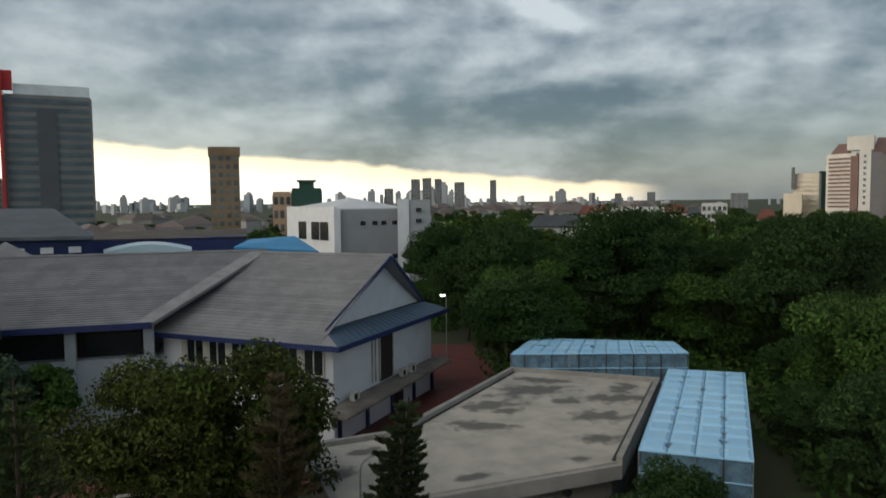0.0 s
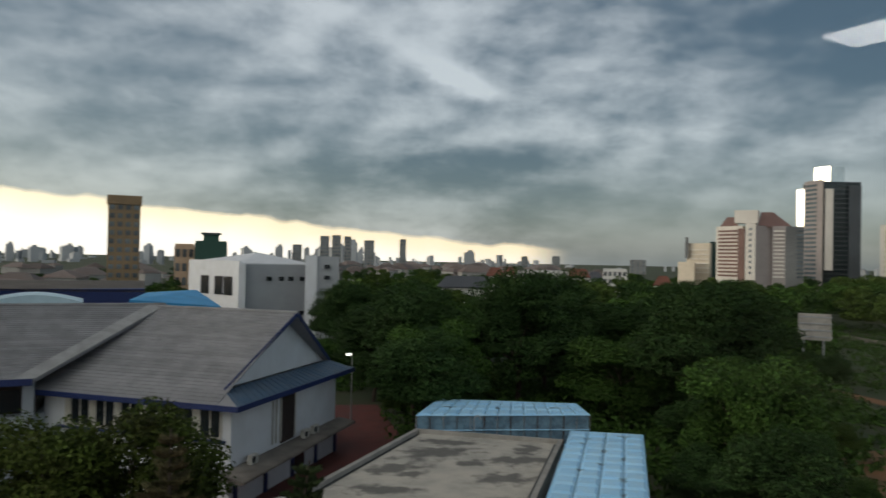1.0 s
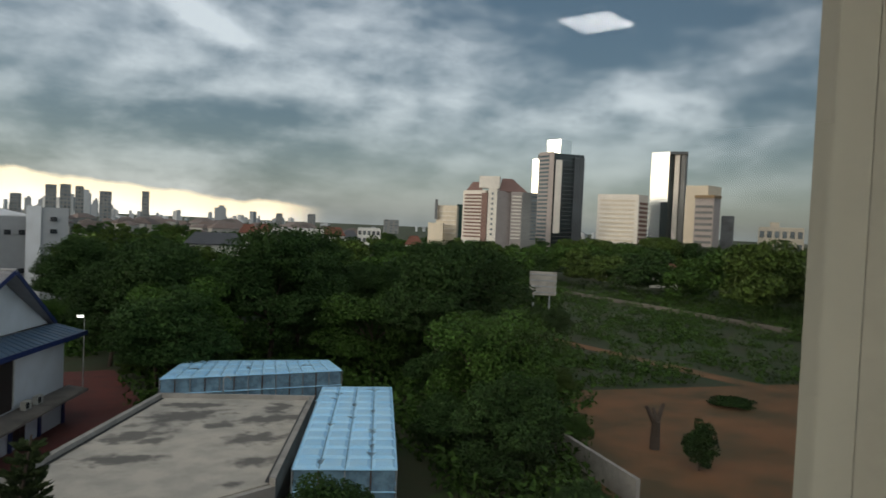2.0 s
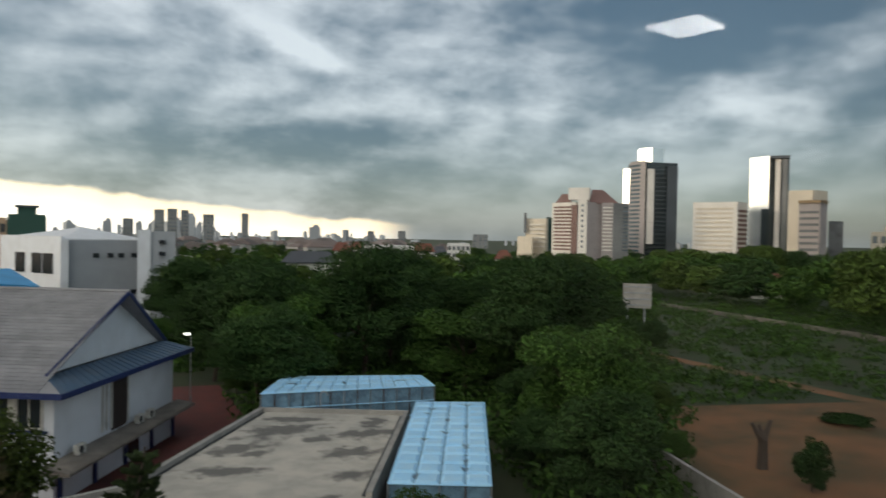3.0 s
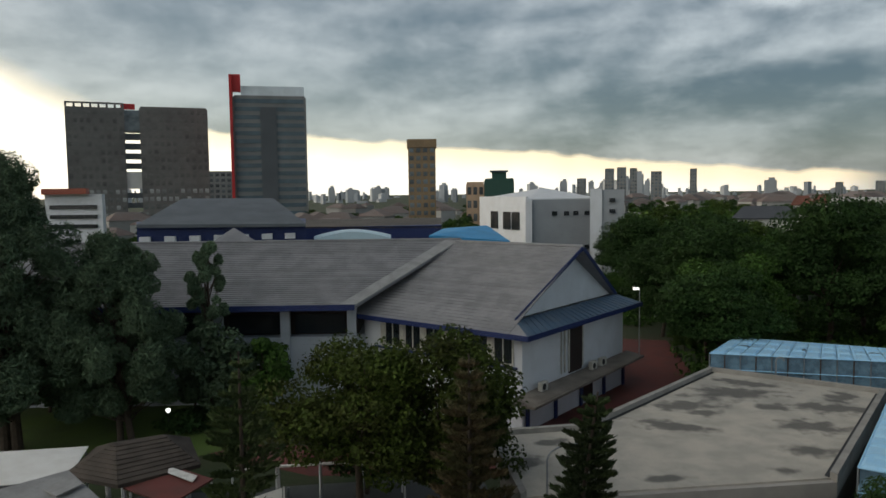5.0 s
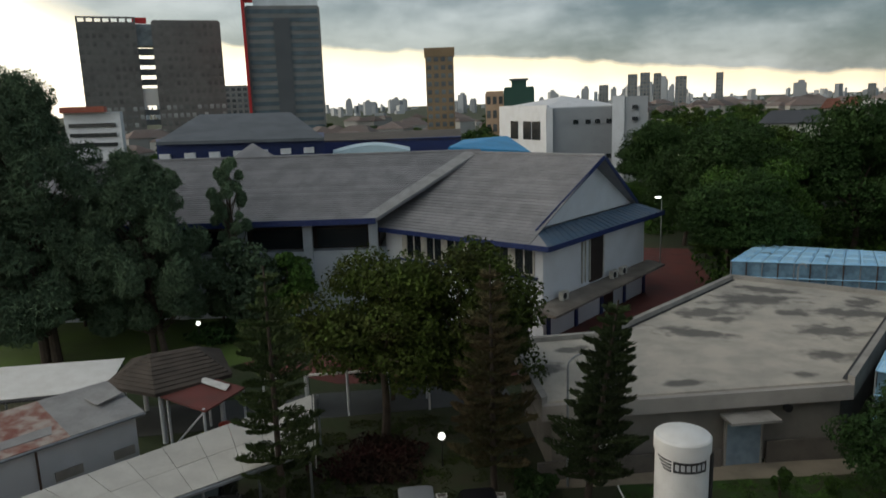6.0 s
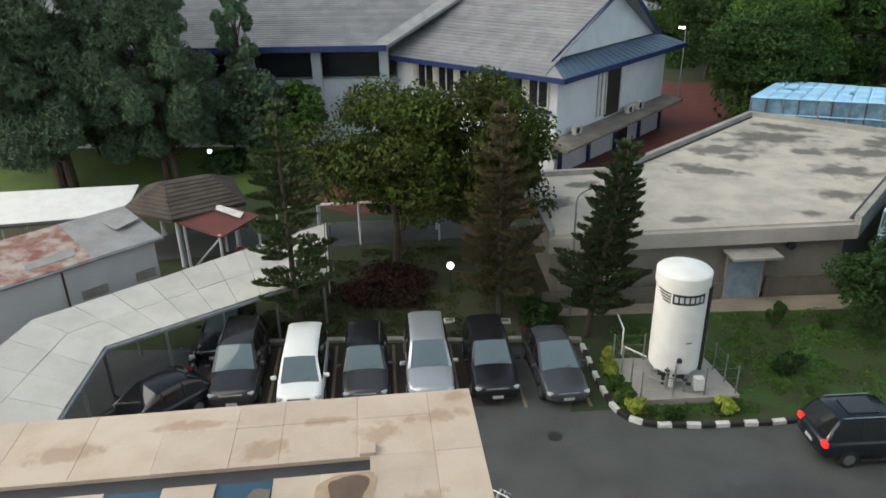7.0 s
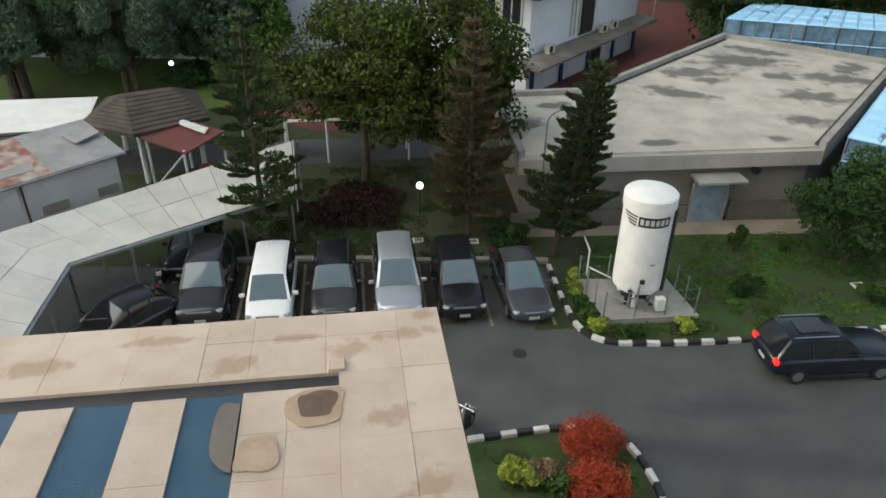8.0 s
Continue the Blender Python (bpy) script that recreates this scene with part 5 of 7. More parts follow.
def skyline_mesh(w, d, h, step):
    bm = B()
    box(bm, (0, 0, h / 2), (w, d, h))
    if step:
        box(bm, (w * .1, 0, h + step / 2), (w * .5, d * .5, step))
    return bm


SK = []
for w, h, st in ((26, 52, 5), (22, 62, 0), (34, 40, 5), (18, 66, 8), (40, 32, 0)):
    ob = thing("city_tower", "high-rise on the far skyline, haze painted in", "tower block", group="skyline towers")
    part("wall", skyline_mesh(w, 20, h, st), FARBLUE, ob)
    SK.append(ob)
used = set()
for i in range(300):
    a = city.uniform(-42, 17) if i < 272 else city.uniform(17, 58)
    r = city.uniform(1100, 2400)
    k = city.randrange(5)
    clus = math.exp(-((a + 1) / 4.0) ** 2) + .6 * math.exp(-((a - 9) / 5) ** 2) + .35
    s = min(1.1, city.uniform(.4, 1.0) * (.55 + .6 * clus)) * (.62 if a > 3 else .95)
    m = pose(*pol(a, r), 0, 0, 0, -a + city.uniform(-20, 20)) @ Matrix.Diagonal((city.uniform(.28, .72), 1, s, 1))
    if k in used:
        copy_thing(SK[k], m)
    else:
        used.add(k)
        SK[k].matrix_basis = m

# ---- blue panel water tanks beside the flat roof ----
def panel_tank(label, a, b, c, d, z0, z1, nu, nv):
    """A sectional water tank on the plan a-b-c-d, its sides and pillowed lid put together from panels."""
    a, b, c, d = (Vector((*q, 0)) for q in (a, b, c, d))
    ob = thing("water_tank", label, "water tank", group="panel water tanks")
    part("body", prism(B(), inset([a.xy, b.xy, c.xy, d.xy], 0.06), z0, z1), TANKSEAM, ob)
    for i in range(nu):
        for j in range(nv):
            q = [a.lerp(b, f).lerp(d.lerp(c, f), g) for f, g in ((i / nu, j / nv), ((i + 1) / nu, j / nv), ((i + 1) / nu, (j + 1) / nv), (i / nu, (j + 1) / nv))]
            m_ = sum(q, Vector()) / 4
            lo = [m_ + (p - m_) * 0.955 + Vector((0, 0, z1)) for p in q]
            hi = [m_ + (p - m_) * 0.68 + Vector((0, 0, z1 + .10)) for p in q]
            bm = B()
            L, T = [bm.verts.new(p) for p in lo], [bm.verts.new(p) for p in hi]
            bm.faces.new(T)
            for k in range(4):
                bm.faces.new((L[k], L[(k + 1) % 4], T[(k + 1) % 4], T[k]))
            part("lid_panel", bm, TANKBLUE, ob)
    hs = max(1, round((z1 - z0) / 1.0))
    for p, q, n in ((a, b, nu), (b, c, nv), (d, c, nu), (a, d, nv)):
        out_ = (q - p).cross(Vector((0, 0, 1))).normalized()
        if out_.dot((a + b + c + d) / 4 - p) > 0:
            out_ = -out_
        for i in range(n + 1):
            e = p.lerp(q, i / n) + out_ * .0
            part("rib", box(B(), (e.x, e.y, (z0 + z1) / 2), (.07, .07, z1 - z0 + .04), math.degrees(math.atan2((q - p).y, (q - p).x))), RUST if i % 2 else STEEL, ob)
        for k in range(hs + 1):
            part("flange", tube(B(), p + Vector((0, 0, z0 + k * (z1 - z0) / hs)), q + Vector((0, 0, z0 + k * (z1 - z0) / hs)), .045, n=6), TANKBLUE, ob)
    return ob


panel_tank("pale blue sectional water tank behind the flat roof", (5.6, 54.3), (19.0, 53.9), (19.3, 58.2), (8.1, 60.6), 0.3, 4.75, 13, 3)
panel_tank("long pale blue sectional water tank beside the flat roof", (9.45, 33.3), (14.1, 31.55), (20.7, 47.9), (16.0, 49.3), 0.3, 4.65, 4, 11)

# ---- the podium roof under the window ----
PZ = 9.0
PO = Vector((-2.79, 10.17))
podium = thing("podium", "beige clad podium roof with blue skylight strips", "building", pose(PO.x, PO.y, 0, 0, 0, 23.0))
part("wall", box(B(), (-14, -5.0, PZ / 2 - .15), (27.7, 9.6, PZ - .3)), BEIGE, podium)
# local frame: x to the right along the front edge (0 at the corner), y towards the front
def deck_panel(x0, x1, y0, y1, z, material, name="panel", label="", t=0.14):
    return part(name, box(B(), ((x0 + x1) / 2, (y0 + y1) / 2, z - t / 2), (x1 - x0 - .004, y1 - y0 - .003, t), bevel=0.003), material, podium, label)


SLOT0, SLOT1 = -1.56, -1.86
xs = [0.0]
rr = random.Random(3)
while xs[-1] > -28:
    xs.append(xs[-1] - rr.choice((0.75, 1.15, 1.2)))
for x1, x0 in zip(xs, xs[1:]):
    for y1, y0 in ((0.0, -0.62), (-0.62, SLOT0)) if x1 > -4 else ((0.0, SLOT0),):
        deck_panel(x0, x1, y0, y1, PZ + rr.uniform(-.003, .003), BEIGE)
ys = [SLOT0, -3.0, -4.1, -5.2, -6.4, -7.6, -9.0, -9.9]
for y1, y0 in zip(ys, ys[1:]):
    for x0, x1 in ((-1.75, -0.75), (-.75, 0.0)):
        deck_panel(x0, x1, y0, y1, PZ + rr.uniform(-.003, .003), BEIGE)
deck_panel(-28, -1.75, SLOT1, SLOT0, PZ - .07, GUTTER, "gutter", "dark recessed gutter")
for y1, y0 in ((SLOT1, -2.75), (-2.75, -3.6), (-3.6, -5.2), (-5.2, -9.9)):
    deck_panel(-2.5, -1.75, y0, y1, PZ - .01, BEIGE)
    deck_panel(-3.18, -2.5, y0, y1, PZ - .014, BEIGE)
x, i = -3.18, 1
while x > -27:
    w_ = 0.77 if i % 2 == 0 else 0.83
    if i % 2 == 0:
        for y1, y0 in ((SLOT1, -3.5), (-3.5, -4.7), (-4.7, -6.2), (-6.2, -9.9)):
            deck_panel(x - w_, x, y0, y1, PZ - .02 + rr.uniform(-.003, .003), BEIGE)
    else:
        deck_panel(x - w_, x, -9.9, SLOT1, PZ - .05, SKYBLUE, "skylight_strip", "blue translucent skylight strip")
    x -= w_
    i += 1

WET = mat("brown_puddle", (0.13, 0.085, 0.06), 0.25, scale=2.0, second=(0.2, 0.14, 0.1), amount=0.7, fine=12, bump=0.05)
MUD = mat("dried_mud", (0.36, 0.26, 0.18), 0.85, scale=1.5, second=(0.46, 0.36, 0.27), amount=0.8, fine=15)
SILT = mat("grey_silt", (0.17, 0.15, 0.13), 0.8, scale=1.5, fine=15)


def blotch(name, label, x, y, rx, ry, material, z=0.012, power=0.8, seed=1, cut=None):
    """A ragged rounded stain lying on the deck."""
    rg = random.Random(seed)
    ph = [rg.uniform(0, 6.28) for _ in range(3)]
    pts = []
    for k in range(28):
        a = k * 2 * math.pi / 28
        r = 1 + .08 * math.sin(2 * a + ph[0]) + .07 * math.sin(3 * a + ph[1]) + .05 * math.sin(5 * a + ph[2])
        cx, sx = math.cos(a), math.sin(a)
        px, py = rx * r * math.copysign(abs(cx) ** power, cx), ry * r * math.copysign(abs(sx) ** power, sx)
        if cut is not None:
            px = min(px, cut)
        pts.append((x + px, y + py))
    return part(name, prism(B(), pts, PZ - .02, PZ + z), material, podium, label)


blotch("stain", "ring of dried mud", -2.09, -2.30, .40, .42, MUD, .010, .7, 1)
blotch("puddle", "brown puddle on the deck", -2.07, -2.24, .29, .27, WET, .014, .7, 2)
blotch("stain", "patch of grey silt", -2.88, -3.14, .27, .35, MUD, .010, .65, 3)
blotch("stain", "grey silt spilling over the skylight", -3.2, -2.7, .34, .72, SILT, .006, .9, 4, cut=.0)
part("edge_lip", box(B(), (-1.78, SLOT0 + .14, PZ + .02), (.26, .26, .07), bevel=.01), BEIGE, podium)

# ---- vehicles ----
def paint(name, colour, metal=0.3):
    return mat(name, colour, 0.22, metal, scale=1.5, vary=0.06, fine=40, bump=0.0, spec=0.6)


PAINTS = {"charcoal": paint("charcoal_paint", (0.045, 0.045, 0.05)), "white": paint("white_paint", (0.86, 0.87, 0.87), 0.0),
          "graphite": paint("graphite_paint", (0.06, 0.06, 0.065)), "silver": paint("silver_paint", (0.50, 0.52, 0.55), 0.5),
          "black": paint("black_car_paint", (0.018, 0.018, 0.022)), "steel": paint("steel_grey_paint", (0.085, 0.09, 0.10), 0.4),
          "navy": paint("navy_paint", (0.012, 0.018, 0.028))}
# pale blue base stands in for the sky mirrored in the windscreens
SKYCARGLASS = mat("sky_tinted_car_glass", (0.12, 0.165, 0.185), 0.06, scale=1, vary=0.1, fine=3, bump=0, spec=0.9)
DARKCARGLASS = mat("tinted_glass", (0.012, 0.014, 0.016), 0.06, scale=1, vary=0.1, fine=3, bump=0, spec=0.8)
LENS = mat("lamp_lens", (0.42, 0.44, 0.46), 0.15, scale=6, vary=0.15, fine=30, bump=0, spec=0.8)
CHROME = mat("chrome", (0.65, 0.66, 0.68), 0.15, 0.9, scale=4, vary=0.1, fine=20, bump=0)
RIM = mat("wheel_rim", (0.35, 0.36, 0.37), 0.35, 0.8, scale=6, vary=0.15, fine=30, bump=0)
TAIL = glow("lit_tail_lamp", (0.95, 0.02, 0.015), 0.75)
TAILOFF = mat("tail_lamp", (0.25, 0.012, 0.012), 0.2, scale=6, fine=30, bump=0)
PLATE = mat("plate", (0.5, 0.5, 0.5), 0.5, scale=8, fine=40, bump=0)


def loft(bm, secs):
    rings = [[bm.verts.new(p) for p in s] for s in secs]
    n = len(rings[0])
    for a, b in zip(rings, rings[1:]):
        for i in range(n):
            bm.faces.new((a[i], a[(i + 1) % n], b[(i + 1) % n], b[i]))
    bm.faces.new(rings[0][::-1]), bm.faces.new(rings[-1])
    bmesh.ops.recalc_face_normals(bm, faces=bm.faces[:])
    return bm


def facepanel(q, shrink, proud, f0=0.0, f1=1.0, t=0.012):
    """A pane on the four-cornered face q (bottom left, bottom right, top right, top left), from f0 to f1 along it."""
    bl, br, tr, tl = (Vector(p) for p in q)
    a, b, c, d = bl.lerp(br, f0), bl.lerp(br, f1), tl.lerp(tr, f1), tl.lerp(tr, f0)
    m_ = (a + b + c + d) / 4
    n = (b - a).cross(d - a).normalized()
    pts = [m_ + (p - m_) * shrink + n * proud for p in (a, b, c, d)]
    bm = B()
    hi, lo = [bm.verts.new(p) for p in pts], [bm.verts.new(p - n * (t + proud)) for p in pts]
    bm.faces.new(hi)
    for i in range(4):
        bm.faces.new((hi[i], lo[i], lo[(i + 1) % 4], hi[(i + 1) % 4]))
    return bm


def car(label, x, y, heading, colour, L=4.6, Wd=1.82, H=1.75, belt=1.05, hood=0.98, cowl=0.22, slope=0.42, tail=0.95, rails=False, group="parked cars", lit=False, roofmat=None, nose=0.72, back=0.38, screen=None):
    """A car: x forward in its own frame. cowl: where the windscreen starts, as a part of half the length; slope: its run."""
    ob = thing("car", label, "car", pose(x, y, 0.012, 0, 0, heading), group)
    P = PAINTS[colour]
    h, w = L / 2, Wd / 2
    def ring(xx, zb, zt, ww, r=0.10):
        return [(xx, -ww * .88, zb), (xx, -ww, zb + .18), (xx, -ww * 1.0, (zb + zt) / 2 + .05), (xx, -ww * .97, zt - r), (xx, -ww * .86, zt), (xx, 0, zt + .025),
                (xx, ww * .86, zt), (xx, ww * .97, zt - r), (xx, ww * 1.0, (zb + zt) / 2 + .05), (xx, ww, zb + .18), (xx, ww * .88, zb)]
    cx = cowl * h
    secs = [ring(-h, .42, tail - .12, w * .86), ring(-h * .975, .30, tail, w * .94), ring(-h * .86, .24, belt, w * .99), ring(-h * .45, .2, belt, w), ring(0, .2, belt, w),
            ring(cx, .2, belt - .01, w), ring(cx + .25 * (h - cx), .2, hood + .03, w * .99), ring(cx + .6 * (h - cx), .22, hood - .03, w * .97), ring(h * .93, .24, nose + .12, w * .93), ring(h * .985, .3, nose, w * .84), ring(h, .36, nose - .14, w * .72)]
    body = part("body", loft(B(), secs), P, ob, smooth=True)
    md = body.modifiers.new("round", "SUBSURF")
    md.levels = md.render_levels = 1
    # cabin: one rounded shell, parted into roof, pillars and panes
    hc = H - belt + .05
    z0 = belt - .05
    rb, fb = -h * .965, cx + .16
    rt, ft = rb + back, fb - slope * 1.75
    bw, tw = w * .93, w * .74
    st = [(rb, .0), (rb + back * .45, .52), (rt, .93), (rt + .28, .985), ((rt + ft) / 2, 1.0), (ft - .3, .985), (ft, .93), ((ft * .55 + fb * .45), .55), (fb, .0)]

    def ring2(xx, f):
        hh_ = max(hc * f, .012)
        wt = bw + (tw - bw) * f
        wm = bw + (tw - bw) * f * .42
        half_ = [(-bw, z0), (-wm, z0 + hh_ * .45), (-wt, z0 + hh_ * .90), (-wt * .86, z0 + hh_), (0, z0 + hh_ + .035 * f)]
        return [(xx, y_, z_) for y_, z_ in half_] + [(xx, -y_, z_) for y_, z_ in half_[-2::-1]]
    grid = [ring2(xx, f) for xx, f in st]
    sets = {"roof_panel": [], "windscreen": [], "rear_window": [], "side_window": [], "far_side_window": [], "pillars": []}
    for k in range(8):
        for q in range(8):
            side = q in (0, 1, 6, 7)
            if side:
                key = "side_window" if q < 4 else "far_side_window"
                if k == 0:
                    key = "pillars"
            elif q in (2, 5):
                key = "roof_panel" if 2 <= k <= 5 else "pillars"
            else:
                key = "windscreen" if k >= 6 else "rear_window" if k < 2 else "roof_panel"
            sets[key].append((grid[k][q], grid[k + 1][q], grid[k + 1][q + 1], grid[k][q + 1]))
    for key, faces in sets.items():
        bm = B()
        for f in faces:
            bm.faces.new([bm.verts.new(p_) for p_ in f])
        bmesh.ops.remove_doubles(bm, verts=bm.verts[:], dist=.0005)
        bmesh.ops.recalc_face_normals(bm, faces=bm.faces[:])
        m_ = {"roof_panel": roofmat or P, "pillars": P, "windscreen": screen or SKYCARGLASS}.get(key, DARKCARGLASS)
        sh = part(key.replace("far_", ""), bm, m_, ob, smooth=True)
        sd_ = sh.modifiers.new("round", "SUBSURF")
        sd_.levels = sd_.render_levels = 1
        sd_.boundary_smooth = "PRESERVE_CORNERS"
    for sy in (-1, 1):
        for f_ in (.36, .68):
            xx = rb + .25 + (fb - .5 - rb) * f_
            part("door_pillar", tube(B(), (xx, sy * bw * 1.0, z0 + .03), (xx - .05, sy * (tw + .02), z0 + hc * .88), .028, n=5), BLACK, ob)
        part("door_handle", box(B(), (-.1 * h, sy * w * 1.0, belt - .16), (.2, .03, .035), bevel=.01), P, ob)
        part("sill", box(B(), (0, sy * w * .97, .27), (L * .46, .06, .12), bevel=.02), BLACK, ob)
    zt = H - .09
    # wheels
    for sx in (-.62, .63):
        for sy in (-1, 1):
            wh = part("tyre", tube(B(), (sx * h, sy * (w - .20), .33), (sx * h, sy * (w + .005), .33), .33, n=20), BLACK, ob)
            part("rim", tube(B(), (sx * h, sy * (w - .02), .33), (sx * h, sy * (w + .018), .33), .20, n=10), RIM, wh)
    for sy in (-1, 1):
        part("headlight", box(B(), (h * .925, sy * w * .70, nose + .0), (.20, .36, .09), sy * -24, bevel=.03), LENS, ob)
        part("tail_light", box(B(), (-h * .965, sy * w * .80, tail - .06), (.14, .26, .20), 0, bevel=.03), TAIL if lit else TAILOFF, ob)
        mr = part("mirror", box(B(), (cx - .12, sy * (w + .10), belt + .06), (.12, .22, .15), sy * -10, bevel=.04), P, ob)
        if rails:
            part("roof_rail", tube(B(), (rt + .15, sy * tw * .90, zt + .10), (ft - .25, sy * tw * .90, zt + .10), .026, n=6), CHROME, ob)
    part("grille", box(B(), (h * .965, 0, nose - .06), (.10, w * .95, .16), bevel=.02), CHROME if colour != "navy" else BLACK, ob, "bright grille")
    part("bumper_intake", box(B(), (h * .97, 0, .40), (.10, w * 1.2, .16), bevel=.02), BLACK, ob)
    part("number_plate", box(B(), (h * 1.0, 0, .46), (.02, .40, .12)), PLATE, ob)
    part("wiper", tube(B(), (fb + .02, .1, z0 + .05), (fb - .12, w * .5, z0 + .13), .012, n=4), BLACK, ob)
    if lit:
        part("sunroof", box(B(), ((rt + ft) / 2, 0, H + .03), (abs(ft - rt) * .55, tw * 1.1, .03), bevel=.01), DARKCARGLASS, ob)
        part("number_plate", box(B(), (-h * 1.0, 0, .62), (.02, .40, .12)), PLATE, ob)
    return ob


car("charcoal sport utility vehicle with silver roof rails", -14.98, 20.6, -67, "charcoal", 4.75, 1.85, 1.82, 1.12, 1.06, 0.39, rails=True, nose=.82)
car("white boxy people carrier with black windows", -12.38, 20.95, -68, "white", 4.4, 1.76, 1.80, 1.05, .98, 0.57, .36, nose=.80)
car("graphite sport utility vehicle with black roof and rails", -10.18, 21.9, -68, "graphite", 4.4, 1.78, 1.68, 1.05, 1.0, 0.35, rails=True, roofmat=PAINTS["black"], nose=.8)
car("silver people carrier parked nose out", -7.95, 22.9, -68, "silver", 4.75, 1.83, 1.80, 1.05, 1.0, 0.41, .46, nose=.78)
car("black sport utility vehicle parked nose out", -5.62, 23.55, -68, "black", 4.5, 1.8, 1.70, 1.05, 1.0, 0.35, nose=.8)
car("steel-grey low hatchback parked nose out", -3.15, 24.05, -66, "steel", 4.4, 1.76, 1.54, .96, .88, 0.35, .62, nose=.68, back=.8)
car("dark car under the edge of the covered walkway", -16.6, 17.2, -113, "black", screen=DARKCARGLASS, L=4.4, Wd=1.78, H=1.60, belt=1.0, hood=.92, cowl=.35, slope=.55, nose=.7, back=.8)
car("black car half hidden beside the motorcycle", -17.1, 23.0, -72, "navy", 4.3, 1.75, 1.55, 1.0, .92, 0.35, .55, nose=.7, back=.8)
car("dark blue-black sport utility vehicle with lit tail lights on the drive", 7.9, 22.75, 20, "navy", 4.75, 1.88, 1.74, 1.08, 1.02, .24, rails=True, group="moving cars", lit=True, nose=.8)


def motorcycle(label, x, y, heading):
    ob = thing("motorcycle", label, "motorcycle", pose(x, y, 0.012, 0, -6, heading))
    for sx in (-.62, .62):
        bm = B()
        bmesh.ops.create_cone(bm, cap_ends=True, segments=20, radius1=.28, radius2=.28, depth=.11, matrix=pose(sx, 0, .28, 90))
        wh = part("tyre", bm, BLACK, ob)
        bm = B()
        bmesh.ops.create_cone(bm, cap_ends=True, segments=12, radius1=.17, radius2=.17, depth=.13, matrix=pose(sx, 0, .28, 90))
        part("rim", bm, RIM, wh)
    part("body", loft(B(), [[(xx, -ww, z0), (xx, -ww, z1), (xx, 0, z1 + .06), (xx, ww, z1), (xx, ww, z0)] for xx, ww, z0, z1 in ((-.85, .05, .62, .70), (-.55, .13, .5, .76), (-.1, .15, .3, .72), (.2, .14, .28, .5), (.42, .2, .35, .85), (.58, .12, .5, .95))]), PAINTS["black"], ob, smooth=True)
    part("seat", box(B(), (-.35, 0, .80), (.75, .26, .10), bevel=.04), BLACK, ob)
    part("handlebar", tube(B(), (.42, -.34, 1.02), (.42, .34, 1.02), .018, n=6), CHROME, ob)
    part("headlight", box(B(), (.58, 0, .90), (.12, .22, .16), bevel=.04), LENS, ob)
    for s in (-1, 1):
        part("mirror", box(B(), (.40, s * .36, 1.20), (.03, .15, .10), bevel=.01), CHROME, ob)
        part("mirror_stem", tube(B(), (.42, s * .28, 1.02), (.40, s * .36, 1.18), .008, n=5), BLACK, ob)
    part("fork", tube(B(), (.62, .07, .28), (.44, .07, 1.0), .025, n=6), STEEL, ob)
    part("mudguard", box(B(), (.62, 0, .58), (.4, .12, .04), bevel=.015), PAINTS["silver"], ob)
    return ob


motorcycle("black motor scooter with chrome mirrors", -17.1, 20.6, -60)
motorcycle("dark motor scooter at the corner of the podium", -3.6, 15.8, 70)

# ---- liquid gas tank on its slab ----
slab_pts = [(0.16, 22.85), (3.72, 24.2), (2.5, 26.5), (-1.15, 25.4)]
sl = tagged(part("tank_slab", prism(B(), slab_pts, 0.0, 0.3), CONCRETE), "worn concrete slab under the gas tank", "slab")
TX, TY = 1.25, 24.75
tank = thing("gas_tank", "white upright liquid gas tank with a dark band", "tank", pose(TX, TY, 0.3))
R0 = 0.92
prof = [(R0 * .6, .62), (R0 * .9, .66), (R0 * .98, .72), (R0, .82), (R0, 3.72), (R0, 4.12), (R0 * 1.06, 4.14), (R0 * 1.06, 4.60), (R0 * 1.0, 4.66), (R0 * .93, 4.67), (R0 * .7, 4.76), (R0 * .4, 4.82), (.05, 4.84)]
part("vessel", lathe(B(), prof, 48), WHITEMETAL, tank, smooth=False)
NAVYMARK = mat("pale_mark", (0.62, 0.63, 0.64), 0.6)


def wrap(name, a0, a1, z0, z1, material, proud, label="", skew=0.0):
    """A sheet laid round the vessel from angle a0 to a1."""
    bm = B()
    n = 10
    cols = []
    for k in range(n + 1):
        a = radians(a0 + (a1 - a0) * k / n)
        dz_ = skew * k / n
        cols.append([bm.verts.new((r_ * math.cos(a), r_ * math.sin(a), z_ + dz_)) for r_, z_ in ((R0, z0), (R0 + proud, z0), (R0 + proud, z1), (R0, z1))])
    for p_, q_ in zip(cols, cols[1:]):
        for k in range(3):
            bm.faces.new((p_[k], q_[k], q_[k + 1], p_[k + 1]))
    return part(name, bm, material, tank, label)


for k in range(4):
    wrap("stripe", -152 + 6 * (3 - k), -114, 3.64 + k * .115, 3.70 + k * .115, BLACKPAINT, .006, "dark painted stripe", -.05)
wrap("name_field", -110, -34, 3.60, 4.00, BLACKPAINT, .006, "black field with pale marks")
for k in range(6):
    a = -106 + k * 11.6
    wrap("letter_bar", a, a + 8, 3.69, 3.91, NAVYMARK, .012)
part("side_pipe", tube(B(), (R0 + .05, -.12, .6), (R0 + .05, -.12, 4.1), .07, n=10), BLACKPAINT, tank, "black insulated side pipe")
part("nameplate", box(B(), ((R0 + .01) * math.cos(radians(-62)), (R0 + .01) * math.sin(radians(-62)), 2.05), (.012, .22, .06), -62), STEEL, tank)
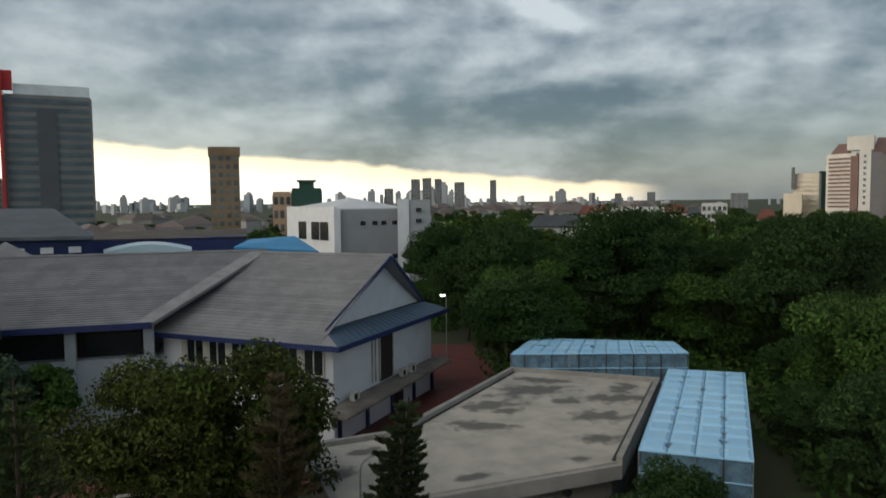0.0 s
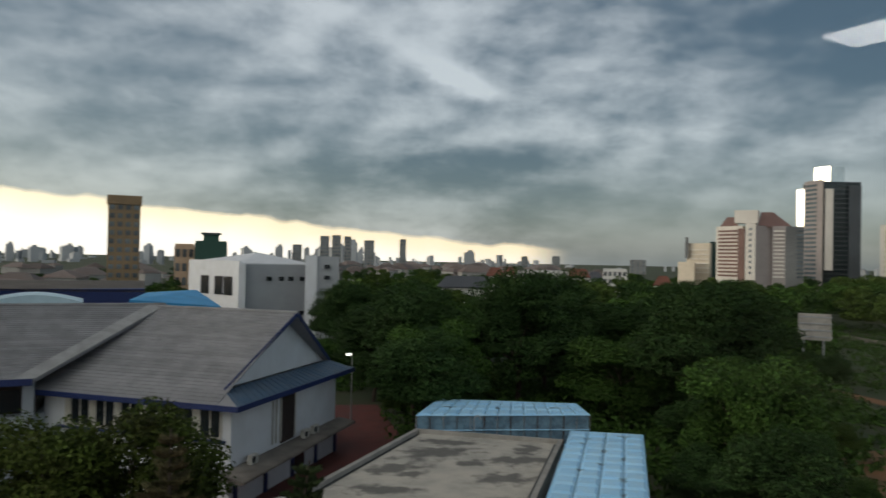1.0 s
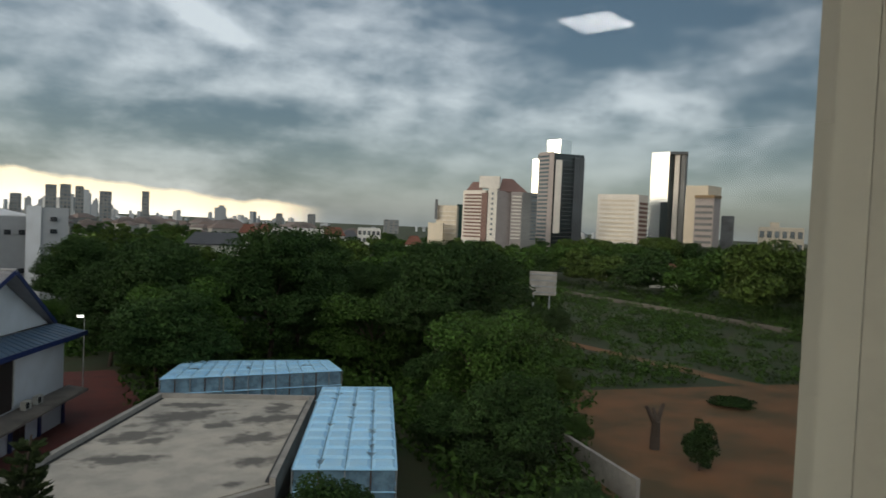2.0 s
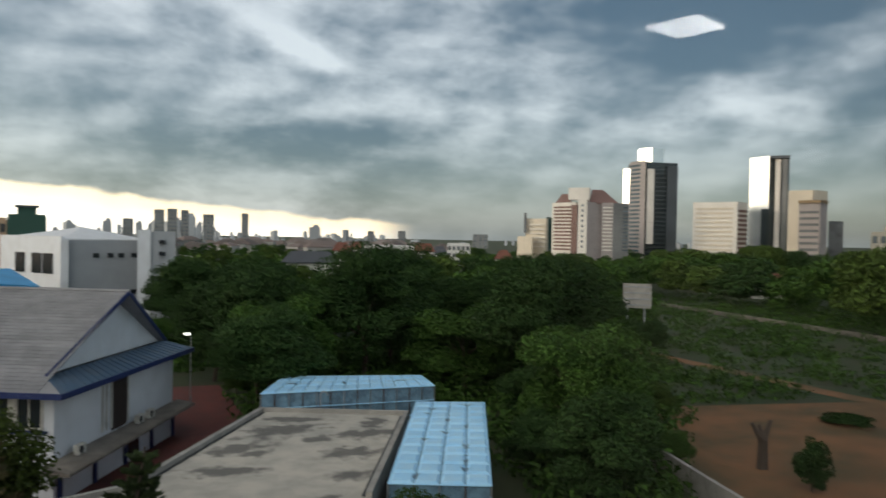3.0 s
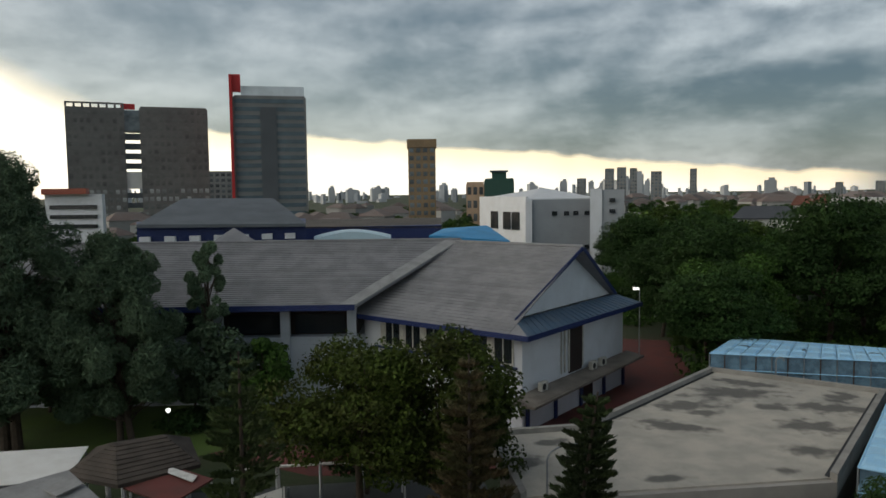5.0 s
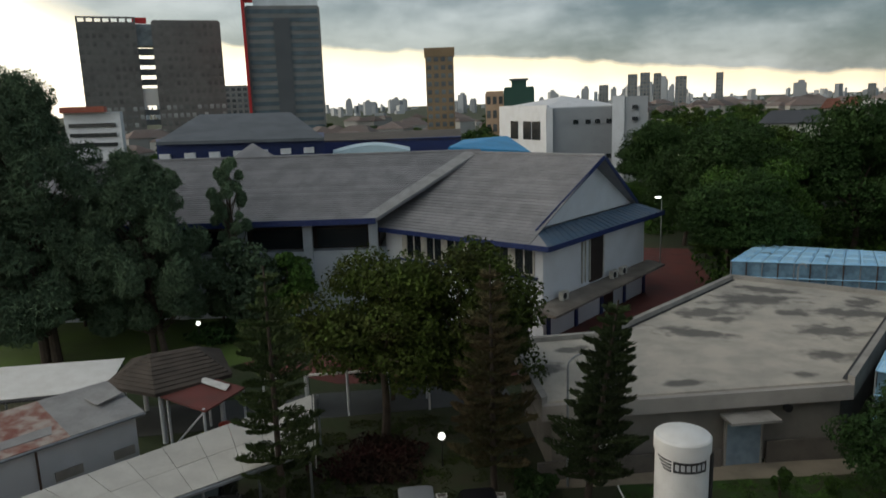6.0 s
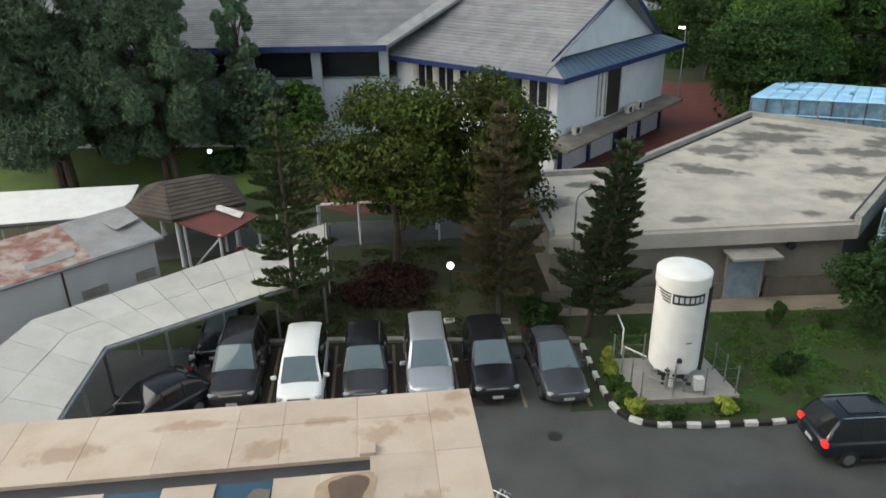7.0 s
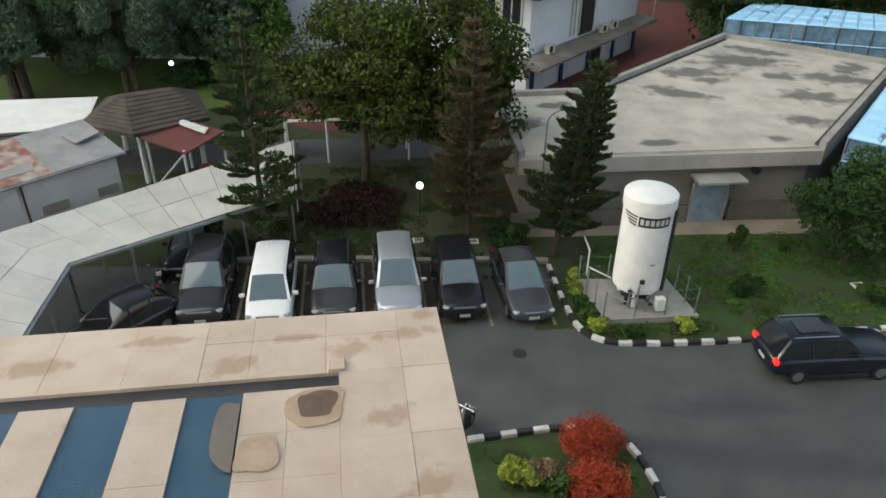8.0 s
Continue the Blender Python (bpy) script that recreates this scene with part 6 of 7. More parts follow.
for a in (30, 150, 270):
    x, y = .68 * math.cos(radians(a)), .68 * math.sin(radians(a))
    lg = part("leg", tube(B(), (x, y, 0), (x, y, .75), .09, n=10), WHITEMETAL, tank)
    part("foot_plate", box(B(), (x, y, .015), (.32, .32, .03)), STEEL, lg)
for (a_, b_, r_) in (((-.2, -.95, .15), (-.2, -.95, 1.0), .03), ((.1, -.98, .1), (.1, -.98, 1.1), .04), ((-.2, -.95, .55), (.6, -1.0, .55), .03), ((.45, -1.0, .1), (.45, -1.0, .8), .03), ((-.9, -.5, .2), (-.2, -.95, .35), .03), ((.6, -1.0, .3), (1.1, -.7, .3), .035), ((.1, -.98, 1.1), (.1, -.88, 1.25), .04)):
    part("pipe", tube(B(), a_, b_, r_, n=8), STEEL, tank)
for x, y, z in ((-.2, -1.0, .85), (.1, -1.04, .7), (.45, -1.05, .6), (.6, -1.0, .42)):
    part("valve", lathe(B(), [(.02, z), (.10, z + .02), (.10, z + .05), (.03, z + .07)], 12, (x, y)), BLACKPAINT, tank)
part("control_box", box(B(), (.95, -.85, .45), (.35, .3, .5), 20, bevel=.02), WHITEMETAL, tank)
part("under_pipe", tube(tube(tube(B(), (-.5, -.3, .3), (.5, -.35, .3), .09), (-.3, -.6, .05), (-.3, -.6, .6), .07), (.3, .2, .05), (.3, .2, .65), .1), BLACKPAINT, tank, "dark pipes under the vessel")
part("gauge", tube(B(), (.18, -.93, 1.35), (.18, -1.0, 1.35), .10, n=14), BLACKPAINT, tank)
# pen round the slab
pen = thing("tank_fence", "thin steel fence posts and wires round the tank slab", "fence")
loop = [Vector((*p, 0)) for p in inset(slab_pts, .12)]
for p, q in zip(loop, loop[1:] + loop[:1]):
    n = 3
    for i in range(n):
        e = p.lerp(q, i / n)
        part("post", tube(B(), (e.x, e.y, .28), (e.x, e.y, 1.5), .03, n=7), STEEL, pen)
    for z in (.6, 1.0, 1.42):
        part("wire", tube(B(), p + Vector((0, 0, z)), q + Vector((0, 0, z)), .006, n=4), STEEL, pen)
bent = thing("vent_pipe", "white bent vent pipe on the lawn", "pipe")
for a_, b_ in (((-.7, 26.2, 0), (-.7, 26.2, 1.3)), ((-.7, 26.2, 1.3), (-1.0, 26.9, 1.5)), ((-.7, 26.2, .5), (.3, 25.6, .5))):
    part("pipe", tube(B(), a_, b_, .035, n=8), WHITEMETAL, bent)


# ---- kerbs ----
def kerb_run(name, label, pts, step=0.5, white=KERBWHITE, dark=BLACKPAINT, h=0.2, w=0.2, start=0):
    ob = thing(name, label, "kerb", kind="structure")
    pts = [Vector((*p, 0)) for p in pts]
    dist = [0.0]
    for p, q in zip(pts, pts[1:]):
        dist.append(dist[-1] + (q - p).length)
    def at_(s):
        for k in range(len(pts) - 1):
            if s <= dist[k + 1] or k == len(pts) - 2:
                return pts[k].lerp(pts[k + 1], (s - dist[k]) / (dist[k + 1] - dist[k]))
    n = max(2, int(dist[-1] / step))
    rk = random.Random(len(pts))
    for k in range(n):
        a, b = at_(dist[-1] * k / n), at_(dist[-1] * (k + 1) / n)
        m_ = (a + b) / 2
        part("kerbstone", box(B(), (m_.x, m_.y, h / 2 - .02), ((b - a).length - .015, w, h + rk.uniform(-.012, .012)), math.degrees(math.atan2(b.y - a.y, b.x - a.x)), bevel=.03), white if (k + start) % 2 == 0 else dark, ob)
    return ob


kerb_run("kerb_1", "black and white painted kerb round the tank lawn", [(-2.34, 26.5), (-1.66, 24.67), (-1.22, 23.62), (-.82, 22.75), (-.45, 22.25), (0.0, 21.97), (.63, 21.85), (2.35, 22.3), (4.64, 23.1), (9, 25.0), (16, 27.8)])
kerb_run("kerb_2", "black and white painted kerb round the flower bed", [(-3.3, 15.75), (-.9, 16.95), (0.4, 17.35), (1.3, 17.1), (1.89, 16.4), (2.4, 15.43), (2.7, 14.3), (2.8, 12.5)])
kerb_run("kerb_3", "pale concrete kerb behind the parked cars", [(-17.0, 22.6), (-12.6, 24.1), (-9.8, 24.9), (-7.16, 25.5), (-4.6, 26.4), (-2.4, 26.9)], 1.2, KERBWHITE, CONCRETE, .18, .3)
patch("flower_bed", [(-3.3, 15.6), (-.9, 16.8), (0.4, 17.2), (1.2, 16.95), (1.75, 16.3), (2.25, 15.4), (2.5, 12.3), (-2.0, 11.0)], 0.05, GRASS, "small lawn with shrubs below the podium", "lawn")
LINE = mat("parking_line", (0.30, 0.24, 0.16), 0.85, scale=1.5, fine=20, vary=.3)
for i in range(6):
    x, y = -13.75 + i * 2.28, 20.9 + i * .74
    tagged(part("parking_line", box(B(), (x, y, .017), (4.6, .12, .012), -68), LINE), "worn brown parking line on the asphalt", "marking", kind="structure")


# ---- shrubs ----
def shrub(label, x, y, r, h, material, count, leaf, seed, z=0.05, clumps=12, category="shrub", name="shrub"):
    ob = thing(name, label, category, pose(x, y, z))
    bm = B()
    rg = random.Random(seed)
    for k in range(5):
        limb(bm, (0, 0, -.05), (rg.uniform(-.5, .5) * r, rg.uniform(-.5, .5) * r, h * rg.uniform(.5, .85)), .03, .012, .2, 2, 5, rg)
    part("stems", bm, BARK, ob)
    c = new("leaves", leaf_mesh("leaves", crown_clumps(seed, clumps, r, r, h * .5, h * .5, (.35, .5), -.9), count, leaf, material, seed))
    c.parent = ob
    return ob


shrub("clipped round shrub with red leaves", .40, 16.2, .86, 1.15, LEAFRED, 11000, .045, 71, clumps=110)
shrub("clipped round shrub with red leaves", .72, 14.55, .82, 1.1, LEAFRED, 11000, .045, 72, clumps=110)
shrub("yellow-green croton shrub on the flower bed", -1.5, 14.5, .5, .9, LEAFLIME, 700, .12, 73)
shrub("low green shrub with pinkish tips", -.85, 14.75, .45, .8, leafmat("pink_leaves", (.30, .16, .12), (.10, .16, .05)), 700, .10, 74)
shrub("dark leafy shrub by the red bushes", -.3, 14.2, .45, .9, LEAF, 600, .12, 75)
k_ = 0
for x, y, r, h, m_ in ((-1.3, 25.4, .35, .7, LEAFLIME), (-1.0, 24.5, .35, .75, LEAFLIME), (-.75, 23.6, .3, .7, LEAF), (-.3, 22.9, .4, .8, LEAF), (.2, 22.4, .4, .7, LEAFLIME), (.8, 22.3, .35, .55, LEAF), (1.4, 22.5, .4, .6, LEAF), (3.1, 23.3, .4, .65, LEAFLIME), (3.5, 23.5, .3, .5, LEAF)):
    shrub("leafy border shrub behind the painted kerb", x, y, r, h, m_, 420, .12, 80 + k_, clumps=8)
    k_ += 1
shrub("dark sprawling shrub on the lawn", 5.6, 26.6, .6, .95, LEAFDARK, 1500, .11, 95)
shrub("young leafy shrub on the lawn", 5.4, 30.0, .42, 1.5, LEAF, 380, .14, 96, clumps=7)
shrub("small shrub on the lawn", 7.6, 30.8, .35, .7, LEAF, 400, .14, 97)
shrub("dark green low shrub on the lawn", 10.5, 27.5, .6, .8, LEAF, 600, .15, 93)
shrub("round dark red hedge under the tree", -12.4, 28.9, 2.3, .75, leafmat("maroon_leaves", (.055, .02, .018), (.03, .022, .014)), 3600, .14, 98, clumps=40, category="hedge", name="hedge")
shrub("dark bush at the edge of the lawn", -4.4, 28.0, .9, 1.1, LEAFDARK, 1300, .16, 99)
shrub("yellow-leaved bush by the shelter", -20.7, 28.5, .5, .9, LEAFLIME, 600, .14, 100)
shrub("long low dark hedge before the hall", -29.8, 44.3, 2.2, 1.1, LEAFDARK, 1800, .22, 101, clumps=24, category="hedge", name="hedge")

# grass tufts, uneven over the lawns
def tufts(name, label, pts, n, material, seed, size=.07):
    rg = np.random.default_rng(seed)
    lo, hi = np.min(pts, 0), np.max(pts, 0)
    out_ = []
    while len(out_) < n:
        x, y = rg.uniform(lo, hi)
        inside = False
        for (x0, y0), (x1, y1) in zip(pts, pts[1:] + pts[:1]):
            if (y0 > y) != (y1 > y) and x < (x1 - x0) * (y - y0) / (y1 - y0) + x0:
                inside = not inside
        if inside and noise.noise((x * .55, y * .55, seed)) > -.12 + rg.uniform(-.2, .2):
            r_ = rg.uniform(.12, .4)
            out_.append(((x, y, .04), (r_, r_, rg.uniform(.04, .11))))
    tagged(new(name, leaf_mesh(name, out_, n * 26, size, material, seed, .1, 2.4)), label, "grass", kind="stuff")


TUFT = leafmat("grass_blades", (0.080, 0.165, 0.030), (0.062, 0.105, 0.028))
tufts("grass_tufts", "uneven tufts of lawn grass round the gas tank", [(-1.4, 25.4), (-.2, 22.4), (4.8, 23.7), (20, 29.2), (19, 37), (9.4, 33.0), (-1.0, 29.2)], 1000, TUFT, 5)
tufts("grass_tufts", "uneven tufts of grass on the flower bed", [(-3.0, 15.4), (.4, 16.9), (1.5, 16.3), (2.3, 12.5), (-2.0, 11.2)], 260, TUFT, 6, .05)
tufts("grass_tufts", "thin worn grass under the trees", [(-16.0, 23.2), (-2.6, 27.2), (-4.6, 29.2), (-7.6, 36.4), (-16.0, 32.6), (-18.6, 29)], 500, leafmat("worn_grass", (0.062, 0.092, 0.024), (0.058, 0.058, 0.024)), 7)
# small concrete drain covers set in the grass
for x, y in ((-8.3, 27.0), (-5.9, 27.6), (10.2, 28.6)):
    dc = thing("drain_cover", "small square concrete drain cover in the grass", "drain cover", pose(x, y, .03, 0, 0, G))
    part("rim", box(B(), (0, 0, .03), (.5, .36, .08), bevel=.01), KERBWHITE, dc)
    part("lid", box(B(), (0, 0, .075), (.36, .22, .02)), PLINTH, dc)

# ---- covered walkway ----
walkway = thing("covered_walkway", "covered walkway with weathered white roof sheets on steel posts", "walkway roof")
CZ = 2.6
LO = [Vector((-16.3, 12.0, CZ)), Vector((-18.57, 17.8, CZ)), Vector((-13.3, 25.3, CZ))]
UP = [Vector((-20.6, 11.0, CZ + .5)), Vector((-21.9, 18.0, CZ + .5)), Vector((-15.5, 29.7, CZ + .35))]
for s in range(2):
    n = (5, 9)[s]
    for i in range(n):
        for g0_, g1_ in ((0, .5), (.5, 1)):
            c = [LO[s].lerp(LO[s + 1], f).lerp(UP[s].lerp(UP[s + 1], f), g_) for f, g_ in ((i / n, g0_), ((i + 1) / n, g0_), ((i + 1) / n, g1_), (i / n, g1_))]
            m_ = sum(c, Vector()) / 4
            part("roof_sheet", slab(B(), [m_ + (p - m_) * .985 + Vector((0, 0, random.uniform(-.012, .012))) for p in c], .04), FIBRE, walkway)
    part("beam", tube(B(), LO[s] - Vector((0, 0, .14)), LO[s + 1] - Vector((0, 0, .14)), .09, n=6), STEEL, walkway)
    for i in range((3, 4)[s] + 1):
        p = LO[s].lerp(LO[s + 1], i / (3, 4)[s]) + Vector((-.25, .1, 0))
        part("post", tube(B(), (p.x, p.y, 0), (p.x, p.y, CZ - .1), .06, n=8), STEEL, walkway)
        q = UP[s].lerp(UP[s + 1], i / (3, 4)[s]) * 1.0
        part("post", tube(B(), (q.x + .3, q.y, 0), (q.x + .3, q.y, CZ + .35), .06, n=8), STEEL, walkway)
board("end_sheet", LO[2] + Vector((.05, .05, .02)), UP[2] + Vector((.05, .05, .02)), 1.0, .05, FIBRE, walkway)

# ---- sheds by the walkway ----
shed = thing("shed", "white-walled shed with a patched rusty roof", "shed")
ax = Vector((-.45, -.893, 0))
s0_, s1_, s2_ = Vector((-21.26, 25.04, 3.6)), Vector((-24.84, 26.99, 4.0)), Vector((-23.6, 20.4, 3.6))
end0, end1 = s0_ + ax * 14, s1_ + ax * 14
part("wall", prism(B(), [q.xy for q in (s0_ + ax * .3 + Vector((-.25, .1, 0)), end0 + Vector((-.25, .1, 0)), end1 + Vector((.3, 0, 0)), s1_ + ax * .3 + Vector((.3, -.1, 0)))], 0, 3.5), WHITEWALL, shed)
for i in range(9):
    a, b = s0_ + ax * (14 * i / 9), s0_ + ax * (14 * (i + 1) / 9)
    c, d = s1_ + ax * (14 * (i + 1) / 9), s1_ + ax * (14 * i / 9)
    part("roof_sheet", slab(B(), [p + Vector((0, 0, .01 * (i % 2))) for p in (a, b, c, d)], .05), (VERGE, VERGE, RUSTROOF, RUSTROOF, RUSTROOF, VERGE, RUSTROOF, RUSTROOF, VERGE)[i], shed)
part("loose_sheet", slab(B(), [s1_ + ax * .3 + Vector((.9, -.4, .05)), s1_ + ax * 1.6 + Vector((1.2, -.6, .0)), s1_ + ax * 1.4 + Vector((2.2, -1.2, -.05)), s1_ + ax * .2 + Vector((1.9, -1.0, .0))], .05), VERGE, shed)
part("gutter", tube(B(), s0_ + Vector((.05, 0, -.08)), end0 + Vector((.05, 0, -.08)), .07, n=6), STEEL, shed)
part("downpipe", tube(B(), s0_ + ax * 4.4 + Vector((-.1, 0, 0)), s0_ + ax * 4.4 + Vector((-.1, 0, -3.4)), .05, n=6), RUST, shed)
part("vent_grille", box(B(), (s0_.x + ax.x * 3.2 - .2, s0_.y + ax.y * 3.2, 2.0), (.06, 1.1, .4), -26.7), CONCRETE, shed)
part("vent_grille", box(B(), (s0_.x + ax.x * .9 - .2, s0_.y + ax.y * .9, 2.0), (.06, .9, .4), -26.7), CONCRETE, shed)
part("red_patch", slab(B(), [s0_ + ax * 3.6 + Vector((-.6, .3, .09)), s0_ + ax * 5.6 + Vector((-.6, .3, .09)), s0_ + ax * 5.4 + Vector((-1.2, .65, .15)), s0_ + ax * 3.4 + Vector((-1.2, .65, .15))], .02), VERGE, shed)

ob = thing("white_roof_shelter", "long low shelter with a bright white metal roof", "shelter")
w0, w1, w2, w3 = Vector((-27.9, 31.8, 3.2)), Vector((-26.2, 28.4, 2.9)), Vector((-36.5, 23.0, 2.9)), Vector((-39.5, 26.7, 3.2))
for i in range(12):
    part("roof_sheet", slab(B(), [w1.lerp(w2, i / 12), w1.lerp(w2, (i + 1) / 12), w0.lerp(w3, (i + 1) / 12), w0.lerp(w3, i / 12)], .04), WHITEMETAL, ob)
    if i % 3 == 0:
        for p in (w1.lerp(w2, i / 12), w0.lerp(w3, i / 12)):
            part("post", tube(B(), (p.x - .2, p.y, 0), (p.x - .2, p.y, 2.9), .06, n=7), STEEL, ob)
part("fascia", tube(B(), w1 - Vector((0, 0, .15)), w2 - Vector((0, 0, .15)), .1, n=5), GUTTER, ob)

ob = thing("shingle_shelter", "open shelter with a dark shingled roof on pale posts", "shelter")
rim_ = [Vector((-26.7, 28.7, 2.9)), Vector((-23.2, 28.2, 2.9)), Vector((-20.9, 31.4, 2.9)), Vector((-23.9, 34.9, 2.9)), Vector((-27.9, 32.4, 2.9))]
r0_, r1_ = Vector((-25.2, 30.6, 4.0)), Vector((-23.6, 32.2, 4.0))
for q in ([rim_[0], rim_[1], r0_], [rim_[1], rim_[2], r1_, r0_], [rim_[2], rim_[3], r1_], [rim_[3], rim_[4], r0_, r1_], [rim_[4], rim_[0], r0_]):
    sl_ = part("roof_slope", slab(B(), q, .14), THATCH, ob)
    courses(sl_, q[0], q[1], q[2], q[-1], 9, THATCH, "shingle_course")
for p in rim_:
    q = p.lerp((r0_ + r1_) / 2, .22)
    part("post", tube(B(), (q.x, q.y, 0), (q.x, q.y, 2.95), .14, n=10), WHITEWALL, ob)
ob = thing("red_roof_porch", "small porch with a worn red sheet roof", "porch")
pr = [Vector((-23.1, 28.4, 2.75)), Vector((-20.0, 27.6, 2.6)), Vector((-19.5, 30.3, 2.75)), Vector((-22.6, 31.0, 3.0))]
part("roof_sheet", slab(B(), pr, .08), REDROOF, ob)
part("patch", slab(B(), [pr[3].lerp(pr[2], .2) + Vector((.2, -.9, .05)), pr[3].lerp(pr[2], .8) + Vector((0, -.9, .05)), pr[3].lerp(pr[2], .75) + Vector((0, -.3, .08)), pr[3].lerp(pr[2], .1) + Vector((.2, -.4, .08))], .03), KERBWHITE, ob)
for p in pr:
    part("post", tube(B(), (p.x + (-.2 if p.x > -21.5 else .3), p.y + .15, 0), (p.x + (-.2 if p.x > -21.5 else .3), p.y + .15, 2.65), .07, n=8), WHITEWALL, ob)
part("brace", tube(B(), (-22.3, 27.9, .3), (-20.4, 27.9, 2.3), .05, n=6), WHITEWALL, ob)
bin_ = thing("red_bin", "red cylindrical bin by the porch", "bin", pose(-20.6, 29.9, 0))
part("drum", lathe(B(), [(.26, 0), (.28, .05), (.30, .8), (.31, .84)], 18), mat("red_plastic", (.5, .06, .03), .5), bin_)
part("lid", lathe(B(), [(.32, .84), (.31, .9), (.1, .98), (.04, 1.0)], 18), mat("dark_red_plastic", (.35, .04, .02), .5), bin_)
pot = thing("planter_edge", "low white edging round a dirt bed", "edging")
for a_, b_ in (((-21.6, 26.4), (-20.5, 26.9)), ((-20.5, 26.9), (-19.6, 26.0))):
    part("edge", box(B(), ((a_[0] + b_[0]) / 2, (a_[1] + b_[1]) / 2, .12), (math.dist(a_, b_), .18, .26), math.degrees(math.atan2(b_[1] - a_[1], b_[0] - a_[0])), bevel=.02), KERBWHITE, pot)
ob = thing("red_roof_walkway", "low walkway with a red sheet roof behind the trees", "walkway roof")
for i in range(5):
    a, b = Vector((-19.6, 32.2, 2.6)).lerp(Vector((-9.4, 36.4, 2.6)), i / 5), Vector((-19.6, 32.2, 2.6)).lerp(Vector((-9.4, 36.4, 2.6)), (i + 1) / 5)
    o_ = Vector((-.6, 1.4, .22))
    part("roof_sheet", slab(B(), [a, b, b + o_, a + o_], .05), REDROOF, ob)
    for p in (a, b + o_):
        part("post", tube(B(), (p.x, p.y, 0), (p.x, p.y, 2.65), .06, n=7), WHITEWALL, ob)
part("fascia", tube(B(), (-19.6, 32.18, 2.5), (-9.4, 36.38, 2.5), .08, n=5), KERBWHITE, ob)

# ---- lamps and small things outside ----
GLOBE = glow("lit_globe", (1.0, 0.96, 0.88), 3.0)


def garden_lamp(x, y, z, r=.17, label="white globe garden lamp on a slim post"):
    ob = thing("garden_lamp", label, "lamp", pose(x, y, 0))
    part("post", tube(B(), (0, 0, 0), (0, 0, z - r), .04, .03, n=8), BLACKPAINT, ob)
    part("collar", tube(B(), (0, 0, z - r - .05), (0, 0, z - r + .02), .08, n=10), BLACKPAINT, ob)
    bm = B()
    bmesh.ops.create_uvsphere(bm, u_segments=20, v_segments=12, radius=r, matrix=pose(0, 0, z))
    part("globe", bm, GLOBE, ob, smooth=True)


garden_lamp(-9.0, 29.6, 1.5)
garden_lamp(-31.0, 43.0, 1.6, .16)


def street_lamp(x, y, z, reach, heading, label, lit=True):
    ob = thing("street_lamp", label, "street lamp", pose(x, y, 0, 0, 0, heading))
    bm = B()
    tube(bm, (0, 0, 0), (0, 0, z - .6), .06, .045, 9)
    last = Vector((0, 0, z - .6))
    for i in range(1, 6):
        p = Vector((reach * (1 - math.cos(i * .314)), 0, z - .6 + .6 * math.sin(i * .314)))
        tube(bm, last, p, .04, .035, 7)
        last = p
    part("pole", bm, STEEL, ob)
    part("head", box(B(), (reach + .18, 0, z - .02), (.5, .2, .1), bevel=.03), STEEL, ob)
    part("lens", box(B(), (reach + .18, 0, z - .12), (.5, .34, .2) if lit else (.4, .15, .06), bevel=.02), GLOBE if lit else FIBRE, ob)


street_lamp(-3.2, 29.0, 6.1, .9, 20, "slim curved street lamp by the flat-roofed building", False)
street_lamp(1.0, 74.4, 6.8, .2, 200, "lit street lamp among the trees")
street_lamp(8.6, 63.2, 5.75, .2, 200, "lit street lamp behind the water tank")


def ac_unit(p, rz, group="outdoor units"):
    ob = thing("air_conditioner", "pale outdoor air-conditioning unit on the ledge", "air conditioner", pose(p.x, p.y, p.z, 0, 0, rz), group)
    part("case", box(B(), (0, 0, .32), (.85, .35, .6), bevel=.02), CREAM, ob)
    part("fan_grille", tube(B(), (-.12, -.17, .32), (-.12, -.19, .32), .23, n=18), BLACK, ob)
    for x in (-.3, .3):
        part("foot", box(B(), (x, 0, .01), (.08, .4, .04)), STEEL, ob)


for x in (2.9, 10.4, 12.0):
    ac_unit(hp(x, .55, 2.73), UA)
pipe = thing("swan_neck_pipe", "grey swan-neck vent pipe on the roof edge", "pipe", pose(9.7, 52.6, FZ + .1))
bm = B()
tube(bm, (0, 0, -.3), (0, 0, .9), .06)
last = Vector((0, 0, .9))
for i in range(1, 7):
    p = Vector((.25 - .25 * math.cos(i * .52), 0, .9 + .25 * math.sin(i * .52)))
    tube(bm, last, p, .06)
    last = p
part("tube", bm, STEEL, pipe)
mh = tagged(part("manhole_cover", tube(B(), (-2.5, 20.4, 0), (-2.5, 20.4, .02), .26, n=20), BLACKPAINT), "dark round manhole cover in the asphalt", "manhole cover")

# ---- the field and beyond ----
fork = thing("bare_tree", "bare forked tree stump on the dirt field", "tree", pose(40.2, 41.6, 0))
bm = B()
rg = random.Random(2)
limb(bm, (0, 0, -.1), (0, 0, 2.2), .40, .34, .1, 4, 9, rg)
for e in ((-.9, .2, 3.4), (.8, .1, 3.5), (.1, .5, 3.1)):
    limb(bm, (0, 0, 2.0), e, .27, .12, .2, 3, 7, rg)
part("trunk", bm, BARK, fork)
sign = thing("billboard", "pale grey billboard seen from behind among the trees", "billboard")
a_, b_ = Vector(pol(33.9, 120)), Vector(pol(36.0, 120))
m_ = (a_ + b_) / 2
rz_ = math.degrees(math.atan2((b_ - a_).y, (b_ - a_).x))
zlo, zhi = zat(-5.1, 120), zat(-3.25, 120)
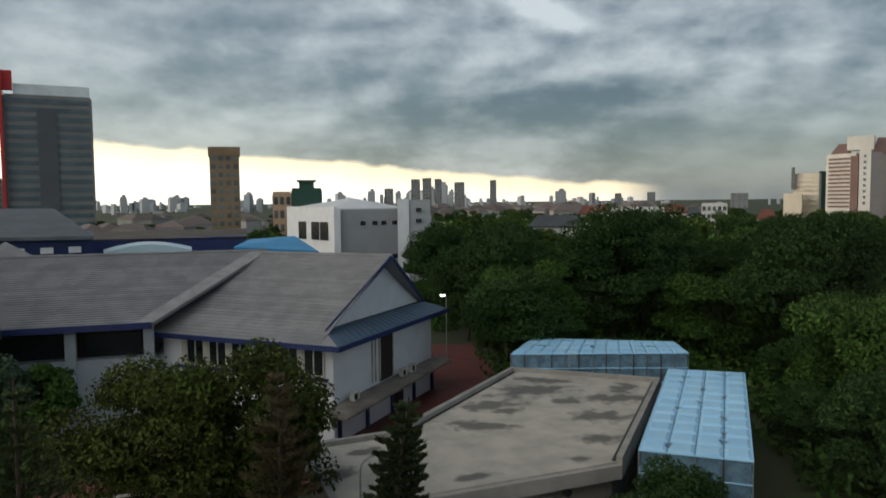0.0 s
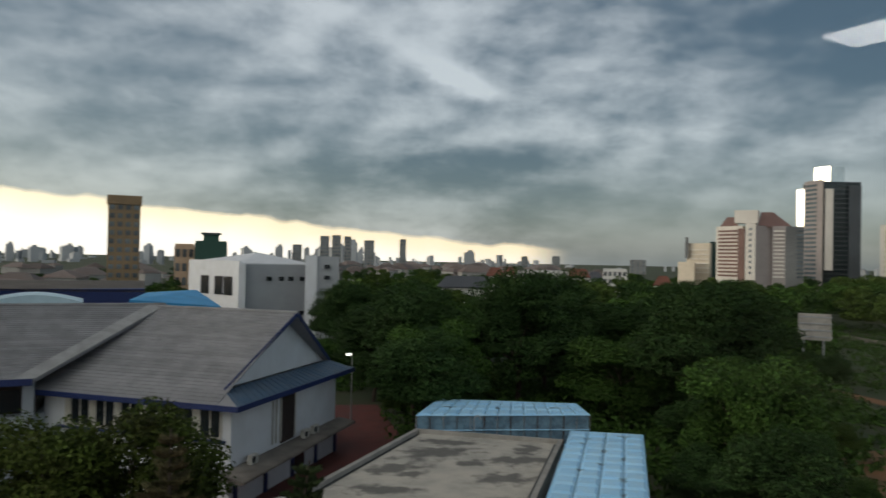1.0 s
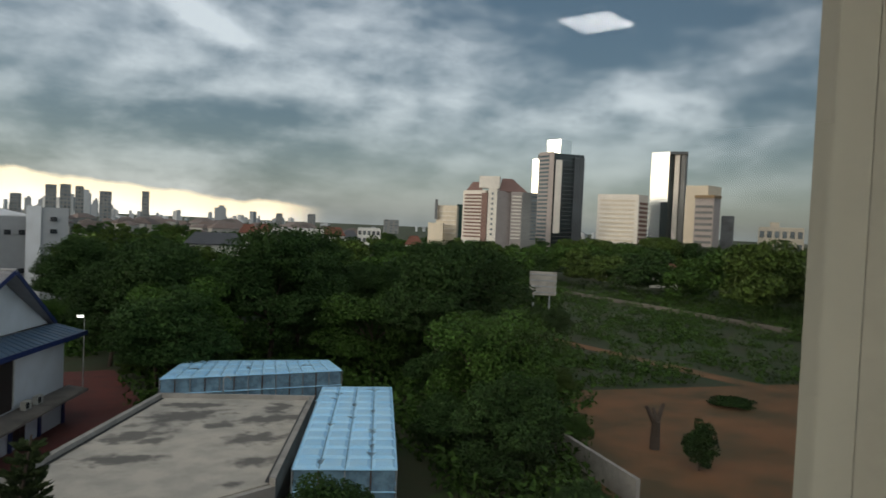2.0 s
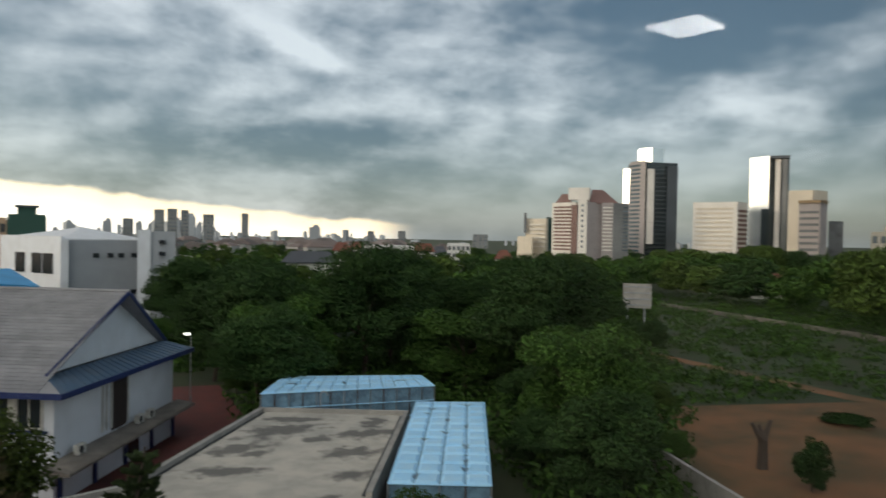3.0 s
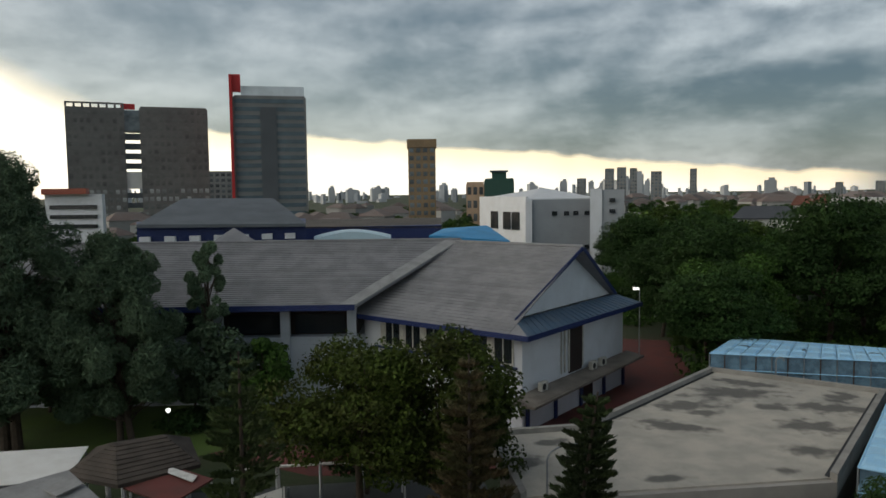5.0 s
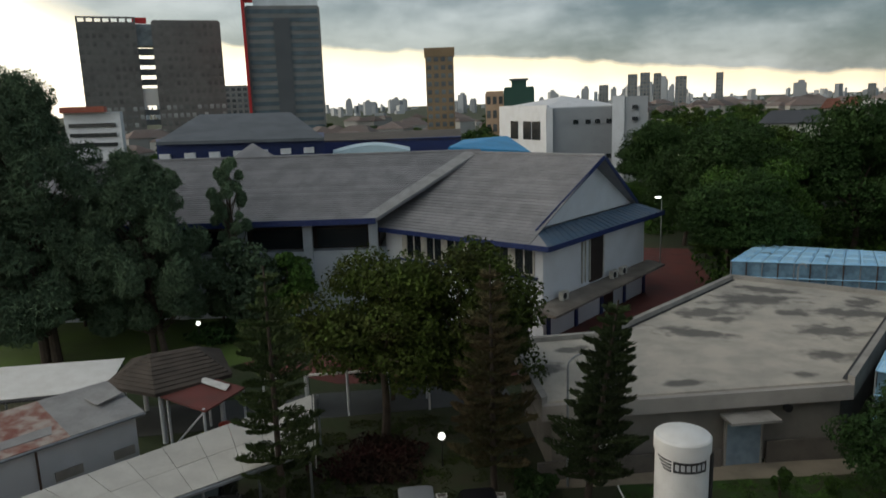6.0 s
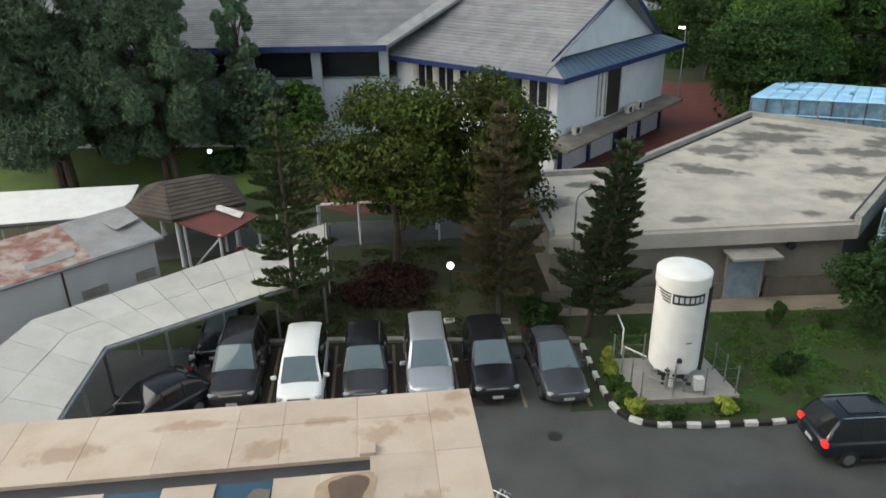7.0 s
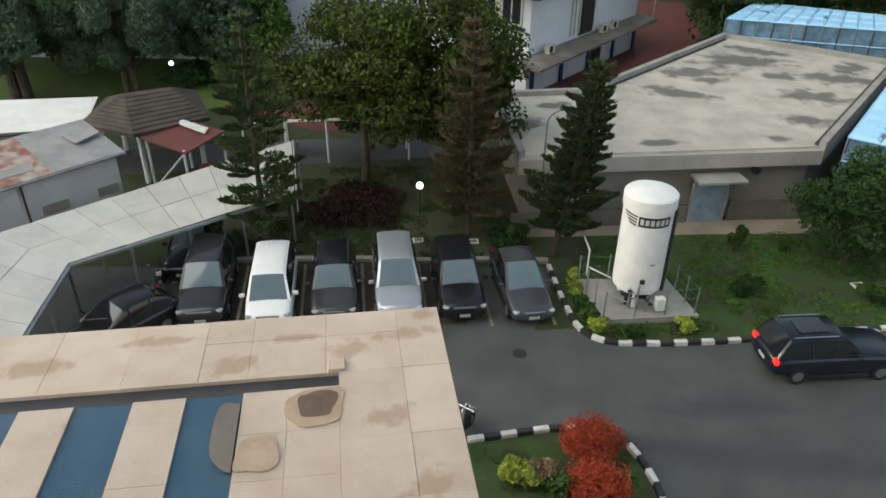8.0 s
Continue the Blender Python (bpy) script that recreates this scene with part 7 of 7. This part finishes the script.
part("board", box(B(), (m_.x, m_.y, (zlo + zhi) / 2), ((b_ - a_).length, .25, zhi - zlo), rz_), CONCRETE, sign)
for i in range(4):
    part("batten", box(B(), (m_.x, m_.y - .2, zlo + (i + .5) * (zhi - zlo) / 4), ((b_ - a_).length, .12, .16), rz_), STEEL, sign)
for p in (a_.lerp(b_, .2), a_.lerp(b_, .8)):
    part("post", tube(B(), (p.x, p.y + .25, 0), (p.x, p.y + .25, zlo + .3), .15, n=8), STEEL, sign)
tagged(part("road_wall", prism(B(), [pol(35, 198), pol(38, 187), pol(45, 162), pol(54, 140), pol(54, 140.6), pol(45, 162.6), pol(38, 187.6), pol(35, 198.6)], 0, .9), PLINTH), "low pale wall along a far road", "wall", kind="structure")

tagged(part("boundary_wall", prism(B(), [(33.2, 49), (30.6, 33), (30.9, 33), (33.5, 49)], 0, 1.7), CONCRETE), "weathered concrete boundary wall by the field", "wall", kind="structure")
street_lamp(29.5, 43.5, 5.2, .8, 30, "slim unlit street lamp by the boundary wall", False)
shrub("conical dark green shrub on the field", 39.6, 36.6, 1.05, 3.6, LEAFDARK, 5000, .14, 120, clumps=40)
shrub("brushwood heap on the dirt field", 58, 50, 2.2, .8, LEAFDARK, 2600, .16, 121, clumps=30)

# undergrowth: low bushes over the wood's floor and the field's edge
rng = np.random.default_rng(77)
cl = []
while len(cl) < 1900:
    a, r = radians(rng.uniform(-2, 62)), 36 + 190 * rng.uniform(0, 1) ** 1.4
    x, y = r * math.sin(a), r * math.cos(a)
    if x < 6 + max(0, y - 60) * .03 and y < 90 or (y < 63 and x < 22.5) or (27 < x < 118 and 18 < y < 59 - max(0, x - 44) * .16 and x > 28 + (y - 36) * .8):
        continue
    azd = math.degrees(a)
    if azd > 34 and abs(r - (np.interp(azd, (34.5, 41, 47, 54), (113.5, 101, 92.5, 85.5)))) < 4:
        continue
    s = rng.uniform(.8, 2.2) * (1 + r / 260) * (.62 if azd > 36 and r > 80 else 1.0)
    cl.append(((x, y, s * .35), (s * 1.2, s * 1.2, s * .75)))
u = new("undergrowth", leaf_mesh("undergrowth", cl, 170000, .36, LEAF, 78))
tagged(u, "dense dark undergrowth and bushes", "undergrowth", kind="stuff")

# ---- the room behind the window ----
def rp(x, y, z):
    """A place in the room: x along the window, y outwards, z up."""
    return Vector((*(E1 * x + E2 * y), z))


def rbox(name, x0, x1, y0, y1, z0, z1, material, label="", category="", kind="structure", parent=None):
    c = rp((x0 + x1) / 2, (y0 + y1) / 2, (z0 + z1) / 2)
    o = part(name, box(B(), tuple(c), (x1 - x0, y1 - y0, z1 - z0), G), material, parent)
    return tagged(o, label, category, kind=kind if not parent else "") if label else o


INNER = mat("inner_wall", (0.36, 0.37, 0.33), 0.8, scale=1, fine=20, vary=.1)
WY = 0.5
rbox("wall_below_window", -14, 20, WY - .12, WY + .18, 0, 15.25, WHITEWALL, "pale outer wall below the window", "wall")
rbox("wall_above_window", -14, 20, WY - .12, WY + .18, 17.68, 21, WHITEWALL, "pale outer wall above the window", "wall")
rbox("wall_beside_window", 2.66, 20, WY - .12, WY + .18, 15.25, 17.68, INNER, "pale grey-green wall beside the window", "wall")
rbox("wall_left_of_window", -14, -3.2, WY - .12, WY + .18, 15.25, 17.68, INNER, "pale grey-green wall at the window's end", "wall")
rbox("floor", -5, 8, -6, WY - .12, 14.7, 14.95, CONCRETE, "grey floor of the dim room", "floor")
rbox("ceiling", -5, 8, -6, WY - .12, 17.7, 17.9, WHITEWALL, "white ceiling of the dim room", "ceiling")
rbox("wall_back", -5, 8, -6.2, -6, 14.7, 17.9, INNER, "dim back wall of the room", "wall")
rbox("wall_room_west", -5.2, -5, -6.2, WY - .12, 14.7, 17.9, INNER, "dim side wall of the room", "wall")
rbox("wall_room_east", 8, 8.2, -6.2, WY - .12, 14.7, 17.9, INNER, "dim side wall of the room", "wall")
pane = rbox("window_1", -3.2, 2.66, WY, WY + .006, 15.25, 17.68, clear_glass("window_glass"), "large clear window pane", "window")
pane.visible_shadow = False
lampx, lampy = 3.6, 2 * WY - 2.07
cl_ = thing("ceiling_lamp", "square lit ceiling panel lamp in the room", "lamp", Matrix.LocRotScale(rp(lampx, lampy, 17.7), Euler((0, 0, radians(G))), None))
part("frame", box(B(), (0, 0, -.015), (.34, .34, .03)), WHITEMETAL, cl_)
part("diffuser", box(B(), (0, 0, -.035), (.30, .30, .012)), glow("panel_light", (1.0, 0.97, 0.92), 10.0), cl_)
